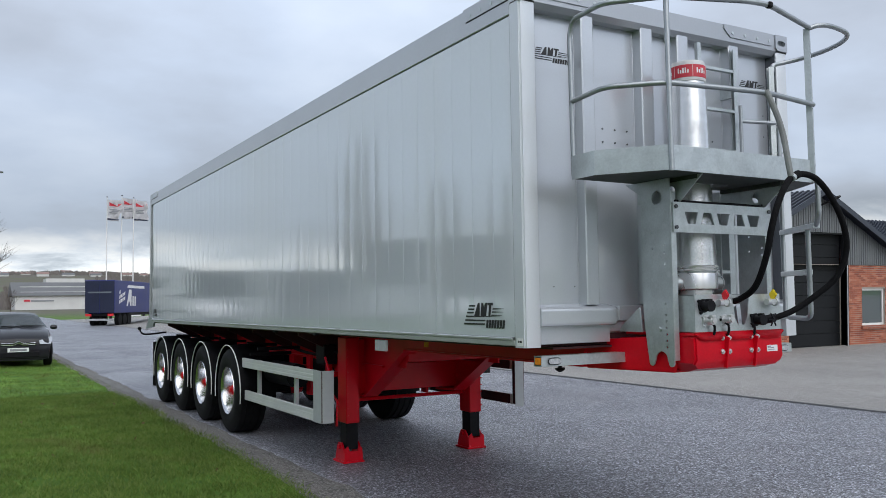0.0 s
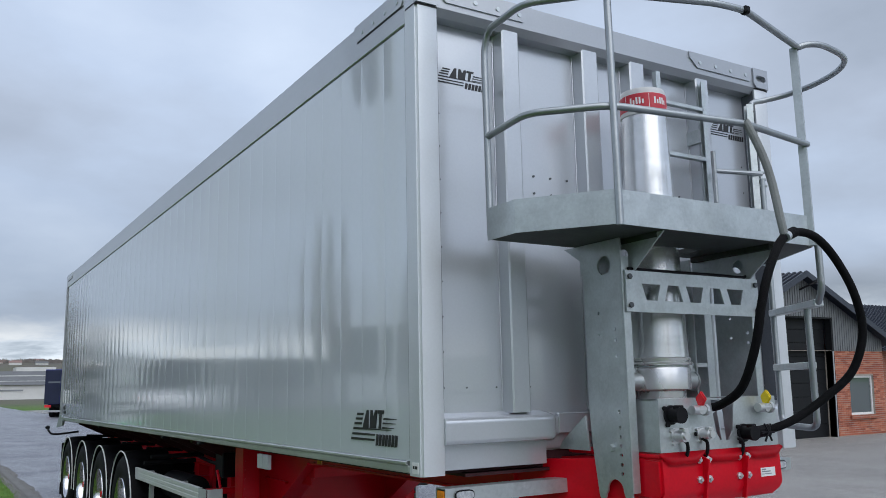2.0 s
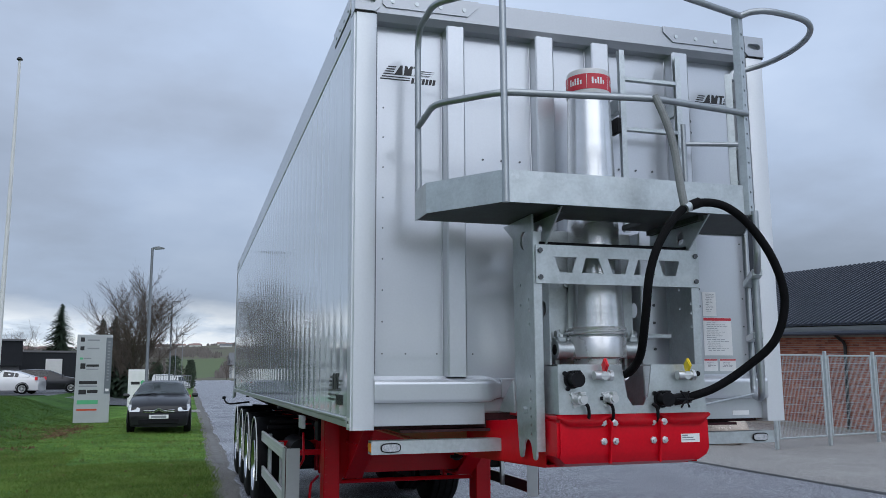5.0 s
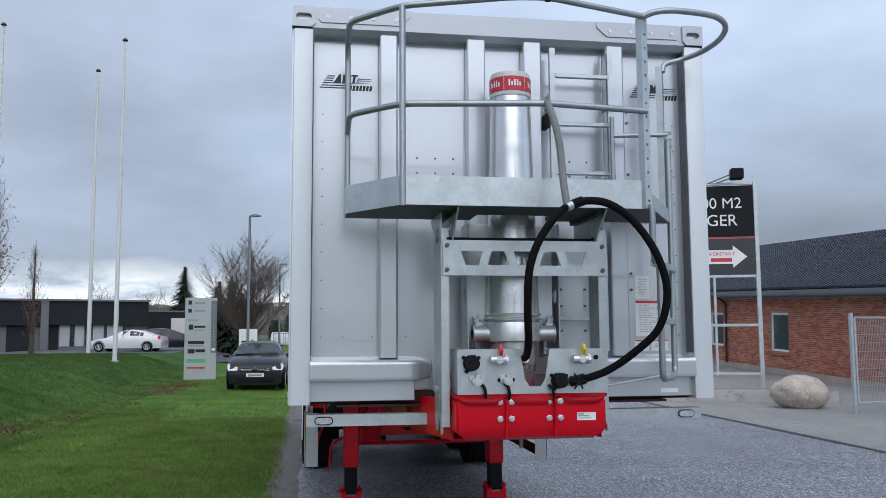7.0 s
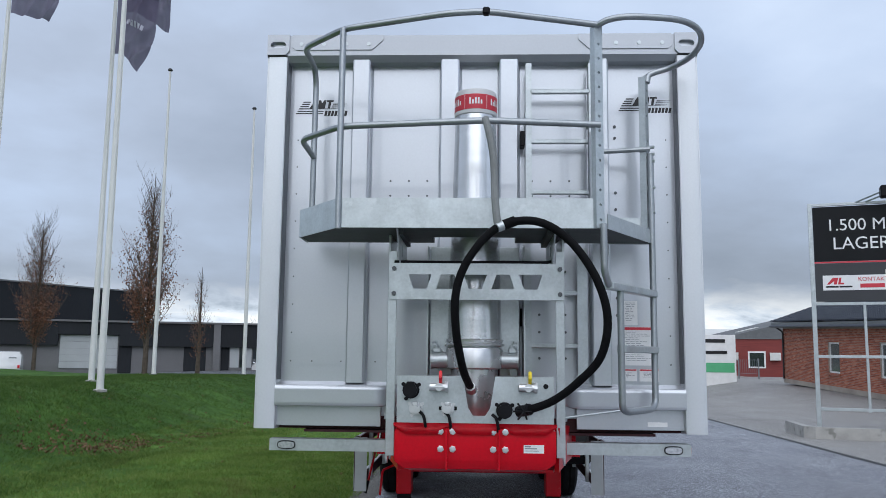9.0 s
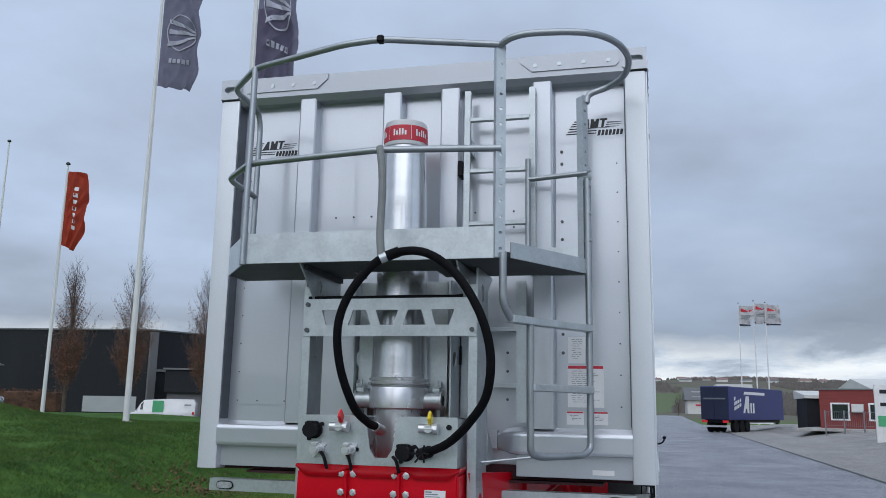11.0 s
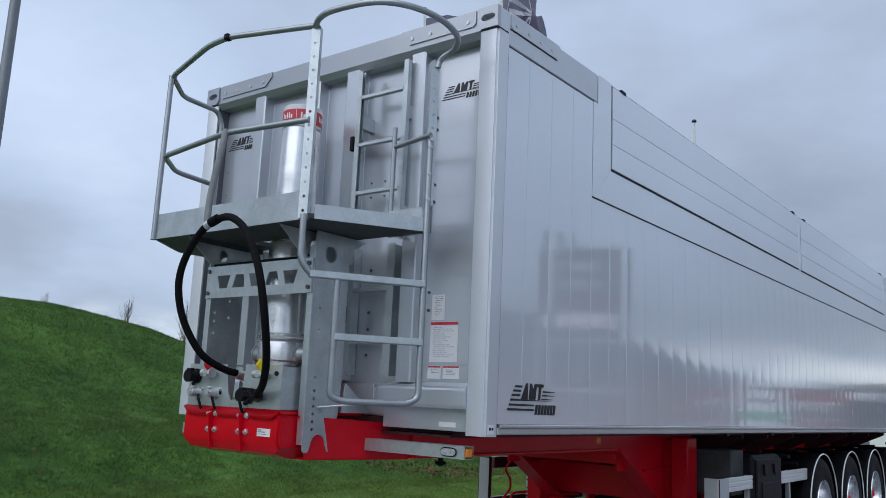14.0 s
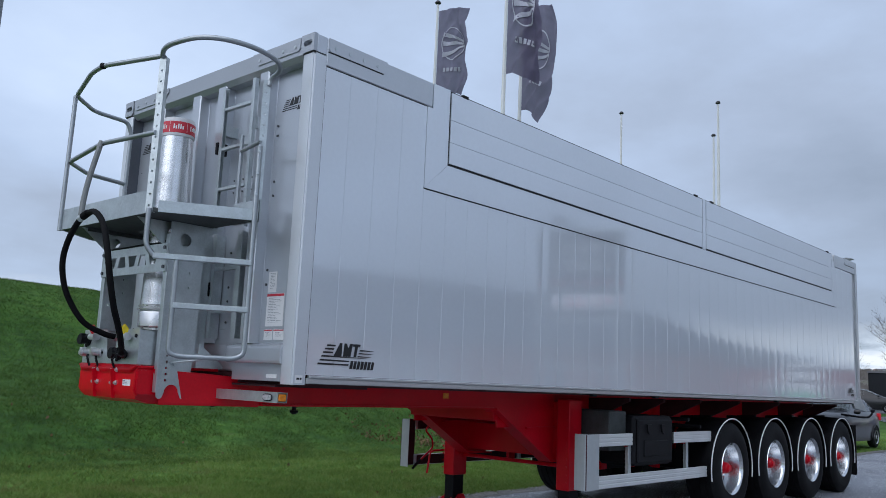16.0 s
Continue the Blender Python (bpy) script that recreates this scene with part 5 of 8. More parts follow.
for z in (2.85, 2.89, 2.93, 2.70, 2.56):
    p = Vector(lad(full, z))
    tube(bm, [p + Vector((0.02, -0.015, 0)), p + Vector((-0.035, 0.02, 0))], 0.009, 6)
tagged(part("ladder_bolts", bm, M_GALV, ladder), kind="stuff")
part("stay_rod", tube(bmesh.new(), [lad(0.58, 1.50), (0.45, -0.36, 1.445)], 0.006, 8), M_GALV, ladder)

# upper ladder on the wall
rungs = part("wall_ladder_stile", boxes(((0.2685, -0.028, 2.402), (0.272, -0.002, 3.468)), ((0.268, -0.03, 2.40), (0.302, -0.026, 3.47)), ((0.268, -0.004, 2.40), (0.302, 0.0, 3.47))), M_GALV, trailer, "galvanised ladder fixed to the front wall")
part("stile", boxes(((0.664, -0.028, 2.402), (0.6675, -0.002, 3.468)), ((0.634, -0.03, 2.40), (0.668, -0.026, 3.47)), ((0.634, -0.004, 2.40), (0.668, 0.0, 3.47))), M_GALV, rungs)
for z in (3.30, 3.0, 2.70):
    part("rung", boxes(((0.29, -0.03, z - 0.012), (0.645, 0.0, z + 0.012)), bevel=0.003), M_GALV, rungs)
for x in (0.275, 0.64):
    for z in (3.15, 2.55):
        part("bracket", boxes(((x - 0.01, -0.005, z - 0.04), (x + 0.03, 0.10, z + 0.04))), M_GALV, rungs)
low = part("slide_rail", boxes(((0.264, 0.003, 1.632), (0.268, 0.095, 2.378)), ((0.262, 0.0, 1.63), (0.30, 0.006, 2.38)), ((0.586, 0.003, 1.632), (0.591, 0.095, 2.378)), ((0.56, 0.0, 1.63), (0.616, 0.006, 2.38))), M_GALV, trailer, "galvanised sliding ladder rails on the wall")
for z in (2.12, 1.82):
    part("rung", boxes(((0.27, 0.002, z - 0.012), (0.585, 0.03, z + 0.012)), bevel=0.003), M_GALV, low)
part("latch", boxes(((0.235, -0.01, 1.93), (0.265, 0.05, 2.03)), bevel=0.004), M_BLACK, low)
part("latch", boxes(((0.235, -0.04, 2.97), (0.262, 0.05, 3.06)), bevel=0.004), M_BLACK, low)

# ---- landing legs ----
def leg(s):
    x = s * 0.745
    bm = boxes(((x - 0.075, 3.80, 0.40), (x + 0.075, 4.02, 1.28)), bevel=0.008)
    o = part("landing_leg", bm, M_RED, trailer, "red landing leg with a black inner tube")
    part("inner_tube", boxes(((x - 0.064, 3.82, 0.13), (x + 0.064, 3.99, 0.41)), bevel=0.006), M_BLACK, o)
    bm = bmesh.new()
    box(bm, (x - 0.12, 3.78, 0.0), (x + 0.12, 4.05, 0.02), 0.004)
    for d in (-0.09, 0.09):
        prism(bm, [(3.78, 0.02), (4.04, 0.02), (4.0, 0.14), (3.96, 0.20), (3.88, 0.20), (3.82, 0.13)], "x", x + d - 0.008, x + d + 0.008)
    prism(bm, [(x - 0.105, 0.02), (x + 0.105, 0.02), (x + 0.095, 0.145), (x + 0.06, 0.17), (x + 0.045, 0.12), (x - 0.045, 0.12), (x - 0.06, 0.17), (x - 0.095, 0.145)], "y", 3.79, 3.802)
    tube(bm, [(x - 0.12, 3.92, 0.155), (x + 0.12, 3.92, 0.155)], 0.022, 12)
    part("foot", bm, M_RED, o, "red swivelling foot")
    bm = bmesh.new()
    prism(bm, [(x - s * 0.085, 1.25), (x - s * 0.085, 0.62), (x - s * 0.17, 0.72), (x - s * 0.17, 1.25)], "y", 3.88, 4.02)
    part("leg_bracket", bm, M_RED, o)
    bm = bmesh.new()
    for z in [0.48 + 0.075 * i for i in range(10)]:
        tube(bm, [(x + s * 0.06, 3.778, z), (x + s * 0.06, 3.770, z)], 0.009, 6)
    tagged(part("bolts", bm, M_RED, o), kind="stuff")
    return o
leg(-1), leg(1)
part("leg_brace", boxes(((-0.66, 3.90, 0.70), (0.66, 4.0, 0.98)), bevel=0.005), M_RED, chassis)
part("leg_shaft", tube(bmesh.new(), [(-0.7, 3.95, 0.62), (0.7, 3.95, 0.62)], 0.02, 8), M_RED, chassis)
bm = tube(bmesh.new(), rounded([(-1.00, 3.92, 1.08), (-1.02, 3.70, 0.86), (-1.05, 3.85, 0.76), (-1.08, 3.90, 0.66), (-1.09, 3.70, 0.52)], 0.04), 0.011, 8)
part("crank", bm, M_RED, chassis, "bent orange-red crank bar", smooth=True)
part("crank_grip", tube(bmesh.new(), [(-1.09, 3.71, 0.53), (-1.10, 3.60, 0.44)], 0.015, 8), M_BLACK, chassis)
bm = tube(bmesh.new(), rounded([(-0.83, 4.1, 0.66), (-0.95, 3.72, 0.64), (-0.97, 3.70, 0.40)], 0.05), 0.012, 8)
part("leg_handle", bm, M_RED, chassis, smooth=True)

# ---- side guards ----
for s in (-1, 1):
    x = s * 1.19
    def profile(y0, y1, z):
        bm = bmesh.new()
        for a, b in ((-0.058, -0.022), (-0.016, 0.016), (0.022, 0.058)):
            box(bm, (x - 0.014, y0, z + a), (x + 0.014, y1, z + b), 0.004)
        box(bm, (x - 0.012, y0, z - 0.055), (x + 0.008, y1, z + 0.055))
        return bm
    g = part("side_guard_rail", profile(3.70, 6.16, 0.525), M_GUARD, trailer, "pale aluminium side guard rails")
    if s < 0:
        part("guard_rail", profile(3.70, 6.16, 0.915), M_GUARD, g)
    else:
        part("guard_rail", profile(3.70, 4.36, 0.915), M_GUARD, g)
        part("guard_rail", profile(5.24, 6.16, 0.915), M_GUARD, g)
    bm = bmesh.new()
    prism(bm, [(3.50, x - s * 0.11), (3.50, x + s * 0.0), (3.52, x + s * 0.020), (3.72, x + s * 0.020), (3.72, x + s * 0.0165), (3.525, x + s * 0.0165), (3.504, x - s * 0.002), (3.504, x - s * 0.11)], "z", 0.465, 0.975)
    bm2 = bmesh.new()
    for f in bm.faces:
        bm2.faces.new([bm2.verts.new((v.co.y, v.co.x, v.co.z)) for v in f.verts])
    bm.free()
    bmesh.ops.remove_doubles(bm2, verts=bm2.verts, dist=0.0005)
    part("guard_end", bm2, M_SIGNPALE, g, "pale grey rounded guard end")
    part("end_liner", boxes(((x - s * 0.004, 3.508, 0.47), (x + s * 0.0155, 3.71, 0.972)), bevel=0.002), M_PRIMERSHADE, g, "maroon primed inner side")
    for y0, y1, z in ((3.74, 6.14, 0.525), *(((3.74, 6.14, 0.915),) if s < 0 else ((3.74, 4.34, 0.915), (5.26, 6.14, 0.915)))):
        part("rail_liner", boxes(((x - s * 0.019, y0, z - 0.052), (x - s * 0.0145, y1, z + 0.052))), M_PRIMERSHADE, g)
    for y in (4.36, 5.62):
        part("guard_post", boxes(((x - s * 0.06, y - 0.025, 0.47), (x - s * 0.02, y + 0.025, 0.97)), bevel=0.003), M_GALV, g)
        part("post_arm", boxes(((s * 0.56, y - 0.03, 0.84), (x - s * 0.03, y + 0.03, 0.89))), M_RED, g)
# black tool box on the left
tb = part("tool_box", boxes(((0.78, 4.39, 0.645), (1.20, 5.21, 1.145)), bevel=0.03), M_BLACK, trailer, "black plastic tool box")
part("tool_box_lid", boxes(((1.195, 4.43, 0.68), (1.222, 5.17, 1.11)), bevel=0.012), M_BLACK, tb)
part("lid_panel", boxes(((1.22, 4.55, 0.74), (1.232, 5.05, 0.90)), bevel=0.008), M_BLACK, tb)
for y in (4.65, 4.95):
    bm = bmesh.new()
    prism(bm, [(y - 0.05, 1.06), (y + 0.05, 1.06), (y + 0.035, 0.98), (y, 0.96), (y - 0.035, 0.98)], "x", 1.222, 1.238)
    part("latch", bm, M_BLACK, tb)
# dark equipment under the frame
part("air_tank", tube(bmesh.new(), [(-0.85, 5.1, 0.80), (-0.85, 5.12, 0.80), (-0.85, 5.95, 0.80), (-0.85, 5.97, 0.80)], [0.10, 0.14, 0.14, 0.10], 20), M_BLACK, trailer, "black air tank", smooth=True)
part("valve_block", boxes(((-0.78, 4.50, 0.96), (-0.62, 4.74, 1.18)), bevel=0.01), M_BLACK, trailer)
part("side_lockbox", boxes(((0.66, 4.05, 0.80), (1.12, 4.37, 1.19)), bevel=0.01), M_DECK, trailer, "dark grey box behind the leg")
for s in (-1, 1):
    for y, z in ((5.7, 1.10), (6.0, 1.02)):
        part("air_pipe", tube(bmesh.new(), [(s * 0.62, y, z), (s * 1.15, y, z)], 0.022, 8), M_BLACK, trailer)
    for y in (3.5, 4.7, 8.0):
        part("clearance_lamp", boxes(((s * 1.24, y - 0.02, 1.325), (s * 1.282, y + 0.05, 1.345)), bevel=0.003), M_BLACK, trailer)
    part("reflector", boxes(((s * 1.0, 1.72, 1.27), (s * 1.008, 1.78, 1.31))), M_AMBER, trailer)
part("white_box", boxes(((-1.26, 1.98, 1.235), (-1.235, 2.075, 1.325)), ((-1.26, 2.085, 1.235), (-1.235, 2.18, 1.325)), bevel=0.003), M_SIGNPALE, trailer, "two small pale document boxes")

# red uprights, pipes between the legs and first axle; black panels added as shade
for s in (-1, 1):
    for y in (4.75, 5.35):
        part("frame_upright", boxes(((s * 0.60, y - 0.06, 0.55), (s * 0.64, y + 0.06, 1.26)), bevel=0.005), M_RED, trailer)
    part("gear_panel", boxes(((s * 0.30, 4.9, 0.50), (s * 0.34, 6.0, 1.20)), bevel=0.01), M_BLACK, trailer)
    part("pipe_bundle", tube(bmesh.new(), curve([(s * 0.62, 4.2, 1.12), (s * 0.68, 5.0, 1.05), (s * 0.66, 6.0, 1.10)], 6), 0.018, 8), M_BLACK, trailer, smooth=True)

# ---- running gear ----
AX = [6.62 + 1.36 * k for k in range(4)]
HZ, TR = 0.535, 0.535
def wheel(s, y):
    turn = Matrix.Translation((s * 1.07, y, HZ)) @ pose(0, 0, 0, 0, 90 if s > 0 else -90, 0)
    prof = [(0.285, -0.17), (0.31, -0.185), (0.44, -0.195), (0.505, -0.175), (TR, -0.15), (TR, -0.095), (TR - 0.012, -0.09), (TR - 0.012, -0.08), (TR, -0.075), (TR, -0.005), (TR - 0.012, -0.003), (TR - 0.012, 0.005), (TR, 0.008), (TR, 0.075), (TR - 0.012, 0.08), (TR - 0.012, 0.09), (TR, 0.095), (TR, 0.15), (0.505, 0.175), (0.44, 0.195), (0.38, 0.192), (0.31, 0.185), (0.285, 0.17)]
    bm = bmesh.new()
    rings = []
    seg = 40
    for r, h in prof:
        rings.append([bm.verts.new((r * math.cos(2 * math.pi * k / seg), r * math.sin(2 * math.pi * k / seg), h)) for k in range(seg)])
    for ra, rb in zip(rings, rings[1:]):
        for k in range(seg):
            bm.faces.new((ra[k], ra[(k + 1) % seg], rb[(k + 1) % seg], rb[k]))
    tyre = part("wheel_tyre", bm, M_TYRE, trailer, "black truck tyre on a polished rim", smooth=True, where=turn)
    bm = bmesh.new()
    rim = [(0.304, 0.178), (0.299, 0.191), (0.290, 0.184), (0.277, 0.150), (0.272, 0.02), (0.258, -0.015), (0.205, -0.010), (0.185, 0.015), (0.165, 0.022), (0.09, 0.022)]
    rings = []
    seg = 40
    for r, h in rim:
        rings.append([bm.verts.new((r * math.cos(2 * math.pi * k / seg), r * math.sin(2 * math.pi * k / seg), h)) for k in range(seg)])
    for i, (ra, rb) in enumerate(zip(rings, rings[1:])):
        for k in range(seg):
            if i == 5 and k % 4 in (1, 2):
                continue
            bm.faces.new((ra[k], ra[(k + 1) % seg], rb[(k + 1) % seg], rb[k]))
    part("rim", bm, M_CHROME, tyre, "polished aluminium rim with round holes", smooth=True)
    bm = bmesh.new()
    lathe(bm, [(0.084, 0.0), (0.084, 0.06), (0.068, 0.072), (0.062, 0.125), (0.054, 0.138), (0.038, 0.142), (0.036, 0.158), (0.001, 0.160)], None, 20)
    part("hub", bm, M_RED, tyre, "red hub cap", smooth=True)
    bm = bmesh.new()
    for k in range(10):
        a = 2 * math.pi * k / 10
        c = Vector((0.14 * math.cos(a), 0.14 * math.sin(a), 0.021))
        tube(bm, [c, c + Vector((0, 0, 0.035))], 0.014, 6)
    tagged(part("wheel_nuts", bm, M_CHROME, tyre), kind="stuff")
    bm = bmesh.new()
    lathe(bm, [(0.262, -0.17), (0.262, -0.045), (0.24, -0.03), (0.01, -0.03)], None, 20)
    part("brake_drum", bm, M_BLACK, tyre)
    return tyre
def mudguard(s, y):
    bm = bmesh.new()
    ro, n = 0.585, 18
    def arc(u, v):
        a = radians(-12 + 204 * u)
        lip_in = 0.0 if v > 0.02 else 0.02
        return (s * (0.80 + 0.455 * (1 - v)) , y + (ro - lip_in) * math.cos(a), HZ + (ro - lip_in) * math.sin(a))
    grid(bm, 28, 8, arc)
    bmesh.ops.solidify(bm, geom=list(bm.faces), thickness=0.006)
    o = part("mudguard", bm, M_BLACK, trailer, "black plastic mudguard with a pale edge", smooth=True)
    bm = tube(bmesh.new(), [(s * 1.258, y + (ro - 0.006) * math.cos(radians(a)), HZ + (ro - 0.006) * math.sin(radians(a))) for a in range(-12, 193, 6)], 0.0075, 6)
    part("edge_trim", bm, M_WHITE, o, "pale edge trim", smooth=True)
    part("mudguard_stay", tube(bmesh.new(), [(s * 0.6, y, 1.10), (s * 1.0, y, 1.125)], 0.02, 8), M_BLACK, o)
for y in AX:
    for s in (-1, 1):
        wheel(s, y)
        mudguard(s, y)
    ax = part("axle", tube(bmesh.new(), [(-0.95, y, HZ), (0.95, y, HZ)], 0.07, 14), M_BLACK, trailer, "black axle tube", smooth=True)
    for s in (-1, 1):
        bm = bmesh.new()
        prism(bm, [(y - 0.62, 1.0), (y - 0.45, 1.0), (y - 0.45, 0.62), (y - 0.52, 0.50), (y - 0.62, 0.55)], "x", s * 0.46, s * 0.58)
        part("hanger_bracket", bm, M_RED, ax, "red hanger bracket")
        part("air_bellow", lathe(bmesh.new(), [(0.10, 0.62), (0.145, 0.66), (0.15, 0.74), (0.13, 0.79), (0.15, 0.84), (0.145, 0.92), (0.10, 0.98)], Matrix.Translation((s * 0.52, y + 0.36, 0)), 16), M_TYRE, ax, smooth=True)
        part("trailing_arm", boxes(((s * 0.48, y - 0.55, 0.55), (s * 0.56, y + 0.45, 0.62)), bevel=0.01), M_BLACK, ax)
        part("brake_chamber", tube(bmesh.new(), [(s * 0.70, y - 0.30, 0.62), (s * 0.70, y - 0.12, 0.60)], 0.08, 14), M_BLACK, ax, smooth=True)
for s in (-1, 1):
    part("mud_flap", boxes(((s * 0.85, 11.40, 0.22), (s * 1.25, 11.412, 1.0)), bevel=0.003), M_TYRE, trailer, "black rubber mud flap")
    bm = tube(bmesh.new(), curve([(s * 1.0, 11.50, 1.16), (s * 1.28, 11.60, 1.13), (s * 1.38, 11.66, 1.14), (s * 1.43, 11.68, 1.20)], 6), 0.016, 8)
    lathe(bm, [(0.001, -0.035), (0.03, -0.02), (0.036, 0.0), (0.03, 0.02), (0.001, 0.035)], Matrix.Translation((s * 1.435, 11.68, 1.235)), 12)
    part("arm_lamp", bm, M_BLACK, trailer, "rubber side lamp arm", smooth=True)
part("rear_bumper", boxes(((-1.15, 11.45, 0.55), (1.15, 11.53, 0.67)), bevel=0.008), M_GALV, trailer)
for s in (-1, 1):
    part("bumper_arm", boxes(((s * 0.5, 11.2, 0.62), (s * 0.56, 11.46, 1.1))), M_RED, trailer)

# ---- flag poles, flags ----
def ground_z(x, y):
    return height(x, y)


def flagpole(x, y, top, label, base=None):
    z = ground_z(x, y) if base is None else base
    o = thing("flagpole", label, "flagpole", Matrix.Translation((x, y, z)), group="flag poles")
    h = top - z
    part("pole", tube(bmesh.new(), [(0, 0, -0.3), (0, 0, h * 0.5), (0, 0, h)], [0.085, 0.068, 0.038], 14), M_POLE, o, smooth=True)
    bm = lathe(bmesh.new(), [(0.001, h - 0.02), (0.05, h), (0.10, h + 0.03), (0.095, h + 0.07), (0.05, h + 0.12), (0.001, h + 0.135)], None, 14)
    part("finial", bm, M_INK, o, "dark pole cap", smooth=True)
    part("halyard", tube(bmesh.new(), [(0.09, -0.02, 0.9), (0.075, -0.02, h * 0.6), (0.05, -0.02, h - 0.1)], 0.006, 5), M_WHITE, o)
    bm = lathe(bmesh.new(), [(0.16, -0.02), (0.16, 0.03), (0.10, 0.05)], None, 14)
    part("base_collar", bm, M_CONC, o)
    return o, h


def banner(name, where, w, h, cloth, mark, label, seed, droop=0.35, kind="disc", side=1, tuck=0.3, rough=1.0):
    """A hanging flag, blown to one side, with its mark as plain shapes."""
    r = random.Random(seed)
    ph = [r.uniform(0, 6.28) for _ in range(6)]
    o = thing(name, label, "flag", where, group="flags")
    def cloth_at(u, v):
        # u from the pole outwards, v from the top down; slanting folds, the free edge drawn in low down
        fold = math.sin(u * 6.0 - v * 4.2 + ph[1])
        pull = tuck * v * v * u * (0.7 + 0.3 * math.sin(v * 7 + ph[5]))
        x = side * w * (u * (1 - 0.06 * math.sin(v * 5.1 + ph[0]) - 0.05 * math.sin(v * 11 + ph[2])) - pull)
        y = u * (0.15 * fold + 0.06 * math.sin(u * 14 - v * 9 + ph[2])) + 0.05 * u * math.sin(v * 17 + ph[4] + u * 4)
        # creases that hang from the pole edge and crumple lower down
        crease = abs(math.sin(u * 7.5 + v * 10 + 1.5 * math.sin(v * 6 + ph[3]) + ph[4]))
        y += min(1.0, 4 * u) * rough * (0.09 * (0.35 + v) * (crease - 0.5) + 0.05 * noise.noise((u * 5.0, v * 9.0, ph[0])))
        z = -h * v * (1 - 0.05 * u * math.sin(ph[3] + 3 * u)) - droop * u * u * (0.25 + 0.5 * v) + 0.05 * u * fold
        return Vector((x, y, z))
    bm = grid(bmesh.new(), 40, 70, cloth_at)
    bmesh.ops.solidify(bm, geom=list(bm.faces), thickness=0.004)
    c = part("cloth", bm, cloth, o, smooth=True)
    bm = bmesh.new()
    def patch(pts):
        for off in (-0.028, 0.030):
            vs = [cloth_at(u, v) + Vector((0, off, 0)) for u, v in pts]
            bm.faces.new([bm.verts.new(q) for q in vs])
    if kind == "disc":
        n = 40
        for k in range(n):
            a, b = 2 * math.pi * k / n, 2 * math.pi * (k + 1) / n
            patch([(0.5 + 0.36 * math.cos(a), 0.42 + 0.19 * math.sin(a)), (0.5 + 0.36 * math.cos(b), 0.42 + 0.19 * math.sin(b)), (0.5 + 0.335 * math.cos(b), 0.42 + 0.177 * math.sin(b)), (0.5 + 0.335 * math.cos(a), 0.42 + 0.177 * math.sin(a))])
        for v0, v1 in ((0.30, 0.40), (0.41, 0.425), (0.55, 0.45)):
            for k in range(8):
                f0, f1 = k / 8, (k + 1) / 8
                wd0, wd1 = 0.026 * (1 - 0.6 * f0), 0.026 * (1 - 0.6 * f1)
                u0, u1 = 0.19 + 0.64 * f0, 0.19 + 0.64 * f1
                va, vb = v0 + (v1 - v0) * f0, v0 + (v1 - v0) * f1
                patch([(u0, va - wd0), (u1, vb - wd1), (u1, vb + wd1), (u0, va + wd0)])
        for k in range(5):
            patch([(0.26 + 0.1 * k, 0.70), (0.33 + 0.1 * k, 0.70), (0.33 + 0.1 * k, 0.745), (0.26 + 0.1 * k, 0.745)])
    elif kind == "letters":
        for k in range(7):
            patch([(0.42, 0.2 + 0.085 * k), (0.60, 0.2 + 0.085 * k), (0.60, 0.25 + 0.085 * k), (0.42, 0.25 + 0.085 * k)])
    else:
        for k in range(6):
            f0, f1 = k / 6, (k + 1) / 6
            patch([(0.12 + 0.5 * f0, 0.12 + 0.16 * f0), (0.12 + 0.5 * f1, 0.12 + 0.16 * f1), (0.12 + 0.5 * f1, 0.30), (0.12 + 0.5 * f0, 0.30)])
        patch([(0.64, 0.20), (0.92, 0.14), (0.92, 0.19), (0.64, 0.30)])
    tagged(part("mark", bm, mark, c), kind="stuff")
    if kind == "stripe":
        bm = bmesh.new()
        for v0 in (0.45, 0.53, 0.60):
            patch([(0.12, v0), (0.75, v0), (0.75, v0 + 0.035), (0.12, v0 + 0.035)])
        part("text_bars", bm, M_INKGREY, c)
        bm = bmesh.new()
        patch([(0.0, 0.90), (1.0, 0.92), (1.0, 0.985), (0.0, 0.985)])
        part("hem_bar", bm, M_NAVY, c)
    return o


for x, y, top, flagged in ((-12.15, 15.30, 13.5, 1), (-8.86, 14.72, 14.35, 1), (-10.35, 17.45, 14.4, 1), (-12.77, 27.97, 13.36, 0), (-10.27, 31.78, 12.88, 0), (-8.40, 28.07, 13.0, 0), (-23.55, 26.19, 11.9, 2), (-30.35, 30.08, 14.6, 0), (-29.23, 20.54, 13.45, 0), (-36.53, 31.42, 16.8, 0)):
    fp, ph_ = flagpole(x, y, top, "tall white flagpole standing on the grass bank" if flagged == 0 else "tall white flagpole flying a flag")
    sx = (x * 13.7) % 5
    if flagged == 1:
        drop = {-12.15: (0.25, 1.20, 2.80), -8.86: (0.55, 1.22, 3.6), -10.35: (0.75, 1.10, 3.5)}[x]
        banner("company_flag", Matrix.Translation((x, y, top - drop[0])) @ pose(0.07, 0, 0, 0, 0, 8), drop[1], drop[2], M_FLAG, M_FLAGMARK, "dark purple flag with a pale ring mark", int(sx * 100), 0.45)
    elif flagged == 2:
        banner("pennant_flag", Matrix.Translation((x, y, top - 0.3)) @ pose(0.06, 0, 0, 0, 0, 10), 0.95, 3.3, M_FLAGRED, M_FLAGWHITE, "orange-red flag with pale writing", 3, 0.4, "letters")
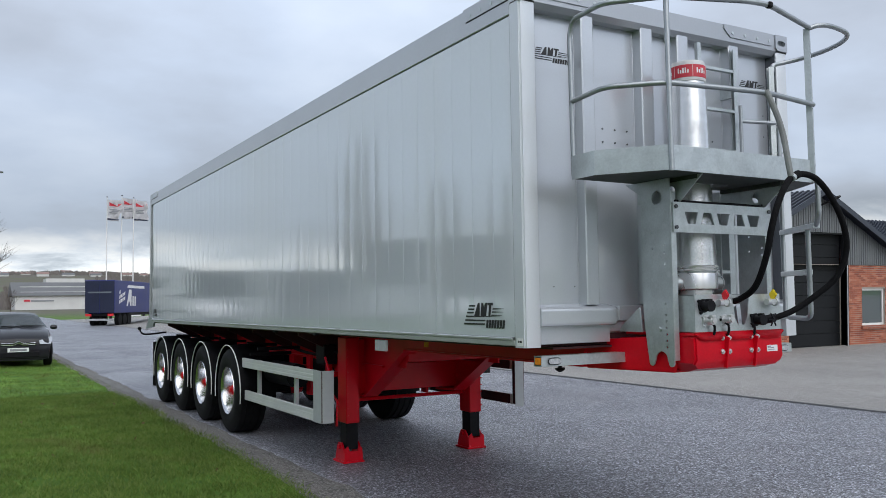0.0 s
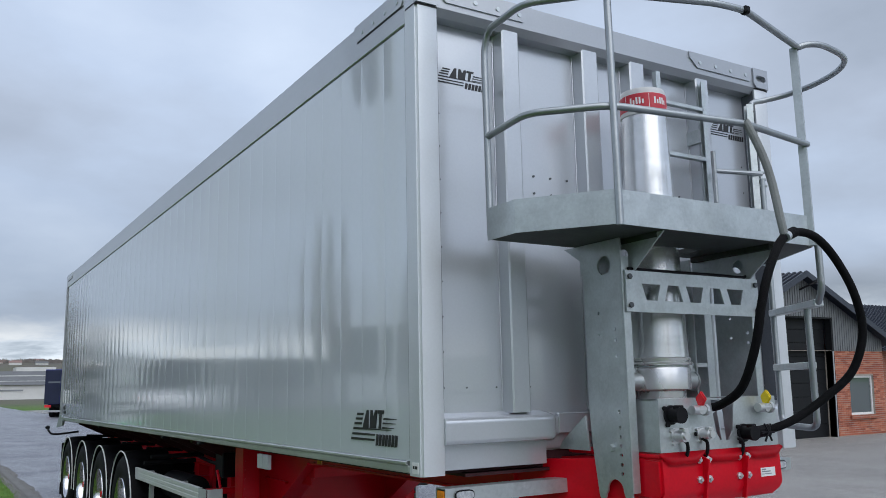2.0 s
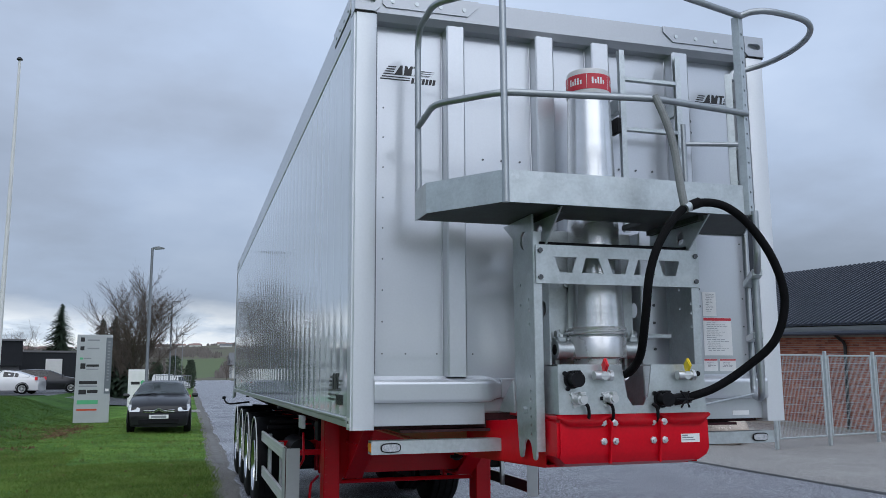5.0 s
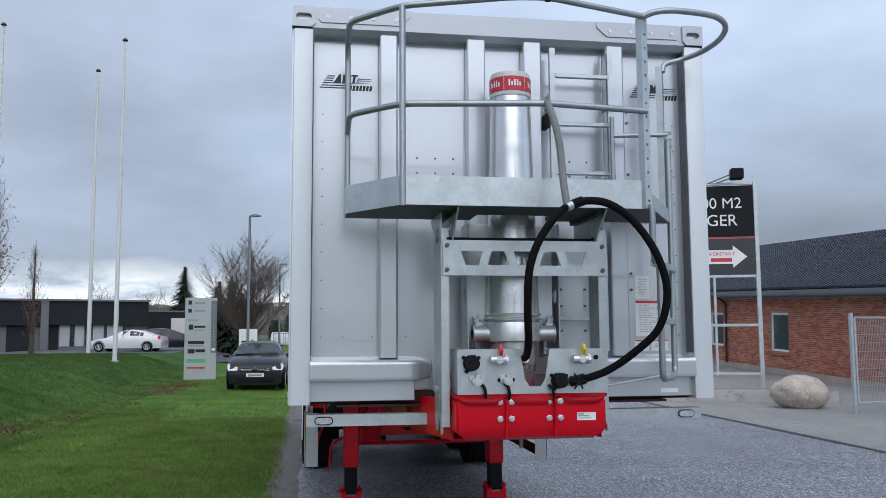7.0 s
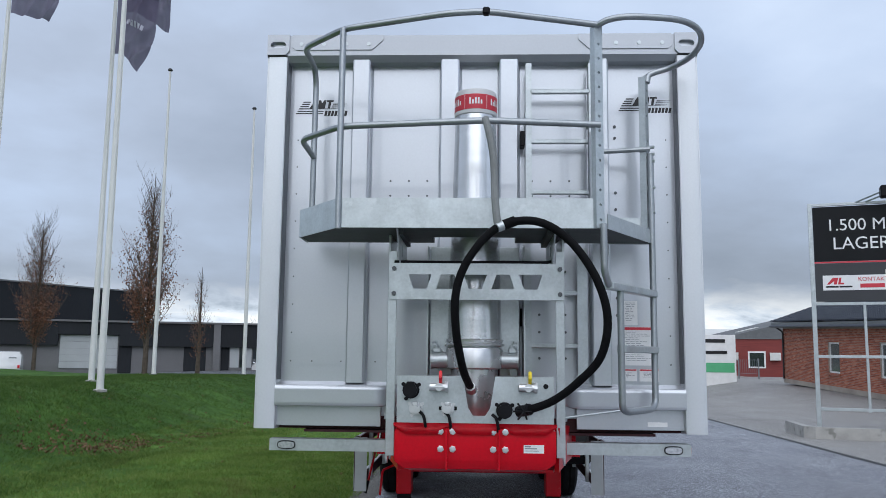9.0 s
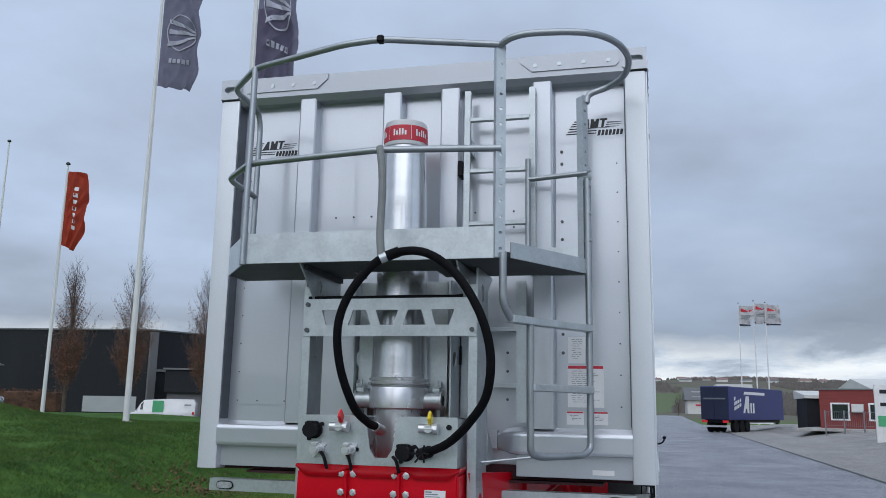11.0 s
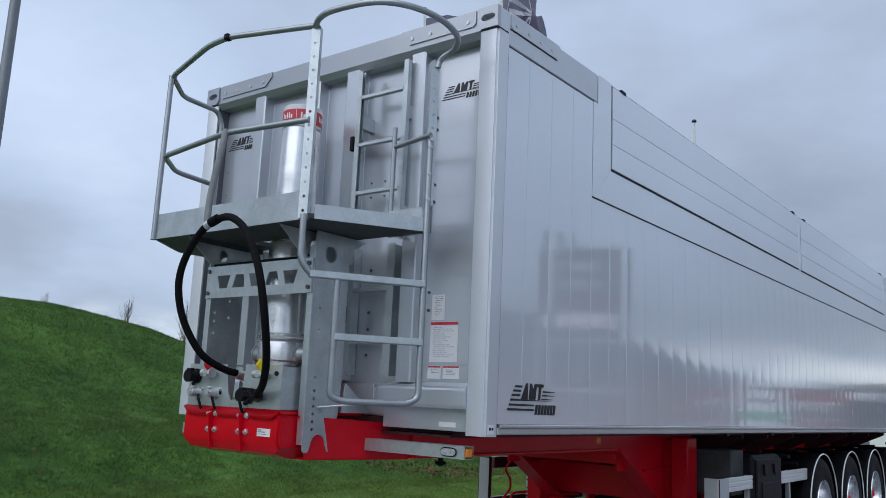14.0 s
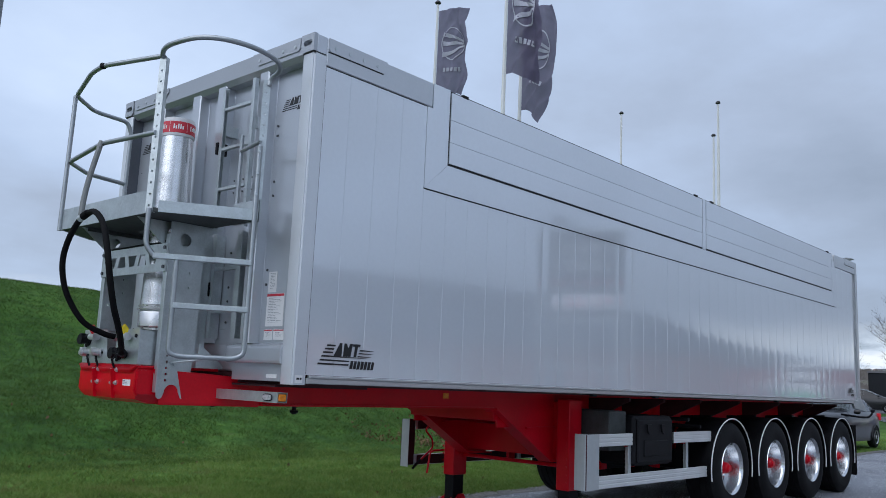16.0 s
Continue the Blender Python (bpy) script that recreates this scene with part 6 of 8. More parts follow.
for k, (x, y, top) in enumerate(((12.5, 112.5, 16.0), (14.5, 113.5, 16.4), (15.9, 113, 16.1))):
    flagpole(x, y, top, "white flagpole by the far forecourt", base=0.0)
    banner("dealer_flag", Matrix.Translation((x, y, top - 0.3)) @ pose(0.06, 0, 0, 0, 0, 5), 1.9, 2.7, M_FLAGWHITE, M_REDPRINT, "white flag with a red mark", 30 + k, 0.15, "stripe", rough=0.4)


def lamp_post(x, y, h, arm, label):
    o = thing("street_lamp", label, "street lamp", Matrix.Translation((x, y, ground_z(x, y))), group="street lamps")
    part("post", tube(bmesh.new(), [(0, 0, -0.2), (0, 0, 1.2), (0, 0, 1.3), (0, 0, h)], [0.075, 0.075, 0.055, 0.045], 12), M_GREYPOLE, o, smooth=True)
    bm = boxes(((0.0, -0.04, h - 0.03), (arm * 0.25, 0.04, h + 0.03)), bevel=0.01)
    bm2 = bmesh.new()
    prism(bm2, [(arm * 0.2, h - 0.04), (arm, h - 0.01), (arm, h + 0.015), (arm * 0.55, h + 0.06), (arm * 0.2, h + 0.04)], "y", -0.10, 0.10)
    part("arm", bm, M_GREYPOLE, o)
    part("lamp_head", bm2, M_GREYPOLE, o)
    return o


lamp_post(-3.47, 26.6, 6.05, 0.40, "grey street lamp with a flat head beside the road")
lamp_post(-3.25, 50.0, 6.2, 0.5, "grey street lamp further down the road")
lamp_post(-4.32, -0.15, 7.0, 0.75, "grey lamp post standing on the verge")


# ---- trees ----
def limb(bm, p, d, length, r, bend, rnd, seg=4, n=4):
    pts, radii = [p], [r]
    for i in range(n):
        d = (d + Vector((rnd.gauss(0, 0.09), rnd.gauss(0, 0.09), bend))).normalized()
        p = p + d * length / n
        pts.append(p)
        radii.append(r * (1 - 0.8 * (i + 1) / n))
    tube(bm, pts, radii, seg, cap=False)
    return pts, d


def leaf_quads(points, size, rnd, name, mat, parent, label=""):
    vs, fs = [], []
    for p in points:
        a = Vector((rnd.gauss(0, 1), rnd.gauss(0, 1), rnd.gauss(0, 1))).normalized()
        b = a.orthogonal().normalized() * size * rnd.uniform(0.6, 1.3)
        a = a * size * rnd.uniform(0.6, 1.3)
        k = len(vs)
        vs += [p + a, p + b * 0.6, p - a, p - b * 0.6]
        fs.append((k, k + 1, k + 2, k + 3))
    return sheet_of([tuple(v) for v in vs], fs, name, mat, parent, label)


def upright_tree(x, y, h, seed, label, leaves=900, spread=0.14):
    """A narrow, upright bare tree that keeps brown leaves low in its crown."""
    rnd = random.Random(seed)
    o = thing("columnar_tree", label, "tree", Matrix.Translation((x, y, ground_z(x, y) - 0.05)), group="columnar trees")
    bm = bmesh.new()
    tube(bm, [(0, 0, 0), (0.02, 0.01, h * 0.25), (0.0, 0.03, h * 0.6), (0.02, 0, h)], [0.13, 0.10, 0.05, 0.008], 8)
    part("trunk", bm, M_BARK, o, smooth=True)
    bm = bmesh.new()
    spots = []
    limbs = 20 if h < 6 else 105 if leaves > 500 else 55
    for i in range(limbs):
        f = (i + rnd.random()) / limbs
        z = h * (0.10 + 0.75 * f)
        a = rnd.uniform(0, 6.283)
        out = spread * (0.9 + 0.5 * math.sin(min(1.0, f * 1.6) * math.pi))
        d = Vector((math.cos(a) * out * 3.2, math.sin(a) * out * 3.2, 1)).normalized()
        ln = h * rnd.uniform(0.16, 0.30) * (1.15 - 0.6 * f)
        pts, dd = limb(bm, Vector((0, 0, z)), d, ln, 0.022 * (1.2 - 0.6 * f), 0.10, rnd)
        spots += [(q, f) for q in pts[1:]]
        for q in pts[1:]:
            for _ in range(3):
                b = rnd.uniform(0, 6.283)
                d2 = Vector((math.cos(b) * 0.6, math.sin(b) * 0.6, 1)).normalized()
                pp, _ = limb(bm, q, d2, ln * rnd.uniform(0.25, 0.5), 0.007, 0.08, rnd, 3, 3)
                spots += [(w, f) for w in pp[1:]]
    part("branchwork", bm, M_TWIG, o)
    if leaves:
        lows = [p for p, f in spots if p.z < h * rnd.uniform(0.25, 0.50)] * 3 + [p for p, f in spots if p.z < h * rnd.uniform(0.45, 0.85)]
        pts = [rnd.choice(lows) + Vector((rnd.gauss(0, 0.13), rnd.gauss(0, 0.13), rnd.gauss(0, 0.13))) for _ in range(int(leaves * 2.2))]
        leaf_quads(pts, 0.046, rnd, "foliage", M_LEAFBROWN, o, "brown withered leaves")
    return o


for x, y, h, n in ((-14.2, 30.6, 8.8, 2600), (-25.44, 42.5, 9.2, 2600), (-29.12, 40.18, 9.4, 2600), (-31.84, 38.14, 8.85, 2600), (-44.33, 43.0, 8.6, 1900), (-54.84, 44.65, 6.2, 500), (-52.8, 31.26, 7.0, 400), (-53.06, 25.18, 6.6, 300), (-53.93, 37.14, 7.5, 500), (-14.35, 37.8, 5.6, 160)):
    upright_tree(x, y, h, int(-x * 100), "narrow upright tree, half bare with brown leaves low down" if n > 500 else "thin bare young tree", n, 0.27 if x == -44.33 else 0.17 if h > 6 else 0.07)


def spreading_tree(x, y, h, w, seed, label, limbs=9, twigs=2):
    """A bare tree: a short trunk, forking limbs, branches and twigs, w wide and h high."""
    rnd = random.Random(seed)
    o = thing("bare_tree", label, "tree", Matrix.Translation((x, y, ground_z(x, y) - 0.05)), group="bare trees")
    part("trunk", tube(bmesh.new(), [(0, 0, 0), (0.03, 0, h * 0.10), (0, 0.04, h * 0.26), (0.02, 0.0, h * 0.44)], [0.020 * h, 0.016 * h, 0.013 * h, 0.007 * h], 8), M_BARK, o, smooth=True)
    bm = bmesh.new()
    flat = 0.62 * w / h
    for i in range(limbs):
        a = 2.4 * i + rnd.uniform(-0.4, 0.4)
        f = i / limbs
        lean = flat * (1.35 - 0.95 * f)
        d = Vector((math.cos(a) * lean, math.sin(a) * lean, 0.75)).normalized()
        z = h * (0.16 + 0.26 * f)
        pts, dd = limb(bm, Vector((0, 0, z)), d, h * rnd.uniform(0.48, 0.60), 0.0075 * h, 0.07, rnd, 5, 7)
        for j, q in enumerate(pts[1:]):
            for _ in range(twigs if j < 5 else twigs + 1):
                b = rnd.uniform(0, 6.283)
                d2 = (d * 0.55 + Vector((math.cos(b), math.sin(b), 0.45)) * 0.75).normalized()
                pp, _ = limb(bm, q, d2, h * rnd.uniform(0.13, 0.26), 0.0022 * h, 0.06, rnd, 3, 4)
                for q2 in pp[1:]:
                    for _ in range(twigs):
                        b = rnd.uniform(0, 6.283)
                        d3 = (d2 + Vector((math.cos(b), math.sin(b), 0.3)) * 0.9).normalized()
                        limb(bm, q2, d3, h * rnd.uniform(0.05, 0.12), 0.0009 * h, 0.05, rnd, 3, 2)
    part("branchwork", bm, M_TWIG, o)
    return o


spreading_tree(-5.1, 46.5, 6.6, 5.6, 5, "bare spreading tree beside the road", 14, 4)
spreading_tree(-6.8, 60.0, 5.6, 4.6, 8, "bare spreading tree behind the parked cars", 11, 3)
spreading_tree(-22.0, 110.0, 7.0, 6.0, 11, "bare tree far behind the buildings")
spreading_tree(-31.0, 118.0, 8.0, 6.0, 12, "bare tree far behind the buildings")


def spruce(x, y, h, seed):
    rnd = random.Random(seed)
    o = thing("spruce", "dark green spruce beyond the car park", "tree", Matrix.Translation((x, y, ground_z(x, y) - 0.1)), group="spruces")
    part("trunk", tube(bmesh.new(), [(0, 0, 0), (0, 0, h)], [0.16, 0.01], 7), M_BARK, o)
    vs, fs = [], []
    for i in range(int(h * 13)):
        f = i / (h * 13)
        z = h * (0.06 + 0.94 * f)
        for k in range(9):
            a = rnd.uniform(0, 6.283)
            r = (1 - f) ** 0.8 * h * 0.36 * rnd.uniform(0.55, 1.15) + 0.12
            d, s = Vector((math.cos(a), math.sin(a), -0.35)), Vector((-math.sin(a), math.cos(a), 0))
            p = Vector((0, 0, z))
            for j in range(4):
                q0, q1 = p + d * r * j / 4, p + d * r * (j + 1.3) / 4
                wd = 0.30 * (1.1 - j / 4) * (1.25 - f)
                n0 = len(vs)
                vs += [tuple(q0 + s * wd), tuple(q1 + Vector((0, 0, -0.05))), tuple(q0 - s * wd + Vector((0, 0, -0.04)))]
                fs.append((n0, n0 + 1, n0 + 2))
    sheet_of(vs, fs, "needles", M_NEEDLE, o)
    return o


for x, y, h in ((-14.06, 83.6, 8.2), (-8.3, 62.0, 5.6), (-7.3, 61.0, 6.0), (-6.5, 60.5, 5.0)):
    spruce(x, y, h, int(h * 100))

# ---- left: dark hall, annex, hedge ----
hall = thing("dark_hall", "low charcoal-clad commercial hall with a pale garage door", "building")
def facade(p, q):
    """A frame along a facade: x runs from p to q, y points into the building."""
    d = Vector((q[0] - p[0], q[1] - p[1], 0))
    return Matrix.Translation((p[0], p[1], 0)) @ Matrix.Rotation(math.atan2(d.y, d.x), 4, "Z"), d.length
FM, FL = facade((-36.0, 55.5), (-13.75, 62.45))
part("wall", boxes(((0, 0, 0.0), (FL, 12, 4.15))), M_CLADLIGHT, hall, "grey rendered lower wall", where=FM)
for a, b, z in ((-0.15, 4.80, 2.45), (4.80, 9.10, 3.26), (9.10, FL + 0.1, 2.45)):
    part("fascia", boxes(((a, -0.35, z), (b, -0.02, 4.22)), bevel=0.01), M_CLAD, hall, "dark fascia band", where=FM)
part("roof_edge", boxes(((-0.3, -0.5, 4.22), (FL + 0.25, 12.2, 4.36))), M_CLADLIGHT, hall, where=FM)
part("pillar", boxes(((15.98, -0.45, 0.2), (16.52, -0.02, 4.3)), bevel=0.02), M_CLADLIGHT, hall, where=FM)
part("garage_door", boxes(*[((4.92, -0.06, 0.75 + 0.50 * k), (8.98, 0.0, 1.24 + 0.50 * k)) for k in range(5)], bevel=0.01), M_SIGNPALE, hall, "pale sectional garage door", where=FM)
for x0, x1 in ((9.05, 10.0), (13.80, 15.45), (16.6, 17.2)):
    part("door", boxes(((x0, -0.05, 0.4), (x1, 0.0, 2.5)), bevel=0.01), M_CLAD, hall, where=FM)
for k in range(4):
    x0, x1, x2 = ((18.0, 17.27, 17.95), (19.0, 18.30, 18.92), (20.33, 19.54, 20.28), (21.65, 20.52, 21.6))[k]
    wn = part("window", boxes(((x0, -0.05, 0.9), (x0 + (0.28 if k == 0 else 0.5 if k == 1 else 0.2), 0.0, 2.45)), bevel=0.01), M_GLASS, hall, where=FM)
    part("panel", boxes(((x1, -0.06, 0.9), (x2, 0.0, 2.45))), M_SIGNPALE, wn)
BM, BL = facade((-57.2, 56.3), (-39.8, 58.3))
tallhall = thing("tall_hall", "tall charcoal-clad hall behind the trees", "building")
part("wall", boxes(((0, 0, 0), (BL, 22, 7.6))), M_CLAD, tallhall, where=BM)
part("roof_edge", boxes(((-0.1, -0.1, 7.6), (BL + 0.1, 22, 7.72))), M_GREYSHEET, tallhall, where=BM)
SM, SL = facade((-39.8, 58.3), (-31.6, 73.0))
part("side_wall", boxes(((0.02, 0, 0), (SL, 8, 7.6))), M_CLAD, tallhall, where=SM)
part("side_roof_edge", boxes(((0, -0.1, 7.6), (SL, 8, 7.72))), M_GREYSHEET, tallhall, where=SM)
part("column", boxes(((0.05, -0.3, 0.5), (0.7, 0.0, 7.5))), M_CLADLIGHT, tallhall, where=SM)
part("canopy_line", boxes(((0.7, -0.2, 4.2), (SL, 0.0, 4.4))), M_CLADLIGHT, tallhall, where=SM)
part("low_band", boxes(((1, -0.05, 0.8), (BL * 0.60, 0.0, 2.1)), ((BL * 0.69, -0.05, 0.8), (BL * 0.96, 0.0, 2.1))), M_SIGNPALE, tallhall, "pale panels low on the wall", where=BM)
annex = thing("black_annex", "small black flat-roofed building with two pale windows", "building")
AM, AL = facade((-15.8, 74.0), (-9.6, 75.5))
part("wall", boxes(((0, 0, 0.2), (AL, 6, 3.75))), M_CLAD, annex, where=AM)
part("roof_edge", boxes(((-0.1, -0.1, 3.75), (AL + 0.1, 6.1, 3.9))), M_CLADLIGHT, annex, where=AM)
for x0 in (2.0, 4.4):
    part("window", boxes(((x0, -0.05, 1.7), (x0 + 1.3, 0.0, 3.2)), bevel=0.02), M_WALLWHITE, annex, where=AM)


def hedge(x0, x1, y, h, seed, label):
    rnd = random.Random(seed)
    o = thing("hedge", label, "hedge")
    z = ground_z((x0 + x1) / 2, y)
    part("hedge_core", boxes(((x0, y - 0.3, z), (x1, y + 0.3, z + h * 0.9)), bevel=0.05), M_HEDGE, o)
    pts = []
    for _ in range(3500):
        pts.append(Vector((rnd.uniform(x0, x1), y + rnd.choice((-1, 1)) * rnd.uniform(0.1, 0.42), z + rnd.uniform(0, h) + rnd.gauss(0, 0.04))))
    leaf_quads(pts, 0.07, rnd, "hedge_leaves", M_HEDGE, o)


hedge(-47.0, -34.4, 41.0, 1.35, 3, "clipped brown beech hedge")
garden = thing("garden_lamp", "dark post lamp with a flat round shade", "lamp", Matrix.Translation((-35.93, 37.24, ground_z(-35.93, 37.24))))
part("post", tube(bmesh.new(), [(0, 0, 0), (0, 0, 2.4)], 0.05, 8), M_GREYPOLE, garden)
part("shade", lathe(bmesh.new(), [(0.08, 2.4), (0.12, 2.6), (0.40, 2.62), (0.40, 2.68), (0.05, 2.76)], None, 16), M_GREYPOLE, garden, smooth=True)


# ---- cars ----
def car(name, where, paint, label, length=3.95, width=1.73, tall=1.47, van=False, coupe=False, group=""):
    """A car that faces -y, at its middle, built from cross sections."""
    o = thing(name, label, "van" if van else "car", where, group=group)
    hl, hw = length / 2, width / 2
    if van:
        top = [(-1, 0.62, 0.74), (-0.93, 0.80, 0.86), (-0.72, 0.98, 1.0), (-0.58, 1.05, 1.62), (-0.50, 1.05, 1.85), (0.2, 1.05, tall), (0.93, 1.05, tall), (1.0, 0.9, tall - 0.25)]
    elif coupe:
        top = [(-1, 0.50, 0.55), (-0.96, 0.66, 0.68), (-0.55, 0.84, 0.86), (-0.40, 0.92, 0.95), (-0.05, 0.95, tall - 0.06), (0.15, 0.96, tall), (0.42, 0.96, tall - 0.08), (0.80, 0.95, 1.02), (0.97, 0.90, 0.95), (1.0, 0.70, 0.75)]
    else:
        top = [(-1, 0.56, 0.60), (-0.985, 0.73, 0.76), (-0.93, 0.83, 0.86), (-0.58, 0.97, 1.00), (-0.48, 0.99, 1.05), (-0.08, 1.00, tall - 0.05), (0.15, 1.01, tall), (0.60, 1.02, tall - 0.05), (0.80, 1.02, tall - 0.16), (0.96, 1.0, 1.06), (1.0, 0.74, 0.80)]
    rows = []
    for f, belt, roof in top:
        y = f * hl
        nar = 1 - (0.16 if van or coupe else 0.10) * max(0, abs(f) - 0.72) / 0.28
        w = hw * nar
        rows.append([(0.0, roof + 0.012), (w * 0.45, roof), (w * (0.66 if roof > belt + 0.1 else 0.78), roof - (0.03 if roof > belt + 0.1 else 0.005)), (w * 0.93, belt), (w * 1.0, belt - 0.14 if belt > 0.7 else belt * 0.8), (w * 0.99, 0.45), (w * 0.95, 0.22), (w * 0.6, 0.19)])
    bm = bmesh.new()
    grids = []
    for (f, _, _), row in zip(top, rows):
        full = [(-x, z) for x, z in row[::-1]] + [(x, z) for x, z in row[1:]]
        grids.append([bm.verts.new((x, f * hl, z)) for x, z in full])
    for ra, rb in zip(grids, grids[1:]):
        for k in range(len(ra) - 1):
            bm.faces.new((ra[k], ra[k + 1], rb[k + 1], rb[k]))
    bm.faces.new(grids[0]), bm.faces.new(grids[-1][::-1])
    body_ = part("body", bm, paint, o, smooth=True)

    def pane(nm, pts, mat, lab=""):
        b = bmesh.new()
        b.faces.new([b.verts.new(p) for p in pts])
        bmesh.ops.solidify(b, geom=list(b.faces), thickness=0.008)
        return part(nm, b, mat, o, lab)

    def at(i, k, s=1, out=0.012):
        x, z = rows[i][k]
        return Vector((s * (x + out), top[i][0] * hl, z))
    wi = 4 if not van else 2
    # windscreen, rear window, side windows
    a, b = wi, wi + 1
    def mixp(p, q, t):
        return p.lerp(q, t)
    foot = [at(a, k, sg, 0) for k, sg in ((3, -1), (2, -1), (1, -1), (0, 1), (1, 1), (2, 1), (3, 1))]
    head = [at(b, 2, -1, 0), mixp(at(b, 2, -1, 0), at(b, 1, -1, 0), 0.5), at(b, 1, -1, 0), at(b, 0, 1, 0), at(b, 1, 1, 0), mixp(at(b, 2, 1, 0), at(b, 1, 1, 0), 0.5), at(b, 2, 1, 0)]
    wb = bmesh.new()
    grid(wb, 7, 4, lambda u, v: mixp(foot[round(u * 6)], head[round(u * 6)], 0.05 + 0.88 * v) + Vector((0, -0.02, 0.022)))
    bmesh.ops.solidify(wb, geom=list(wb.faces), thickness=0.006)
    part("windscreen", wb, M_GLASSGREY, o, "grey windscreen", smooth=True)
    for sg in (-1, 1):
        part("wiper", tube(bmesh.new(), [mixp(foot[3], head[3], 0.06) + Vector((sg * 0.10, -0.035, 0.03)), mixp(foot[0 if sg < 0 else 5], head[0 if sg < 0 else 5], 0.10) + Vector((0, -0.035, 0.03))], 0.010, 5), M_BLACK, o)
    last = len(rows) - (3 if not van else 2)
    for s in (-1, 1):
        lo = [at(i, 3, s) for i in range(b, last + 1)]
        hi = [at(i, 2, s) for i in range(b, last + 1)]
        for i in range(len(lo) - 1):
            if van and i > 0:
                break
            q = [mixp(lo[i], hi[i], 0.10), mixp(lo[i + 1], hi[i + 1], 0.10), mixp(lo[i + 1], hi[i + 1], 0.86), mixp(lo[i], hi[i], 0.86)]
            m = sum(q, Vector()) / 4
            pane("side_window", [m + (p - m) * 0.94 + Vector((s * 0.006, 0, 0)) for p in q], M_GLASS)
        bm = bmesh.new()
        yb = top[wi][0] * hl + 0.1
        lathe(bm, [(0.001, -0.09), (0.06, -0.07), (0.075, 0.0), (0.06, 0.07), (0.001, 0.09)], Matrix.Translation((s * (hw + 0.10), yb, rows[wi][3][1] + 0.06)) @ pose(0, 0, 0, 0, 90, 0) @ Matrix.Diagonal((0.9, 0.7, 1.1, 1)), 12)
        part("mirror", bm, paint, o, smooth=True)
        # headlamp and tail lamp
        bm = bmesh.new()
        zf = rows[1][3][1]
        hp = [(s * hw * 0.58, -hl * 1.01, zf - 0.02), (s * hw * 0.94, -hl * 0.925, zf + 0.09), (s * hw * 0.985, -hl * 0.935, zf + 0.0), (s * hw * 0.92, -hl * 0.995, zf - 0.11), (s * hw * 0.61, -hl * 1.025, zf - 0.11)]
        va = [bm.verts.new(p) for p in hp]
        vb = [bm.verts.new((p[0] * 0.96, p[1] + 0.10, p[2])) for p in hp]
        bm.faces.new(va), bm.faces.new(vb[::-1])
        for i in range(5):
            bm.faces.new((va[i], vb[i], vb[(i + 1) % 5], va[(i + 1) % 5]))
        part("headlamp", bm, M_LENS, o, "clear headlamp")
        part("fog_lamp", lathe(bmesh.new(), [(0.055, 0), (0.05, 0.02), (0.001, 0.024)], Matrix.Translation((s * hw * 0.78, -hl * 0.965, 0.40)) @ pose(0, 0, 0, 90, 0, 0), 12), M_LENS, o)
        part("tail_lamp", boxes(((s * hw * 0.80, hl * 0.93, 0.80), (s * hw * 0.985, hl * 0.985, 1.0)), bevel=0.02), M_REDCAP, o)
    ys = (-hl * 0.66, hl * 0.64)
    wr = 0.31 if not van else 0.34
    for y in ys:
        for s in (-1, 1):
            m = Matrix.Translation((s * (hw - 0.09), y, wr)) @ pose(0, 0, 0, 0, 90 if s > 0 else -90, 0)
            ty = part("tyre", lathe(bmesh.new(), [(0.19, -0.10), (wr - 0.03, -0.10), (wr, -0.07), (wr, 0.07), (wr - 0.03, 0.10), (0.21, 0.105), (0.2, 0.09)], m, 24), M_TYRE, o, smooth=True)
            bm = lathe(bmesh.new(), [(0.205, 0.09), (0.20, 0.108), (0.18, 0.09), (0.07, 0.085), (0.05, 0.10), (0.001, 0.102)], m, 24)
            part("rim", bm, M_ALU, ty, smooth=True)
            part("wheel_arch", tube(bmesh.new(), [(s * (hw - 0.005), y + (wr + 0.045) * math.cos(radians(a)), wr + (wr + 0.045) * math.sin(radians(a))) for a in range(0, 181, 12)], 0.022, 6), M_GAP, o)
    zf = rows[1][3][1]
    part("grille", boxes(((-hw * 0.50, -hl * 1.008, zf - 0.15), (hw * 0.50, -hl * 0.97, zf - 0.05)), bevel=0.01), M_BLACK, o)
    part("lower_grille", boxes(((-hw * 0.62, -hl * 1.01, 0.27), (hw * 0.62, -hl * 0.95, 0.42)), bevel=0.02), M_BLACK, o)
    bm = bmesh.new()
    for s in (-1, 1):
        tube(bm, [(s * hw * 0.48, -hl * 1.012, zf - 0.075), (s * 0.12, -hl * 1.014, zf - 0.085), (0, -hl * 1.018, zf - 0.02)], 0.010, 6)
        tube(bm, [(s * hw * 0.48, -hl * 1.012, zf - 0.12), (s * 0.12, -hl * 1.014, zf - 0.13), (0, -hl * 1.018, zf - 0.065)], 0.010, 6)
    part("chrome_trim", bm, M_CHROME, o, "chrome grille bars")
    pt = part("number_plate", boxes(((-0.26, -hl * 1.02, 0.42), (0.26, -hl * 1.012, 0.53)), bevel=0.003), M_PAPER, o, "white number plate")
    part("plate_bar", boxes(((-0.20, -hl * 1.023, 0.445), (0.20, -hl * 1.02, 0.505))), M_INKGREY, pt)
    part("bumper_trim", boxes(((-hw * 0.8, -hl * 1.0, 0.235), (hw * 0.8, -hl * 0.98, 0.25))), M_CHROME, o)
    return o


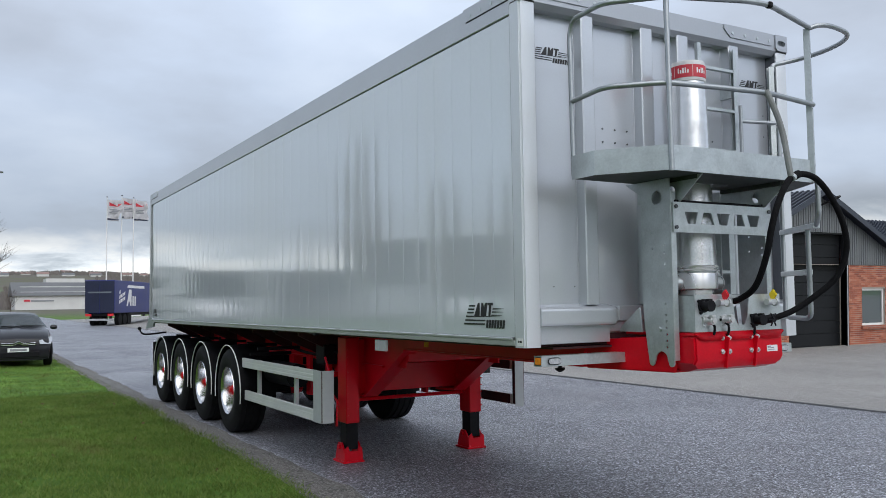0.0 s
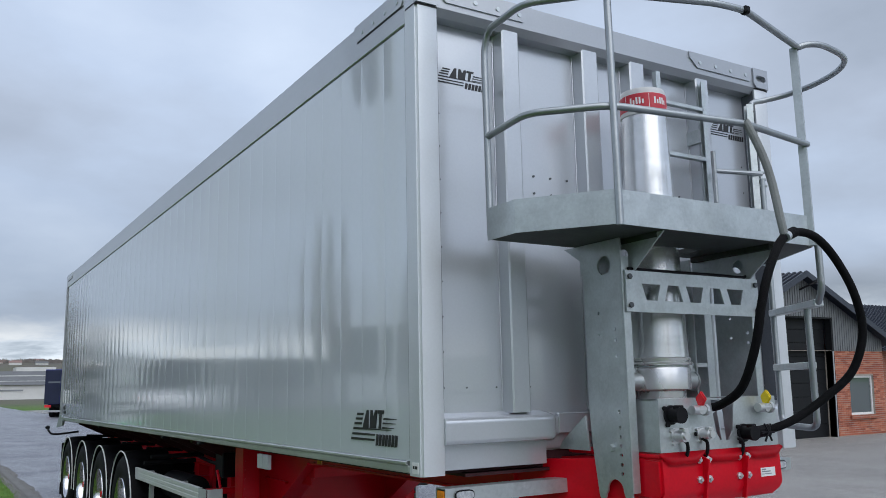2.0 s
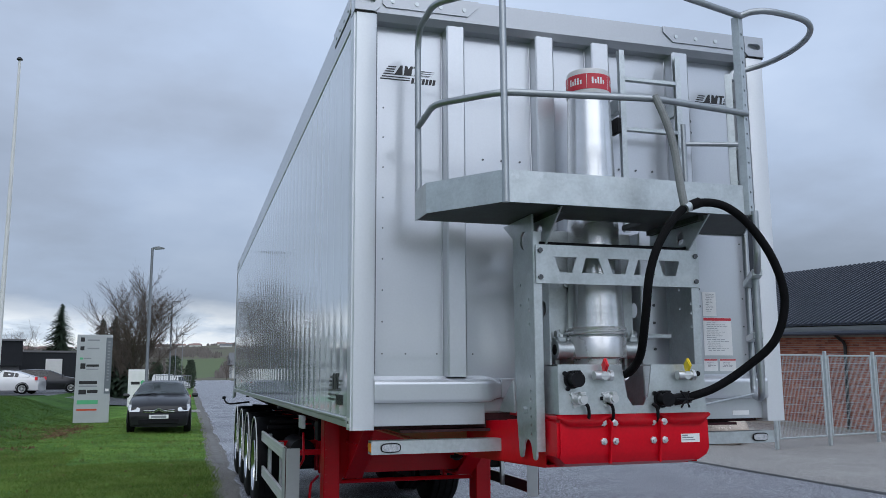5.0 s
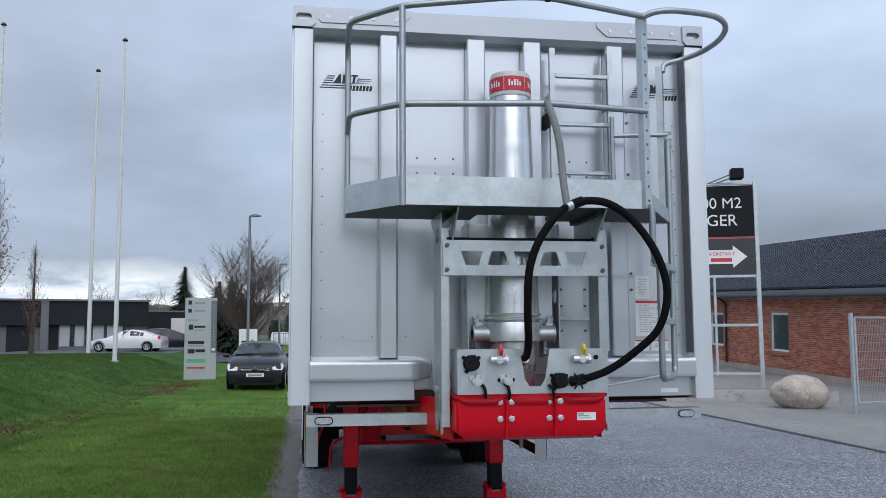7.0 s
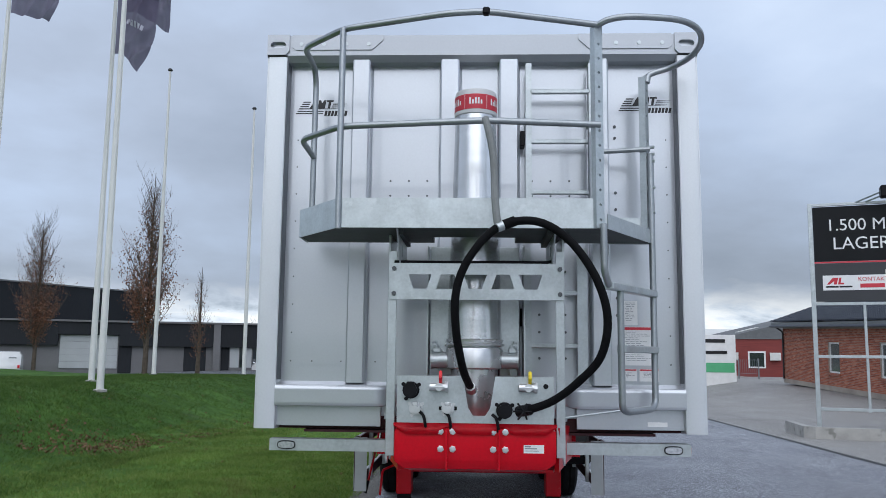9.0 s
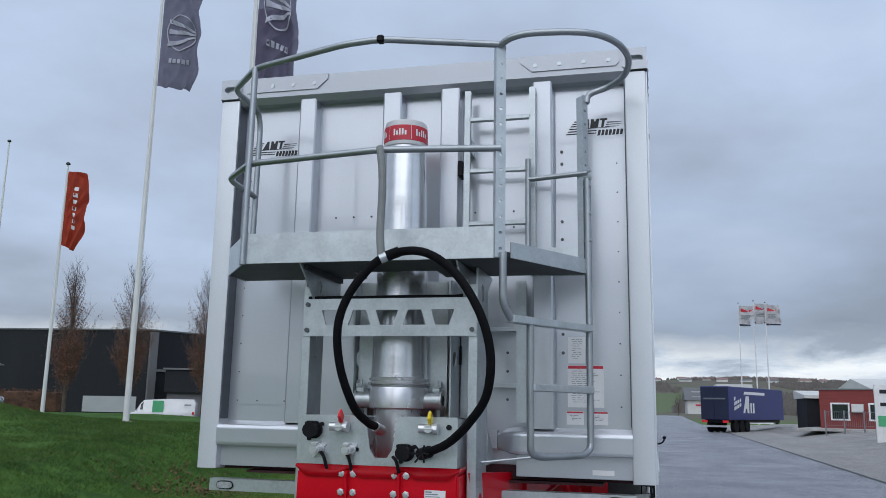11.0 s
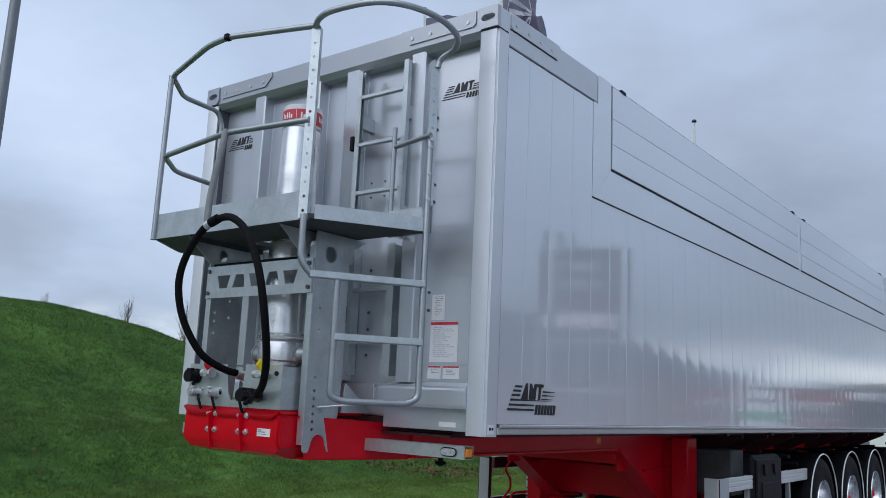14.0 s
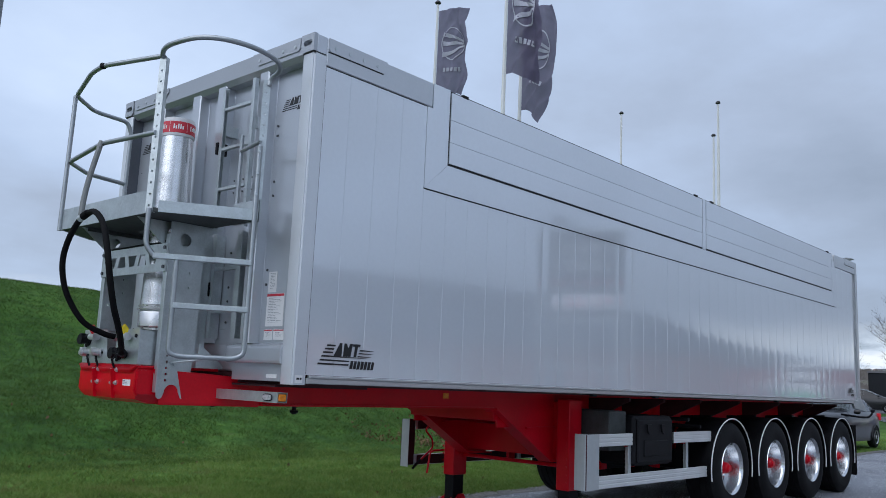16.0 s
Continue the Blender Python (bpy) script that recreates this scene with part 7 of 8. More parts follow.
car("hatchback", Matrix.Translation((-2.84, 23.2, 0.03)), M_CARDARK, "black hatchback parked half on the grass verge")
car("coupe", Matrix.Translation((-12.7, 51.2, ground_z(-12.7, 51.2) + 0.03)) @ pose(0, 0, 0, 0, 0, -98), M_CARWHITE, "white coupe parked before the dark hall", 4.6, 1.85, 1.40, coupe=True, group="parked cars")
car("dark_saloon", Matrix.Translation((-10.9, 54.8, ground_z(-10.9, 54.8) + 0.03)) @ pose(0, 0, 0, 0, 0, 100), M_CARDARK, "dark car parked behind the white coupe", 4.6, 1.8, 1.48, group="parked cars")
car("dark_saloon", Matrix.Translation((-36.9, 36.5, ground_z(-36.9, 36.5))) @ pose(0, 0, 0, 0, 0, 70), M_CARGREY, "silver-grey car parked beyond the hedge", 4.5, 1.8, 1.45, group="parked cars")
vn = car("delivery_van", Matrix.Translation((-34.84, 53.18, 0.0)) @ pose(0, 0, 0, 0, 0, -68), M_CARWHITE, "white delivery van with a green panel", 5.0, 1.95, 1.95, van=True)
part("green_panel", boxes(((0.978, -0.55, 0.95), (0.985, 0.25, 1.80))), M_GREENPRINT, vn)
part("rear_text", boxes(((0.978, 1.75, 1.45), (0.985, 2.25, 1.55))), M_INKGREY, vn)

# ---- signs on the left ----
pylon = thing("pylon_sign", "tall pale grey company sign with a dark strip, on the grass", "sign", Matrix.Translation((-5.86, 27.70, 0.05)) @ pose(0, 0, 0, 0, 0, 4))
part("panel", boxes(((0., 0.0, 0.0), (1.15, 0.16, 3.05)), bevel=0.01), M_SIGNPALE, pylon)
part("dark_strip", boxes(((0.948, -0.012, 1.0), (1.154, 0.0, 2.95))), M_SIGNMID, pylon)
tagged(part("strip_text", boxes(*[((1.013, -0.016, 1.45 + 0.11 * k), (1.085, -0.012, 1.50 + 0.11 * k)) for k in range(13)]), M_INKGREY, pylon), kind="stuff")
part("number_bar", boxes(((0.988, -0.016, 1.08), (1.102, -0.012, 1.17))), M_PAPER, pylon)
for cell in (((0.113, -0.006, 2.80), (0.243, 0.0, 2.95)), ((0.113, -0.006, 2.50), (0.243, 0.0, 2.64)), ((0.146, -0.006, 1.86), (0.308, 0.0, 2.05)), ((0.34, -0.006, 1.93), (0.745, 0.0, 2.01)), ((0.13, -0.006, 1.33), (0.713, 0.0, 1.44)), ((0.13, -0.006, 0.98), (0.373, 0.0, 1.14)), ((0.405, -0.006, 1.02), (0.745, 0.0, 1.13))):
    part("company_mark", boxes(cell), M_INK, pylon)
for cell in (((0.34, -0.006, 2.83), (0.729, 0.0, 2.88)), ((0.34, -0.006, 2.54), (0.729, 0.0, 2.59)), ((0.34, -0.006, 1.83), (0.729, 0.0, 1.86)), ((0.13, -0.006, 1.24), (0.713, 0.0, 1.28)), ((0.243, -0.006, 2.2), (0.486, 0.0, 2.24))):
    part("text_bar", boxes(cell), M_INKGREY, pylon)
for cell in (((0.097, -0.006, 0.64), (0.769, 0.0, 0.78)), ((0.113, -0.006, 2.18), (0.219, 0.0, 2.25))):
    part("teal_bar", boxes(cell), M_GREENPRINT, pylon)
part("orange_text", boxes(((0.097, -0.006, 0.42), (0.745, 0.0, 0.48))), M_FLAGRED, pylon)
small = thing("small_sign", "small white sign with a dark word and a green mark", "sign", Matrix.Translation((-5.0, 41.0, 0.15)))
part("panel", boxes(((0, 0, 0.0), (0.95, 0.08, 1.85)), bevel=0.01), M_WHITE, small)
part("word_bar", boxes(((0.14, -0.01, 1.10), (0.55, 0.0, 1.24))), M_INK, small)
part("mark", lathe(bmesh.new(), [(0.11, 0), (0.11, 0.01), (0.001, 0.012)], Matrix.Translation((0.70, 0.0, 1.2)) @ pose(0, 0, 0, 90, 0, 0), 12), M_GREENPRINT, small)
strip("side_drive", M_APRON, (lambda y: -60.0, lambda y: -1.5), [36.5, 39.5], 0.02, "pale strip of side drive", "drive")
lot = bmesh.new()
grid(lot, 20, 14, lambda u, v: (-30 + 27.5 * u, 47 + 26 * v, height(-30 + 27.5 * u, 47 + 26 * v) + 0.03))
tagged(part("car_park", lot, M_LOT), "asphalt car park before the halls", "car park", kind="structure")

# ---- right: brick building ----
# the level house stands at a slight tilt to the falling road
brick = thing("brick_building", "long red brick building with a dark metal roof", "building", Matrix.Translation((0, 13.4, 0)) @ pose(0, 0, 0, 2.06, 0, 0) @ Matrix.Translation((0, -13.4, 0)))
X0, X1, XR, Y0, Y1 = 15.65, 24.2, 19.92, 13.4, 39.5
EAVE, RIDGE = 2.98, 5.02
def wall_with_holes(axis, w0, w1, u0, u1, z1, holes):
    return plate(bmesh.new(), [(u0, -0.2), (u1, -0.2), (u1, z1), (u0, z1)], [[(a, c), (b, c), (b, d), (a, d)] for a, b, c, d in holes], axis, w0, w1)
west = [(23.05, 24.25, 0.64, 2.03), (27.88, 29.0, 0.63, 1.98), (32.72, 33.9, 0.60, 1.95)]
west_wall = part("west_wall", wall_with_holes("x", X0, X0 + 0.3, Y0, Y1, EAVE, west), M_MORTAR, brick)
south = [(18.62, 21.45, -0.19, 2.69), (22.3, 23.6, 0.65, 1.9)]
south_wall = part("south_wall", wall_with_holes("y", Y0 - 0.002, Y0 + 0.3, X0 + 0.002, X1, 2.70, south), M_MORTAR, brick)
part("north_wall", boxes(((X0 + 0.3, Y1 - 0.3, -0.2), (X1 - 0.3, Y1, EAVE))), M_BRICK, brick)
part("east_wall", boxes(((X1 - 0.3, Y0 + 0.3, -0.2), (X1, Y1, EAVE))), M_BRICK, brick)
def window_unit(axis, w, a, b, c, d, flip=1):
    fr = bmesh.new()
    t = 0.07
    plate(fr, [(a, c), (b, c), (b, d), (a, d)], [[(a + t, c + t), (b - t, c + t), (b - t, d - t), (a + t, d - t)]], axis, w, w + 0.06)
    o = part("window_frame", fr, M_WHITE, brick, "white window frame")
    g = bmesh.new()
    prism(g, [(a + t, c + t), (b - t, c + t), (b - t, d - t), (a + t, d - t)], axis, w + 0.03, w + 0.045)
    part("pane", g, M_GLASSGREY, o)
    s_ = bmesh.new()
    prism(s_, [(a - 0.08, c - 0.12), (b + 0.08, c - 0.12), (b + 0.08, c - 0.005), (a - 0.08, c - 0.005)], axis, w - 0.14, w + 0.02)
    part("sill", s_, M_BRICK, o, "brick window sill")
for a, b, c, d in west:
    window_unit("x", X0 + 0.06, a, b, c, d)
window_unit("y", Y0 + 0.06, *south[1])
# grey gable with upright ribs above the brick
bm = bmesh.new()
x = X0
while x < X1 - 0.01:
    xb = min(x + 0.12, X1)
    top_at = lambda q: EAVE + 0.05 + (RIDGE - EAVE - 0.05) * (1 - abs(q - XR) / (XR - X0 + 0.01))
    lows = 3.75 if 18.62 - 0.13 < x < 21.45 else 2.70
    za, zb = top_at(x), top_at(xb)
    if min(za, zb) > lows:
        prism(bm, [(x, lows), (xb - 0.03, lows), (xb - 0.03, zb), (x, za)], "y", Y0 - 0.04, Y0 + 0.1)
        prism(bm, [(xb - 0.03, lows), (xb, lows), (xb, zb), (xb - 0.03, zb)], "y", Y0 - 0.015, Y0 + 0.1)
    x += 0.12
part("gable_cladding", bm, M_GREYSHEET, brick, "grey ribbed gable cladding")
dr = part("sectional_door", boxes(((18.62, Y0 + 0.27, 0.0), (21.45, Y0 + 0.31, 3.75))), M_DOOR, brick, "black sectional garage door")
for k in range(9):
    part("door_section", boxes(((18.62, Y0 + 0.24, 0.42 * k), (21.45, Y0 + 0.27, 0.41 + 0.42 * k)), bevel=0.008), M_DOOR, dr)
part("door_jamb", boxes(((18.52, Y0 - 0.03, 0.0), (18.62, Y0 + 0.2, 3.78)), ((21.45, Y0 - 0.03, 0.0), (21.55, Y0 + 0.2, 3.78)), ((18.52, Y0 - 0.03, 3.70), (21.55, Y0 + 0.2, 3.78))), M_DOOR, brick)
part("corner_trim", boxes(((21.452, Y0 - 0.045, 0.0), (21.50, Y0 - 0.031, 2.68)), bevel=0.002), M_SIGNPALE, brick, "pale steel corner trim")
# lamp arm over the gable door
arm = part("lamp_arm", tube(bmesh.new(), [(19.98, Y0 - 0.03, 4.58), (19.98, Y0 - 0.42, 4.72)], 0.035, 8), M_INK, brick, "dark arm with a flat open-looped lamp")
bm = plate(bmesh.new(), [(0.11 * math.cos(a), 0.24 * math.sin(a)) for a in [2 * math.pi * k / 20 for k in range(20)]], [ring(0.0, -0.10, 0.055, 12), ring(0.0, 0.10, 0.055, 12)], "z", -0.02, 0.02)
part("lamp_head", bm, M_INK, arm, where=Matrix.Translation((19.98, Y0 - 0.62, 4.79)) @ pose(0, 0, 0, -20, 0, 0))
wd = part("white_door", boxes(((16.45, Y0 - 0.06, 0.0), (17.15, Y0 - 0.01, 2.05)), bevel=0.01), M_WHITE, brick, "white door with a glass pane")
part("pane", boxes(((16.58, Y0 - 0.065, 0.85), (17.02, Y0 - 0.06, 1.9))), M_GLASSGREY, wd)
words("door_letter", "A", 0.5, M_INK, Matrix.Translation((17.95, Y0 - 0.016, 1.62)) @ pose(0, 0, 0, 90, 0, 0), brick, "black letter on the brick")
part("wall_lamp", boxes(((17.88, Y0 - 0.12, 2.05), (18.05, Y0, 2.12)), bevel=0.01), M_INK, brick)
# roof, with standing ribs; hipped at the back
HIP = 4.7
def roof_plane(xa, xb, ya, yb, za, zb, name):
    bm = bmesh.new()
    grid(bm, 2, 2, lambda u, v: (xa + (xb - xa) * u, ya + (yb - ya) * v - (HIP * u if v > 0.5 else 0), za + (zb - za) * u))
    bmesh.ops.solidify(bm, geom=list(bm.faces), thickness=0.08)
    o = part(name, bm, M_ROOF, brick, "dark ribbed metal roof")
    rb = bmesh.new()
    n = int((yb - ya) / 0.21)
    for i in range(n + 1):
        y = ya + (yb - ya) * i / n
        end = 1.0 if y < yb - HIP else max(0.02, (yb - y) / HIP)
        p, q = Vector((xa, y, za + 0.05)), Vector((xa + (xb - xa) * end, y, za + (zb - za) * end + 0.05))
        tube(rb, [p, q], 0.035, 4)
    tagged(part("roof_ribs", rb, M_ROOF, o), kind="stuff")
roof_plane(X0 - 0.45, XR, Y0 - 0.35, Y1 + 0.5, EAVE - 0.10, RIDGE + 0.06, "west_roof")
roof_plane(X1 + 0.45, XR, Y0 - 0.35, Y1 + 0.5, EAVE - 0.10, RIDGE + 0.06, "east_roof")
bm = bmesh.new()
bm.faces.new([bm.verts.new(v) for v in ((X0 - 0.45, Y1 + 0.5, EAVE - 0.10), (X1 + 0.45, Y1 + 0.5, EAVE - 0.10), (XR, Y1 + 0.5 - HIP, RIDGE + 0.06))])
bmesh.ops.solidify(bm, geom=list(bm.faces), thickness=0.08)
part("hip_roof", bm, M_ROOF, brick)
part("verge_board", prism(prism(bmesh.new(), [(X0 - 0.45, EAVE - 0.22), (XR, RIDGE - 0.06), (XR, RIDGE + 0.10), (X0 - 0.45, EAVE - 0.06)], "y", Y0 - 0.38, Y0 - 0.33), [(X1 + 0.45, EAVE - 0.22), (XR, RIDGE - 0.06), (XR, RIDGE + 0.10), (X1 + 0.45, EAVE - 0.06)], "y", Y0 - 0.38, Y0 - 0.33), M_ROOF, brick)
part("gutter", tube(bmesh.new(), [(X0 - 0.50, Y0 - 0.3, EAVE - 0.32), (X0 - 0.50, Y1 + 0.4, EAVE - 0.32)], 0.065, 8), M_ROOF, brick)
part("fascia", boxes(((X0 - 0.45, Y0 - 0.32, EAVE - 0.38), (X0 - 0.42, Y1 + 0.45, EAVE - 0.13))), M_GREYSHEET, brick, "grey eaves fascia")
for y in (15.4, 27.5, Y1 - 0.2):
    part("downpipe", tube(bmesh.new(), rounded([(X0 - 0.45, y, EAVE - 0.34), (X0 - 0.08, y, EAVE - 0.60), (X0 - 0.08, y, 0.0)], 0.1), 0.045, 8), M_INK, brick, "dark downpipe")
part("soffit", boxes(((X0 - 0.4, Y0 - 0.3, EAVE - 0.38), (X0, Y1 + 0.3, EAVE - 0.34))), M_GREYSHEET, brick)
wing = thing("tiled_wing", "lower wing with a dark ribbed roof behind the gable", "building")
part("wall", boxes(((24.25, 17.0, -0.2), (46, 27, 3.0))), M_BRICK, wing)
bm = bmesh.new()
grid(bm, 2, 2, lambda u, v: (24.2 + 22 * u, 16.4 + 5.6 * v, 2.9 + 2.6 * v))
bmesh.ops.solidify(bm, geom=list(bm.faces), thickness=0.1)
rf = part("roof", bm, M_ROOF, wing)
rb = bmesh.new()
for i in range(70):
    xx = 24.25 + 22 * i / 70
    tube(rb, [(xx, 16.4, 2.96), (xx, 22.0, 5.56)], 0.035, 4)
tagged(part("roof_ribs", rb, M_ROOF, rf), kind="stuff")
bm = bmesh.new()
grid(bm, 2, 2, lambda u, v: (24.2 + 22 * u, 27.6 - 5.6 * v, 2.9 + 2.6 * v))
bmesh.ops.solidify(bm, geom=list(bm.faces), thickness=0.1)
part("back_roof", bm, M_ROOF, wing)

# fence with wire panels, before the brick wall
fence = thing("mesh_fence", "galvanised steel fence of wire mesh panels", "fence")
fa, fb = Vector((10.15, 11.5, 0)), Vector((15.45, 12.8, 0))
n = 3
fd = (fb - fa).normalized()
for i in range(n + 1):
    p = fa.lerp(fb, i / n)
    part("fence_post", boxes(((-0.035, -0.035, 0), (0.035, 0.035, 2.12)), bevel=0.006), M_GALV, fence, where=Matrix.Translation(p) @ Matrix.Rotation(math.atan2(fd.y, fd.x), 4, "Z"))
for i in range(n):
    p, q = fa.lerp(fb, (i + 0.06) / n), fa.lerp(fb, (i + 0.94) / n)
    bm = bmesh.new()
    for z in (0.22, 2.02):
        tube(bm, [p + Vector((0, 0, z)), q + Vector((0, 0, z))], 0.022, 6)
    for e in (p, q):
        tube(bm, [e + Vector((0, 0, 0.22)), e + Vector((0, 0, 2.02))], 0.022, 6)
    pn = part("fence_panel", bm, M_GALV, fence)
    bm = bmesh.new()
    for k in range(1, 34):
        e = p.lerp(q, k / 34)
        tube(bm, [e + Vector((0, 0, 0.22)), e + Vector((0, 0, 2.02))], 0.0042, 3, cap=False)
    for k in range(1, 10):
        z = 0.22 + 1.8 * k / 10
        tube(bm, [p + Vector((0, 0, z)), q + Vector((0, 0, z))], 0.0042, 3, cap=False)
    part("wire_mesh", bm, M_GALV, pn)

# hoarding on two posts
board = thing("rental_sign", "black and grey letting sign on galvanised posts with a floodlight", "sign")
HM, HL = facade((8.10, 15.90), (10.18, 15.20))
for u in (0.0, HL):
    part("post", boxes(((u - 0.05, -0.05, 0.0), (u + 0.05, 0.05, 5.62)), bevel=0.006), M_GALV, board, where=HM)
part("middle_post", boxes(((HL * 0.49, -0.02, 0.6), (HL * 0.49 + 0.06, 0.04, 3.2)), bevel=0.005), M_GALV, board, where=HM)
for z in (5.58, 3.16, 1.90, 0.66):
    part("rail", boxes(((0.05, -0.03, z - 0.035), (HL - 0.05, 0.03, z + 0.035)), bevel=0.005), M_GALV, board, where=HM)
up_ = part("upper_panel", boxes(((0.055, -0.045, 4.18), (HL - 0.055, -0.02, 5.52)), bevel=0.004), M_SIGNBLACK, board, "black panel with white capitals", where=HM)
lo_ = part("lower_panel", boxes(((0.055, -0.045, 3.21), (HL - 0.055, -0.02, 4.135)), bevel=0.004), M_SIGNGREY, board, where=HM)
part("red_line", boxes(((0.055, -0.045, 4.14), (HL - 0.055, -0.02, 4.175))), M_REDPRINT, board, where=HM)
flat_ = pose(0, 0, 0, 90, 0, 0)
words("word", "1.500 M2", 0.40, M_PAPER, Matrix.Translation((HL / 2, -0.048, 5.05)) @ flat_, up_)
words("word", "LAGER", 0.42, M_PAPER, Matrix.Translation((HL / 2, -0.048, 4.60)) @ flat_, up_)
bm = bmesh.new()
prism(bm, [(0.22, 3.48), (1.58, 3.48), (1.58, 3.38), (1.93, 3.66), (1.58, 3.96), (1.58, 3.84), (0.22, 3.84)], "y", -0.050, -0.045)
ar = part("white_arrow", bm, M_PAPER, lo_, "white arrow panel")
words("word", "KONTAKT", 0.135, M_REDPRINT, Matrix.Translation((1.31, -0.053, 3.735)) @ flat_, ar)
part("phone_bar", boxes(((1.03, -0.054, 3.535), (1.55, -0.05, 3.63))), M_REDPRINT, ar)
bm = bmesh.new()
prism(bm, [(0.30, 3.62), (0.44, 3.78), (0.56, 3.78), (0.52, 3.62), (0.46, 3.62), (0.47, 3.70), (0.36, 3.62)], "y", -0.054, -0.05)
prism(bm, [(0.55, 3.62), (0.68, 3.62), (0.68, 3.66), (0.61, 3.66), (0.63, 3.78), (0.58, 3.78)], "y", -0.054, -0.05)
part("red_mark", bm, M_REDPRINT, ar)
part("brand_bar", boxes(((0.28, -0.054, 3.545), (0.56, -0.05, 3.585)), ((0.58, -0.054, 3.545), (0.86, -0.05, 3.585))), M_INK, ar)
part("floodlight", boxes(((HL * 0.68, -0.75, 5.58), (HL * 0.68 + 0.32, -0.45, 5.86)), bevel=0.03), M_BLACK, board, "black floodlight on arms", where=HM)
part("floodlight_arm", tube(tube(bmesh.new(), [(HL * 0.46, 0, 5.60), (HL * 0.74, -0.5, 5.78)], 0.022, 8), [(HL * 0.56, 0, 5.60), (HL * 0.76, -0.5, 5.70)], 0.022, 8), M_GALV, board, where=HM)
kerb = thing("concrete_plinth", "low pale concrete plinth round the sign's bed", "plinth")
bm = bmesh.new()
prism(bm, [(7.62, 15.62), (7.80, 15.38), (11.6, 14.20), (11.6, 14.40), (7.90, 15.56), (7.80, 15.70), (8.05, 17.5), (7.86, 17.5)], "z", 0.0, 0.27)
part("edging", bm, M_CONC, kerb)
bm = bmesh.new()
prism(bm, [(7.82, 15.70), (7.92, 15.58), (11.6, 14.42), (11.6, 17.4), (8.07, 17.4)], "z", 0.0, 0.20)
part("bed", bm, M_APRON, kerb)
rock = bmesh.new()
bmesh.ops.create_icosphere(rock, subdivisions=4, radius=1.0)
for v in rock.verts:
    d = 1 + 0.12 * noise.noise(v.co * 1.3) + 0.05 * noise.noise(v.co * 3.1) + 0.015 * noise.noise(v.co * 9)
    v.co = Vector((v.co.x * 0.66 * d, v.co.y * 0.52 * d, max(-0.36, v.co.z * 0.40 * d)))
tagged(part("boulder", rock, M_STONE, None, smooth=True, where=Matrix.Translation((9.90, 13.1, 0.34))), "large rounded pinkish granite boulder on the forecourt", "boulder")

# ---- far right and ahead ----
hut = thing("red_hut", "low red boarded hut with white windows", "building")
UM, UL = facade((13.4, 64.8), (25.5, 61.0))
part("wall", boxes(((0, 0, 0.2), (UL, 6, 3.55))), M_REDWOOD, hut, where=UM)
part("roof_edge", boxes(((-0.06, -0.08, 3.55), (UL + 0.1, 6.2, 3.64))), M_GREYSHEET, hut, where=UM)
for u in (0.75, 3.3, 8.0):
    w_ = part("window", boxes(((u, -0.06, 1.3), (u + 1.3, 0.0, 2.6)), bevel=0.01), M_WHITE, hut, where=UM)
    part("pane", boxes(((u + 0.12, -0.07, 1.42), (u + 1.18, -0.06, 2.48))), M_GLASS, w_)
bm = prism(bmesh.new(), [(19.3, 3.66), (32.0, 6.75), (44.7, 3.66)], "y", 63.4, 76.0)
part("pitched_roof", bm, M_ROOFGREY, hut, "grey low-pitched roof with pale rooflights")
bm = bmesh.new()
for x in (21.5, 25.5):
    z = 3.66 + (x - 19.3) * 0.2433
    prism(bm, [(x, z + 0.02), (x + 1.6, z + 0.41), (x + 1.6, z + 0.46), (x, z + 0.07)], "y", 66.0, 67.2)
part("rooflights", bm, M_WALLWHITE, hut)
for u in (2.2, 6.5, 9.6):
    part("air_unit", boxes(((u, -0.4, 1.9), (u + 0.8, 0.0, 2.5)), bevel=0.02), M_WALLWHITE, hut, "white outdoor air unit", where=UM)
shed = thing("grey_shed", "dark open-fronted shed with a pale roof edge", "building")
part("wall", boxes(((13.5, 71, 0.3), (15.2, 76, 3.0))), M_CLAD, shed)
part("roof", prism(bmesh.new(), [(70.7, 3.0), (76.2, 3.0), (76.2, 3.75), (70.7, 3.25)], "x", 13.3, 15.4), M_WALLWHITE, shed)
rh = thing("pale_hall", "far hall with a pale metal roof", "building")
part("wall", boxes(((27, 105, 0), (60, 130, 4.6))), M_WALLWHITE, rh)
part("roof", prism(bmesh.new(), [(104.5, 4.6), (130.5, 4.6), (117, 6.4)], "x", 26.5, 60.5), M_WALLWHITE, rh)
sg = thing("board_sign", "white forecourt sign with dark words and a green field", "sign", Matrix.Translation((12.55, 44.5, 0.3)))
part("panel", boxes(((0, 0, 0.0), (2.2, 0.15, 3.0)), bevel=0.01), M_WHITE, sg)
part("word_bar", boxes(((0.25, -0.02, 2.55), (1.6, 0.0, 2.75)), ((0.25, -0.02, 1.9), (1.7, 0.0, 2.08))), M_INK, sg)
part("green_field", boxes(((0.1, -0.02, 0.85), (2.1, 0.0, 1.4))), M_GREENPRINT, sg)
wh = thing("white_hall", "long white hall with a grey roof far down the road", "building")
part("wall", boxes(((14, 340, -2), (44, 370, 6.2))), M_WALLWHITE, wh)
part("roof", prism(bmesh.new(), [(339, 6.2), (371, 6.2), (355, 11.5)], "x", 13, 45), M_ROOFGREY, wh)
part("roof_light", boxes(((16, 343, 7.4), (42, 344, 7.7)), ((16, 349, 9.5), (42, 350, 9.8))), M_WALLWHITE, wh)
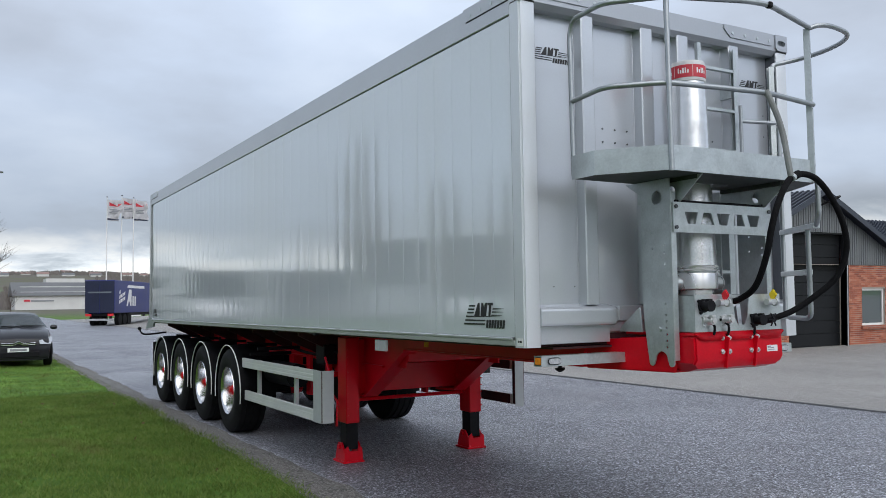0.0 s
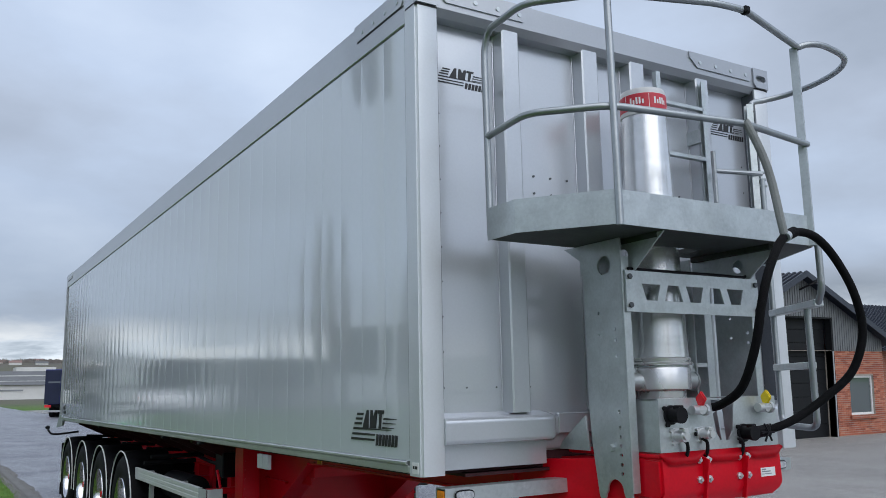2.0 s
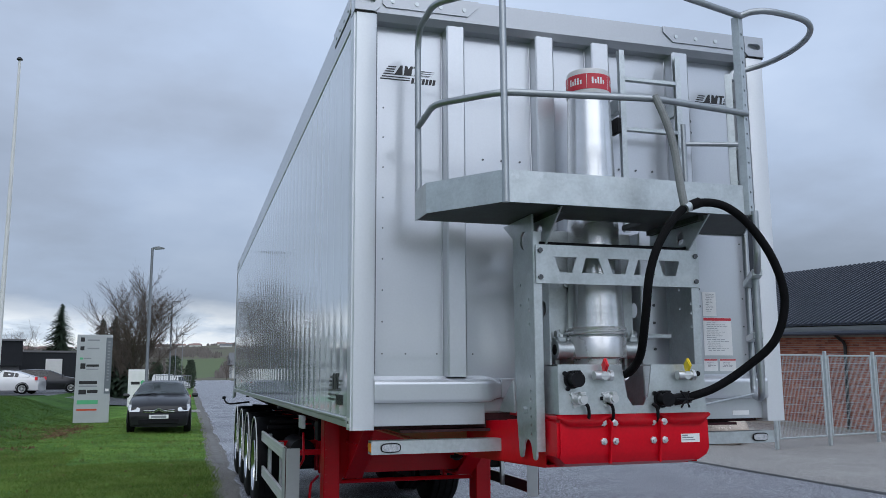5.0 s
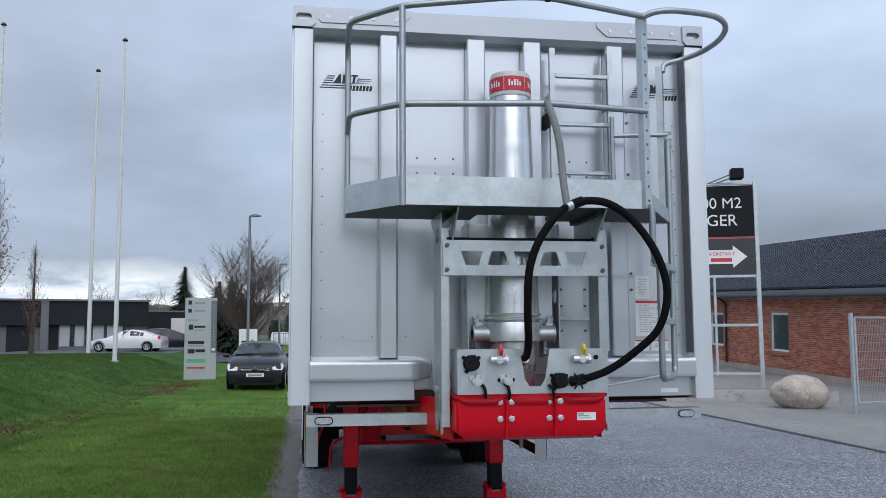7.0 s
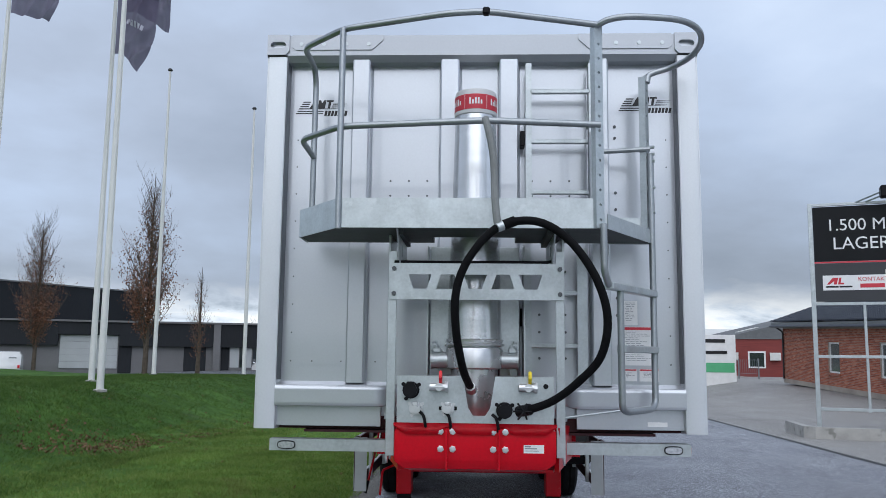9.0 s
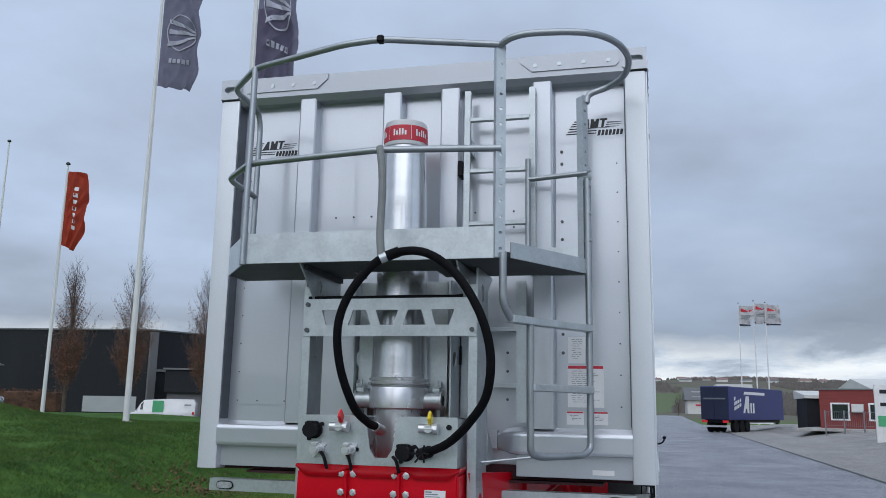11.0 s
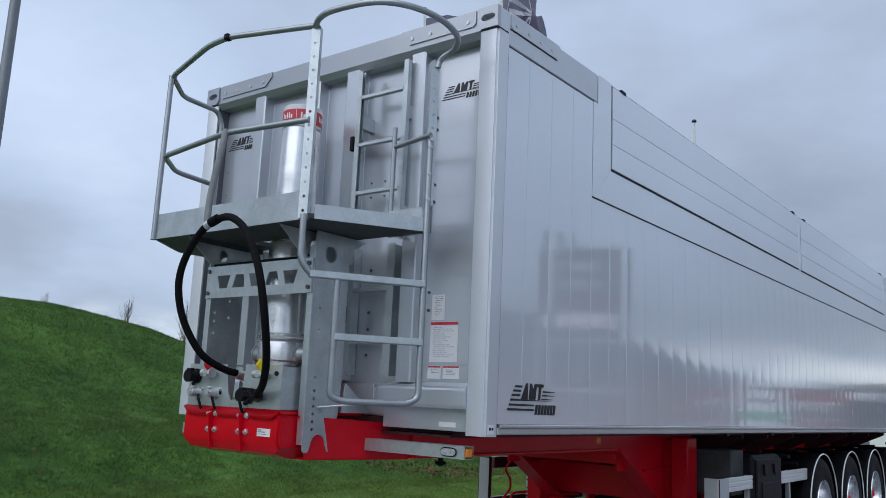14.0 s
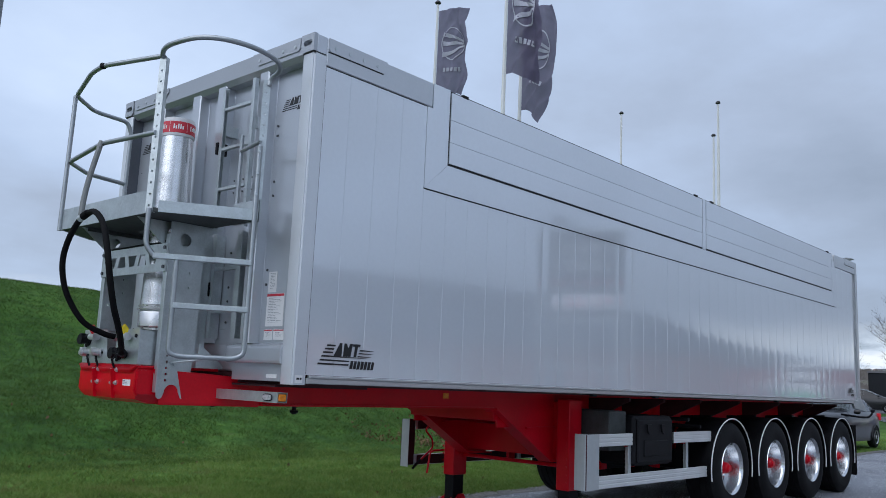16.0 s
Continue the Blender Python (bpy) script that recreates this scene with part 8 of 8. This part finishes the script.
part("word_bar", boxes(((17, 339.8, 4.0), (19, 340, 4.7))), M_REDPRINT, wh)
part("word_bar", boxes(((19.3, 339.8, 4.0), (27, 340, 4.5))), M_INKGREY, wh)
wh2 = thing("white_block", "white office block behind the long hall", "building")
part("wall", boxes(((28, 385, 0), (43, 400, 14.0))), M_WALLWHITE, wh2)
part("window_band", boxes(((29, 384.8, 9.5), (42, 385, 11.0))), M_GLASS, wh2)
rnd = random.Random(21)
# roof red dulled in the base colour, as haze would dull it
M_FARROOF = material("far_tiled_roof", (0.26, 0.175, 0.155), 0.9, 0.0, 0.1)
for k in range(90):
    x, y = rnd.uniform(-420, 520), rnd.uniform(1250, 1650)
    z = height(x, y)
    w_, h_ = rnd.uniform(7, 18), rnd.uniform(3, 5)
    hs = thing("far_house", "tiny pale house with a reddish roof on the far ridge", "house", Matrix.Translation((x, y, z - 2)), group="houses on the ridge")
    part("wall", boxes(((-w_ / 2, -6, 0), (w_ / 2, 6, h_))), M_WALLWHITE, hs)
    part("roof", prism(bmesh.new(), [(-6.5, h_), (6.5, h_), (0, h_ + 2.6)], "x", -w_ / 2 - 0.5, w_ / 2 + 0.5), M_FARROOF if k % 3 else M_ROOFGREY, hs)
# far woods, their base colour paled to stand in for haze
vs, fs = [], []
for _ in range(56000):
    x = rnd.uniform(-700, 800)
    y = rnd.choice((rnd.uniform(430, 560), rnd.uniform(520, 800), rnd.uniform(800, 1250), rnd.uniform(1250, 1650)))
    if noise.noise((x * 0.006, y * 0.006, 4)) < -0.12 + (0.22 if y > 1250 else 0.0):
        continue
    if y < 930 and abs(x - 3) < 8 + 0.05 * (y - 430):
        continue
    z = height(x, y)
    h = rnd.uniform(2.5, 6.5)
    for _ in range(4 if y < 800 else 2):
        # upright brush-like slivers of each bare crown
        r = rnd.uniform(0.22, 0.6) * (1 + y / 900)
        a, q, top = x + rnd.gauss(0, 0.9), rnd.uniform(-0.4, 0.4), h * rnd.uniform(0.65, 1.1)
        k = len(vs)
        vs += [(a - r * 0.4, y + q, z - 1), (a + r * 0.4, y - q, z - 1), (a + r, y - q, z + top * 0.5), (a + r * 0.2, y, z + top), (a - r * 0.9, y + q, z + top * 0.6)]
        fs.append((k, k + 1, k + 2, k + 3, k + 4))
woods = sheet_of(vs, fs, "far_woods", material("haze_paled_wood", (0.165, 0.15, 0.138), 0.95, 0.0, 0.12, 0.03, 0.3))
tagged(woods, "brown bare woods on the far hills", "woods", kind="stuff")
# near thickets on both sides of the far road
for k, (x, y, h) in enumerate(((-12, 150, 6), (-22, 165, 7), (-30, 140, 6), (34, 180, 7), (52, 200, 8), (-8, 190, 6), (8, 245, 6), (-3, 230, 5))):
    spreading_tree(x, y, h, h, 60 + k, "bare tree far down the road")

# yard beside the far end of the road
rnd = random.Random(33)
for x, y, w_, h_ in ((-4.1, 114.0, 1.5, 4.4), (-2.0, 115.0, 1.2, 3.9), (-6.4, 116.0, 1.4, 3.6)):
    sh = thing("evergreen_shrub", "tall dark evergreen shrub behind the yard fence", "shrub", Matrix.Translation((x, y, height(x, y) - 0.05)), group="yard shrubs")
    part("stem", tube(bmesh.new(), [(0, 0, 0), (0.05, 0, h_ * 0.6)], [0.09, 0.03], 6), M_BARK, sh)
    pts = []
    for _ in range(1500):
        a, f = rnd.uniform(0, 6.283), rnd.random()
        q = w_ * math.sqrt(rnd.random()) * (0.35 + 1.3 * f * (1 - f) + 0.3 * noise.noise((a * 1.5, f * 4, x)))
        pts.append(Vector((q * math.cos(a), q * math.sin(a), h_ * (0.05 + 0.95 * f))))
    leaf_quads(pts, 0.13, rnd, "foliage", M_SHRUB, sh)
yard = thing("yard_fence", "grey steel palisade fence round a small yard", "fence")
for k in range(15):
    p = Vector((-6.0, 103.0, 0.0)).lerp(Vector((-1.9, 108.5, 0.0)), k / 14)
    part("fence_post", boxes(((-0.03, -0.03, 0), (0.03, 0.03, 1.9))), M_GREYPOLE, yard, where=Matrix.Translation(p))
for z in (0.4, 1.2, 1.8):
    part("rail", tube(bmesh.new(), [(-6.0, 103.0, z), (-1.9, 108.5, z)], 0.03, 6), M_GREYPOLE, yard)
lamp_post(-3.9, 109.5, 7.8, 0.7, "grey street lamp by the far yard")
lamp_post(-3.2, 121.0, 7.6, 0.7, "grey street lamp by the far yard")
car("delivery_van", Matrix.Translation((-4.4, 110.6, 0.03)) @ pose(0, 0, 0, 0, 0, 60), M_CARWHITE, "white van parked in the far yard", 4.6, 1.9, 1.95, van=True)

# small white sign, island kerb and wire fence by the far forecourt
ds = thing("low_sign", "low white sign on two dark posts", "sign", Matrix.Translation((11.6, 100.0, 0.02)))
part("panel", boxes(((0, 0, 0.5), (3.0, 0.12, 1.9)), bevel=0.02), M_WHITE, ds)
part("word_bar", boxes(((0.4, -0.02, 1.0), (2.4, 0.0, 1.4))), M_INKGREY, ds)
for x in (-0.5, 3.2):
    part("post", boxes(((x, 0, 0), (x + 0.3, 0.3, 2.4)), bevel=0.02), M_BLACK, ds)
isle = thing("traffic_island", "pale kerbed paved island beside the road", "island", Matrix.Translation((15.5, 66.0, 0.56)))
part("paving", prism(bmesh.new(), [(-4.5, -5.0), (4.0, -7.5), (5.0, 3.0), (-1.5, 4.5)], "z", 0.0, 0.16), M_CONC, isle)
wf = thing("wire_fence", "thin grey wire fence before the hut", "fence")
for k in range(7):
    a = Vector((12.6 + 1.0 * k, 58.5 - 1.0 * k, 0))
    part("fence_post", boxes(((-0.04, -0.04, 0), (0.04, 0.04, 2.0))), M_GREYPOLE, wf, where=Matrix.Translation(a))
bm = bmesh.new()
for k in range(60):
    a = Vector((12.6 + 0.1 * k, 58.5 - 0.1 * k, 0.1))
    tube(bm, [a, a + Vector((0, 0, 1.85))], 0.010, 3, cap=False)
for z in (0.2, 1.0, 1.9):
    tube(bm, [(12.6, 58.5, z), (18.6, 52.5, z)], 0.012, 3, cap=False)
tagged(part("wire", bm, M_GREYPOLE, wf), kind="stuff")

# blue lorry on the road ahead
lorry = thing("blue_lorry", "blue curtain-sided lorry trailer with navy rear doors", "lorry", Matrix.Translation((6.45, 74.0, 0.0)) @ pose(0, 0, 0, 0, 0, -27))
part("curtain_body", boxes(((-1.27, 0, 1.1), (1.27, 13.4, 3.98)), bevel=0.03), M_BLUE, lorry)
part("rear_door", boxes(((-1.25, -0.05, 1.15), (-0.02, 0.0, 3.9)), ((0.02, -0.05, 1.15), (1.25, 0.0, 3.9)), bevel=0.01), M_NAVY, lorry)
part("rear_text", boxes(((-1.0, -0.06, 2.85), (1.0, -0.05, 2.98))), M_SIGNMID, lorry)
bm = bmesh.new()
for k in range(9):
    yy, zz = -3.4 + 0.42 * (k % 4), 1.9 + 0.42 * (k // 4) + 0.1 * (k % 4)
    prism(bm, [(yy + 4.6, zz), (yy + 4.6 + 0.3, zz + 0.1), (yy + 4.6 + 0.34, zz + 0.4), (yy + 4.6 + 0.04, zz + 0.3)], "x", 1.275, 1.285)
prism(bm, [(3.2, 1.7), (3.9, 3.2), (4.6, 3.2), (4.6, 1.7), (4.2, 1.7), (4.1, 2.1), (3.8, 2.1), (3.6, 1.7)], "x", 1.275, 1.285)
prism(bm, [(3.4, 3.35), (8.5, 3.35), (8.5, 3.6), (3.6, 3.6)], "x", 1.275, 1.285)
for yy in (4.9, 5.5):
    prism(bm, [(yy, 1.7), (yy + 0.35, 1.7), (yy + 0.35, 2.6), (yy, 2.6)], "x", 1.275, 1.285)
part("white_marks", bm, M_PAPER, lorry, "white printed shapes")
part("chassis", boxes(((-1.0, 0.2, 0.85), (1.0, 13, 1.1))), M_BLACK, lorry)
part("underrun_bar", boxes(((-1.2, -0.02, 0.45), (1.2, 0.1, 0.62)), bevel=0.01), M_ALU, lorry)
part("tail_lamps", boxes(((-1.2, -0.04, 0.85), (-0.7, 0.0, 1.05)), ((0.7, -0.04, 0.85), (1.2, 0.0, 1.05))), M_REDCAP, lorry)
for y in (1.6, 2.9, 4.2):
    for s in (-1, 1):
        part("wheel", tube(bmesh.new(), [(s * 0.9, y, 0.52), (s * 1.25, y, 0.52)], 0.52, 20), M_TYRE, lorry, smooth=True)

# ---- grass blades, leaves ----
rnd = random.Random(99)
vs, fs = [], []
def sow(count, xr, yr, tall, lean=0.9, wide=1.0):
    for _ in range(count):
        x, y = rnd.uniform(*xr), rnd.uniform(*yr)
        if x > -1.60 + 0.8 * ragged(y + 9) + rnd.gauss(0, 0.05):
            continue
        z = ground_point(x, y)[2] - 0.005
        a = rnd.uniform(0, 6.283)
        h = tall * rnd.uniform(0.5, 1.4)
        w = rnd.uniform(0.003, 0.007) * wide
        lx, ly = rnd.gauss(0, lean) * h, rnd.gauss(0, lean) * h
        dx, dy = math.cos(a) * w, math.sin(a) * w
        k = len(vs)
        vs.extend(((x - dx, y - dy, z), (x + dx, y + dy, z), (x + lx, y + ly, z + h)))
        fs.append((k, k + 1, k + 2))
sow(150000, (-4.2, -1.4), (-6, 13), 0.042)
sow(85000, (-6.9, -4.2), (-6, 16), 0.045)
sow(40000, (-6.9, -1.5), (13, 32), 0.045)
tagged(sheet_of(vs, fs, "grass", M_GRASSBLADE), "short yellowish green grass blades on the verge", "grass", kind="stuff")
vs, fs = [], []
sow(200000, (-14, -5.6), (-5, 16), 0.042, 1.0, 1.3)
sow(110000, (-23.5, -14), (-5, 18), 0.048, 1.0, 1.9)
sow(70000, (-14, -5.6), (16, 36), 0.045, 1.0, 1.6)
tagged(sheet_of(vs, fs, "grass", M_BANKBLADE), "lush green grass blades on the bank", "grass", kind="stuff")
pts = []
# drifts of leaves in the dip at the foot of the bank
for _ in range(5200):
    y = rnd.uniform(8, 27)
    if noise.noise((y * 0.75, 1.7, 0.4)) + 0.5 * noise.noise((y * 2.6, 0.2, 5.0)) < rnd.uniform(-0.20, 0.60):
        continue
    x = -5.15 - 1.75 * math.exp(-(y - 9.5) / 5.5) + rnd.gauss(0, 0.20) - (abs(rnd.gauss(0, 0.8)) if rnd.random() < 0.40 else 0.0)
    pts.append(Vector((x, y, ground_point(x, y)[2] + rnd.uniform(0.005, 0.045))))
for _ in range(110):
    x, y = rnd.uniform(-10, -1.7), rnd.uniform(1, 25)
    pts.append(Vector((x, y, ground_point(x, y)[2] + 0.02)))
lv = leaf_quads(pts, 0.034, rnd, "fallen_leaves", M_FALLEN, None)
tagged(lv, "scattered brown fallen leaves on the grass", "leaves", kind="stuff")

# ---- bricks of the long building ----
BW, BH, PW, PH = 0.228, 0.054, 0.240, 0.0667


def brick_cells(u0, u1, z1, holes):
    """Middles and widths of the bricks of a wall in running bond, clear of its openings."""
    out = []
    row = 0
    while 0.02 + PH * (row + 1) < z1:
        z = 0.02 + PH * (row + 0.5)
        u = u0 + (0.0 if row % 2 else -PW / 2)
        while u < u1:
            a, b = max(u, u0), min(u + BW, u1)
            for h0, h1, c, d in holes:
                if c - 0.03 < z < d + 0.03:
                    if a < h0 - 0.008 < b:
                        b = h0 - 0.008
                    elif a < h1 + 0.008 < b:
                        a = h1 + 0.008
                    elif a >= h0 - 0.008 and b <= h1 + 0.008:
                        b = a
            if b - a > 0.03:
                out.append(((a + b) / 2, z, b - a))
            u += PW
        row += 1
    return out


unit = part("brick", boxes(((-0.004, -BW / 2, -BH / 2), (0.008, BW / 2, BH / 2))), M_PIECE, west_wall, where=Matrix.Translation((X0 - 0.004, Y0 + BW / 2, 0.05)))
vs, fs = [], []
loose = 0
rnd = random.Random(5)


def lay(c, half):
    k = len(vs)
    (cx, cy, cz), (hx, hy, hz) = c, half
    vs.extend((cx + i * hx, cy + j * hy, cz + l * hz) for i in (-1, 1) for j in (-1, 1) for l in (-1, 1))
    fs.extend(tuple(k + q for q in f) for f in ((0, 1, 3, 2), (4, 6, 7, 5), (0, 4, 5, 1), (2, 3, 7, 6), (0, 2, 6, 4), (1, 5, 7, 3)))


for u, z, w in brick_cells(Y0, Y1, EAVE - 0.40, west):
    out = rnd.uniform(-0.0015, 0.0015)
    if u < 16.0 and z < 2.6 and w > BW - 0.01 and loose < 290:
        share(unit, "brick", west_wall, Matrix.Translation((X0 - 0.004 + out, u, z)))
        loose += 1
    else:
        lay((X0 - 0.002 + out, u, z), (0.006, w / 2, BH / 2))
tagged(sheet_of(vs, fs, "brickwork", M_PIECE, west_wall), kind="stuff")
bpy.data.objects.remove(unit)
vs, fs = [], []
for u, z, w in brick_cells(X0 + 0.01, X1, 2.70, south + [(16.4, 17.2, -0.2, 2.08)]):
    lay((u, Y0 - 0.005 + rnd.uniform(-0.0015, 0.0015), z), (w / 2, 0.005, BH / 2))
tagged(sheet_of(vs, fs, "brickwork", M_PIECE, south_wall), kind="stuff")
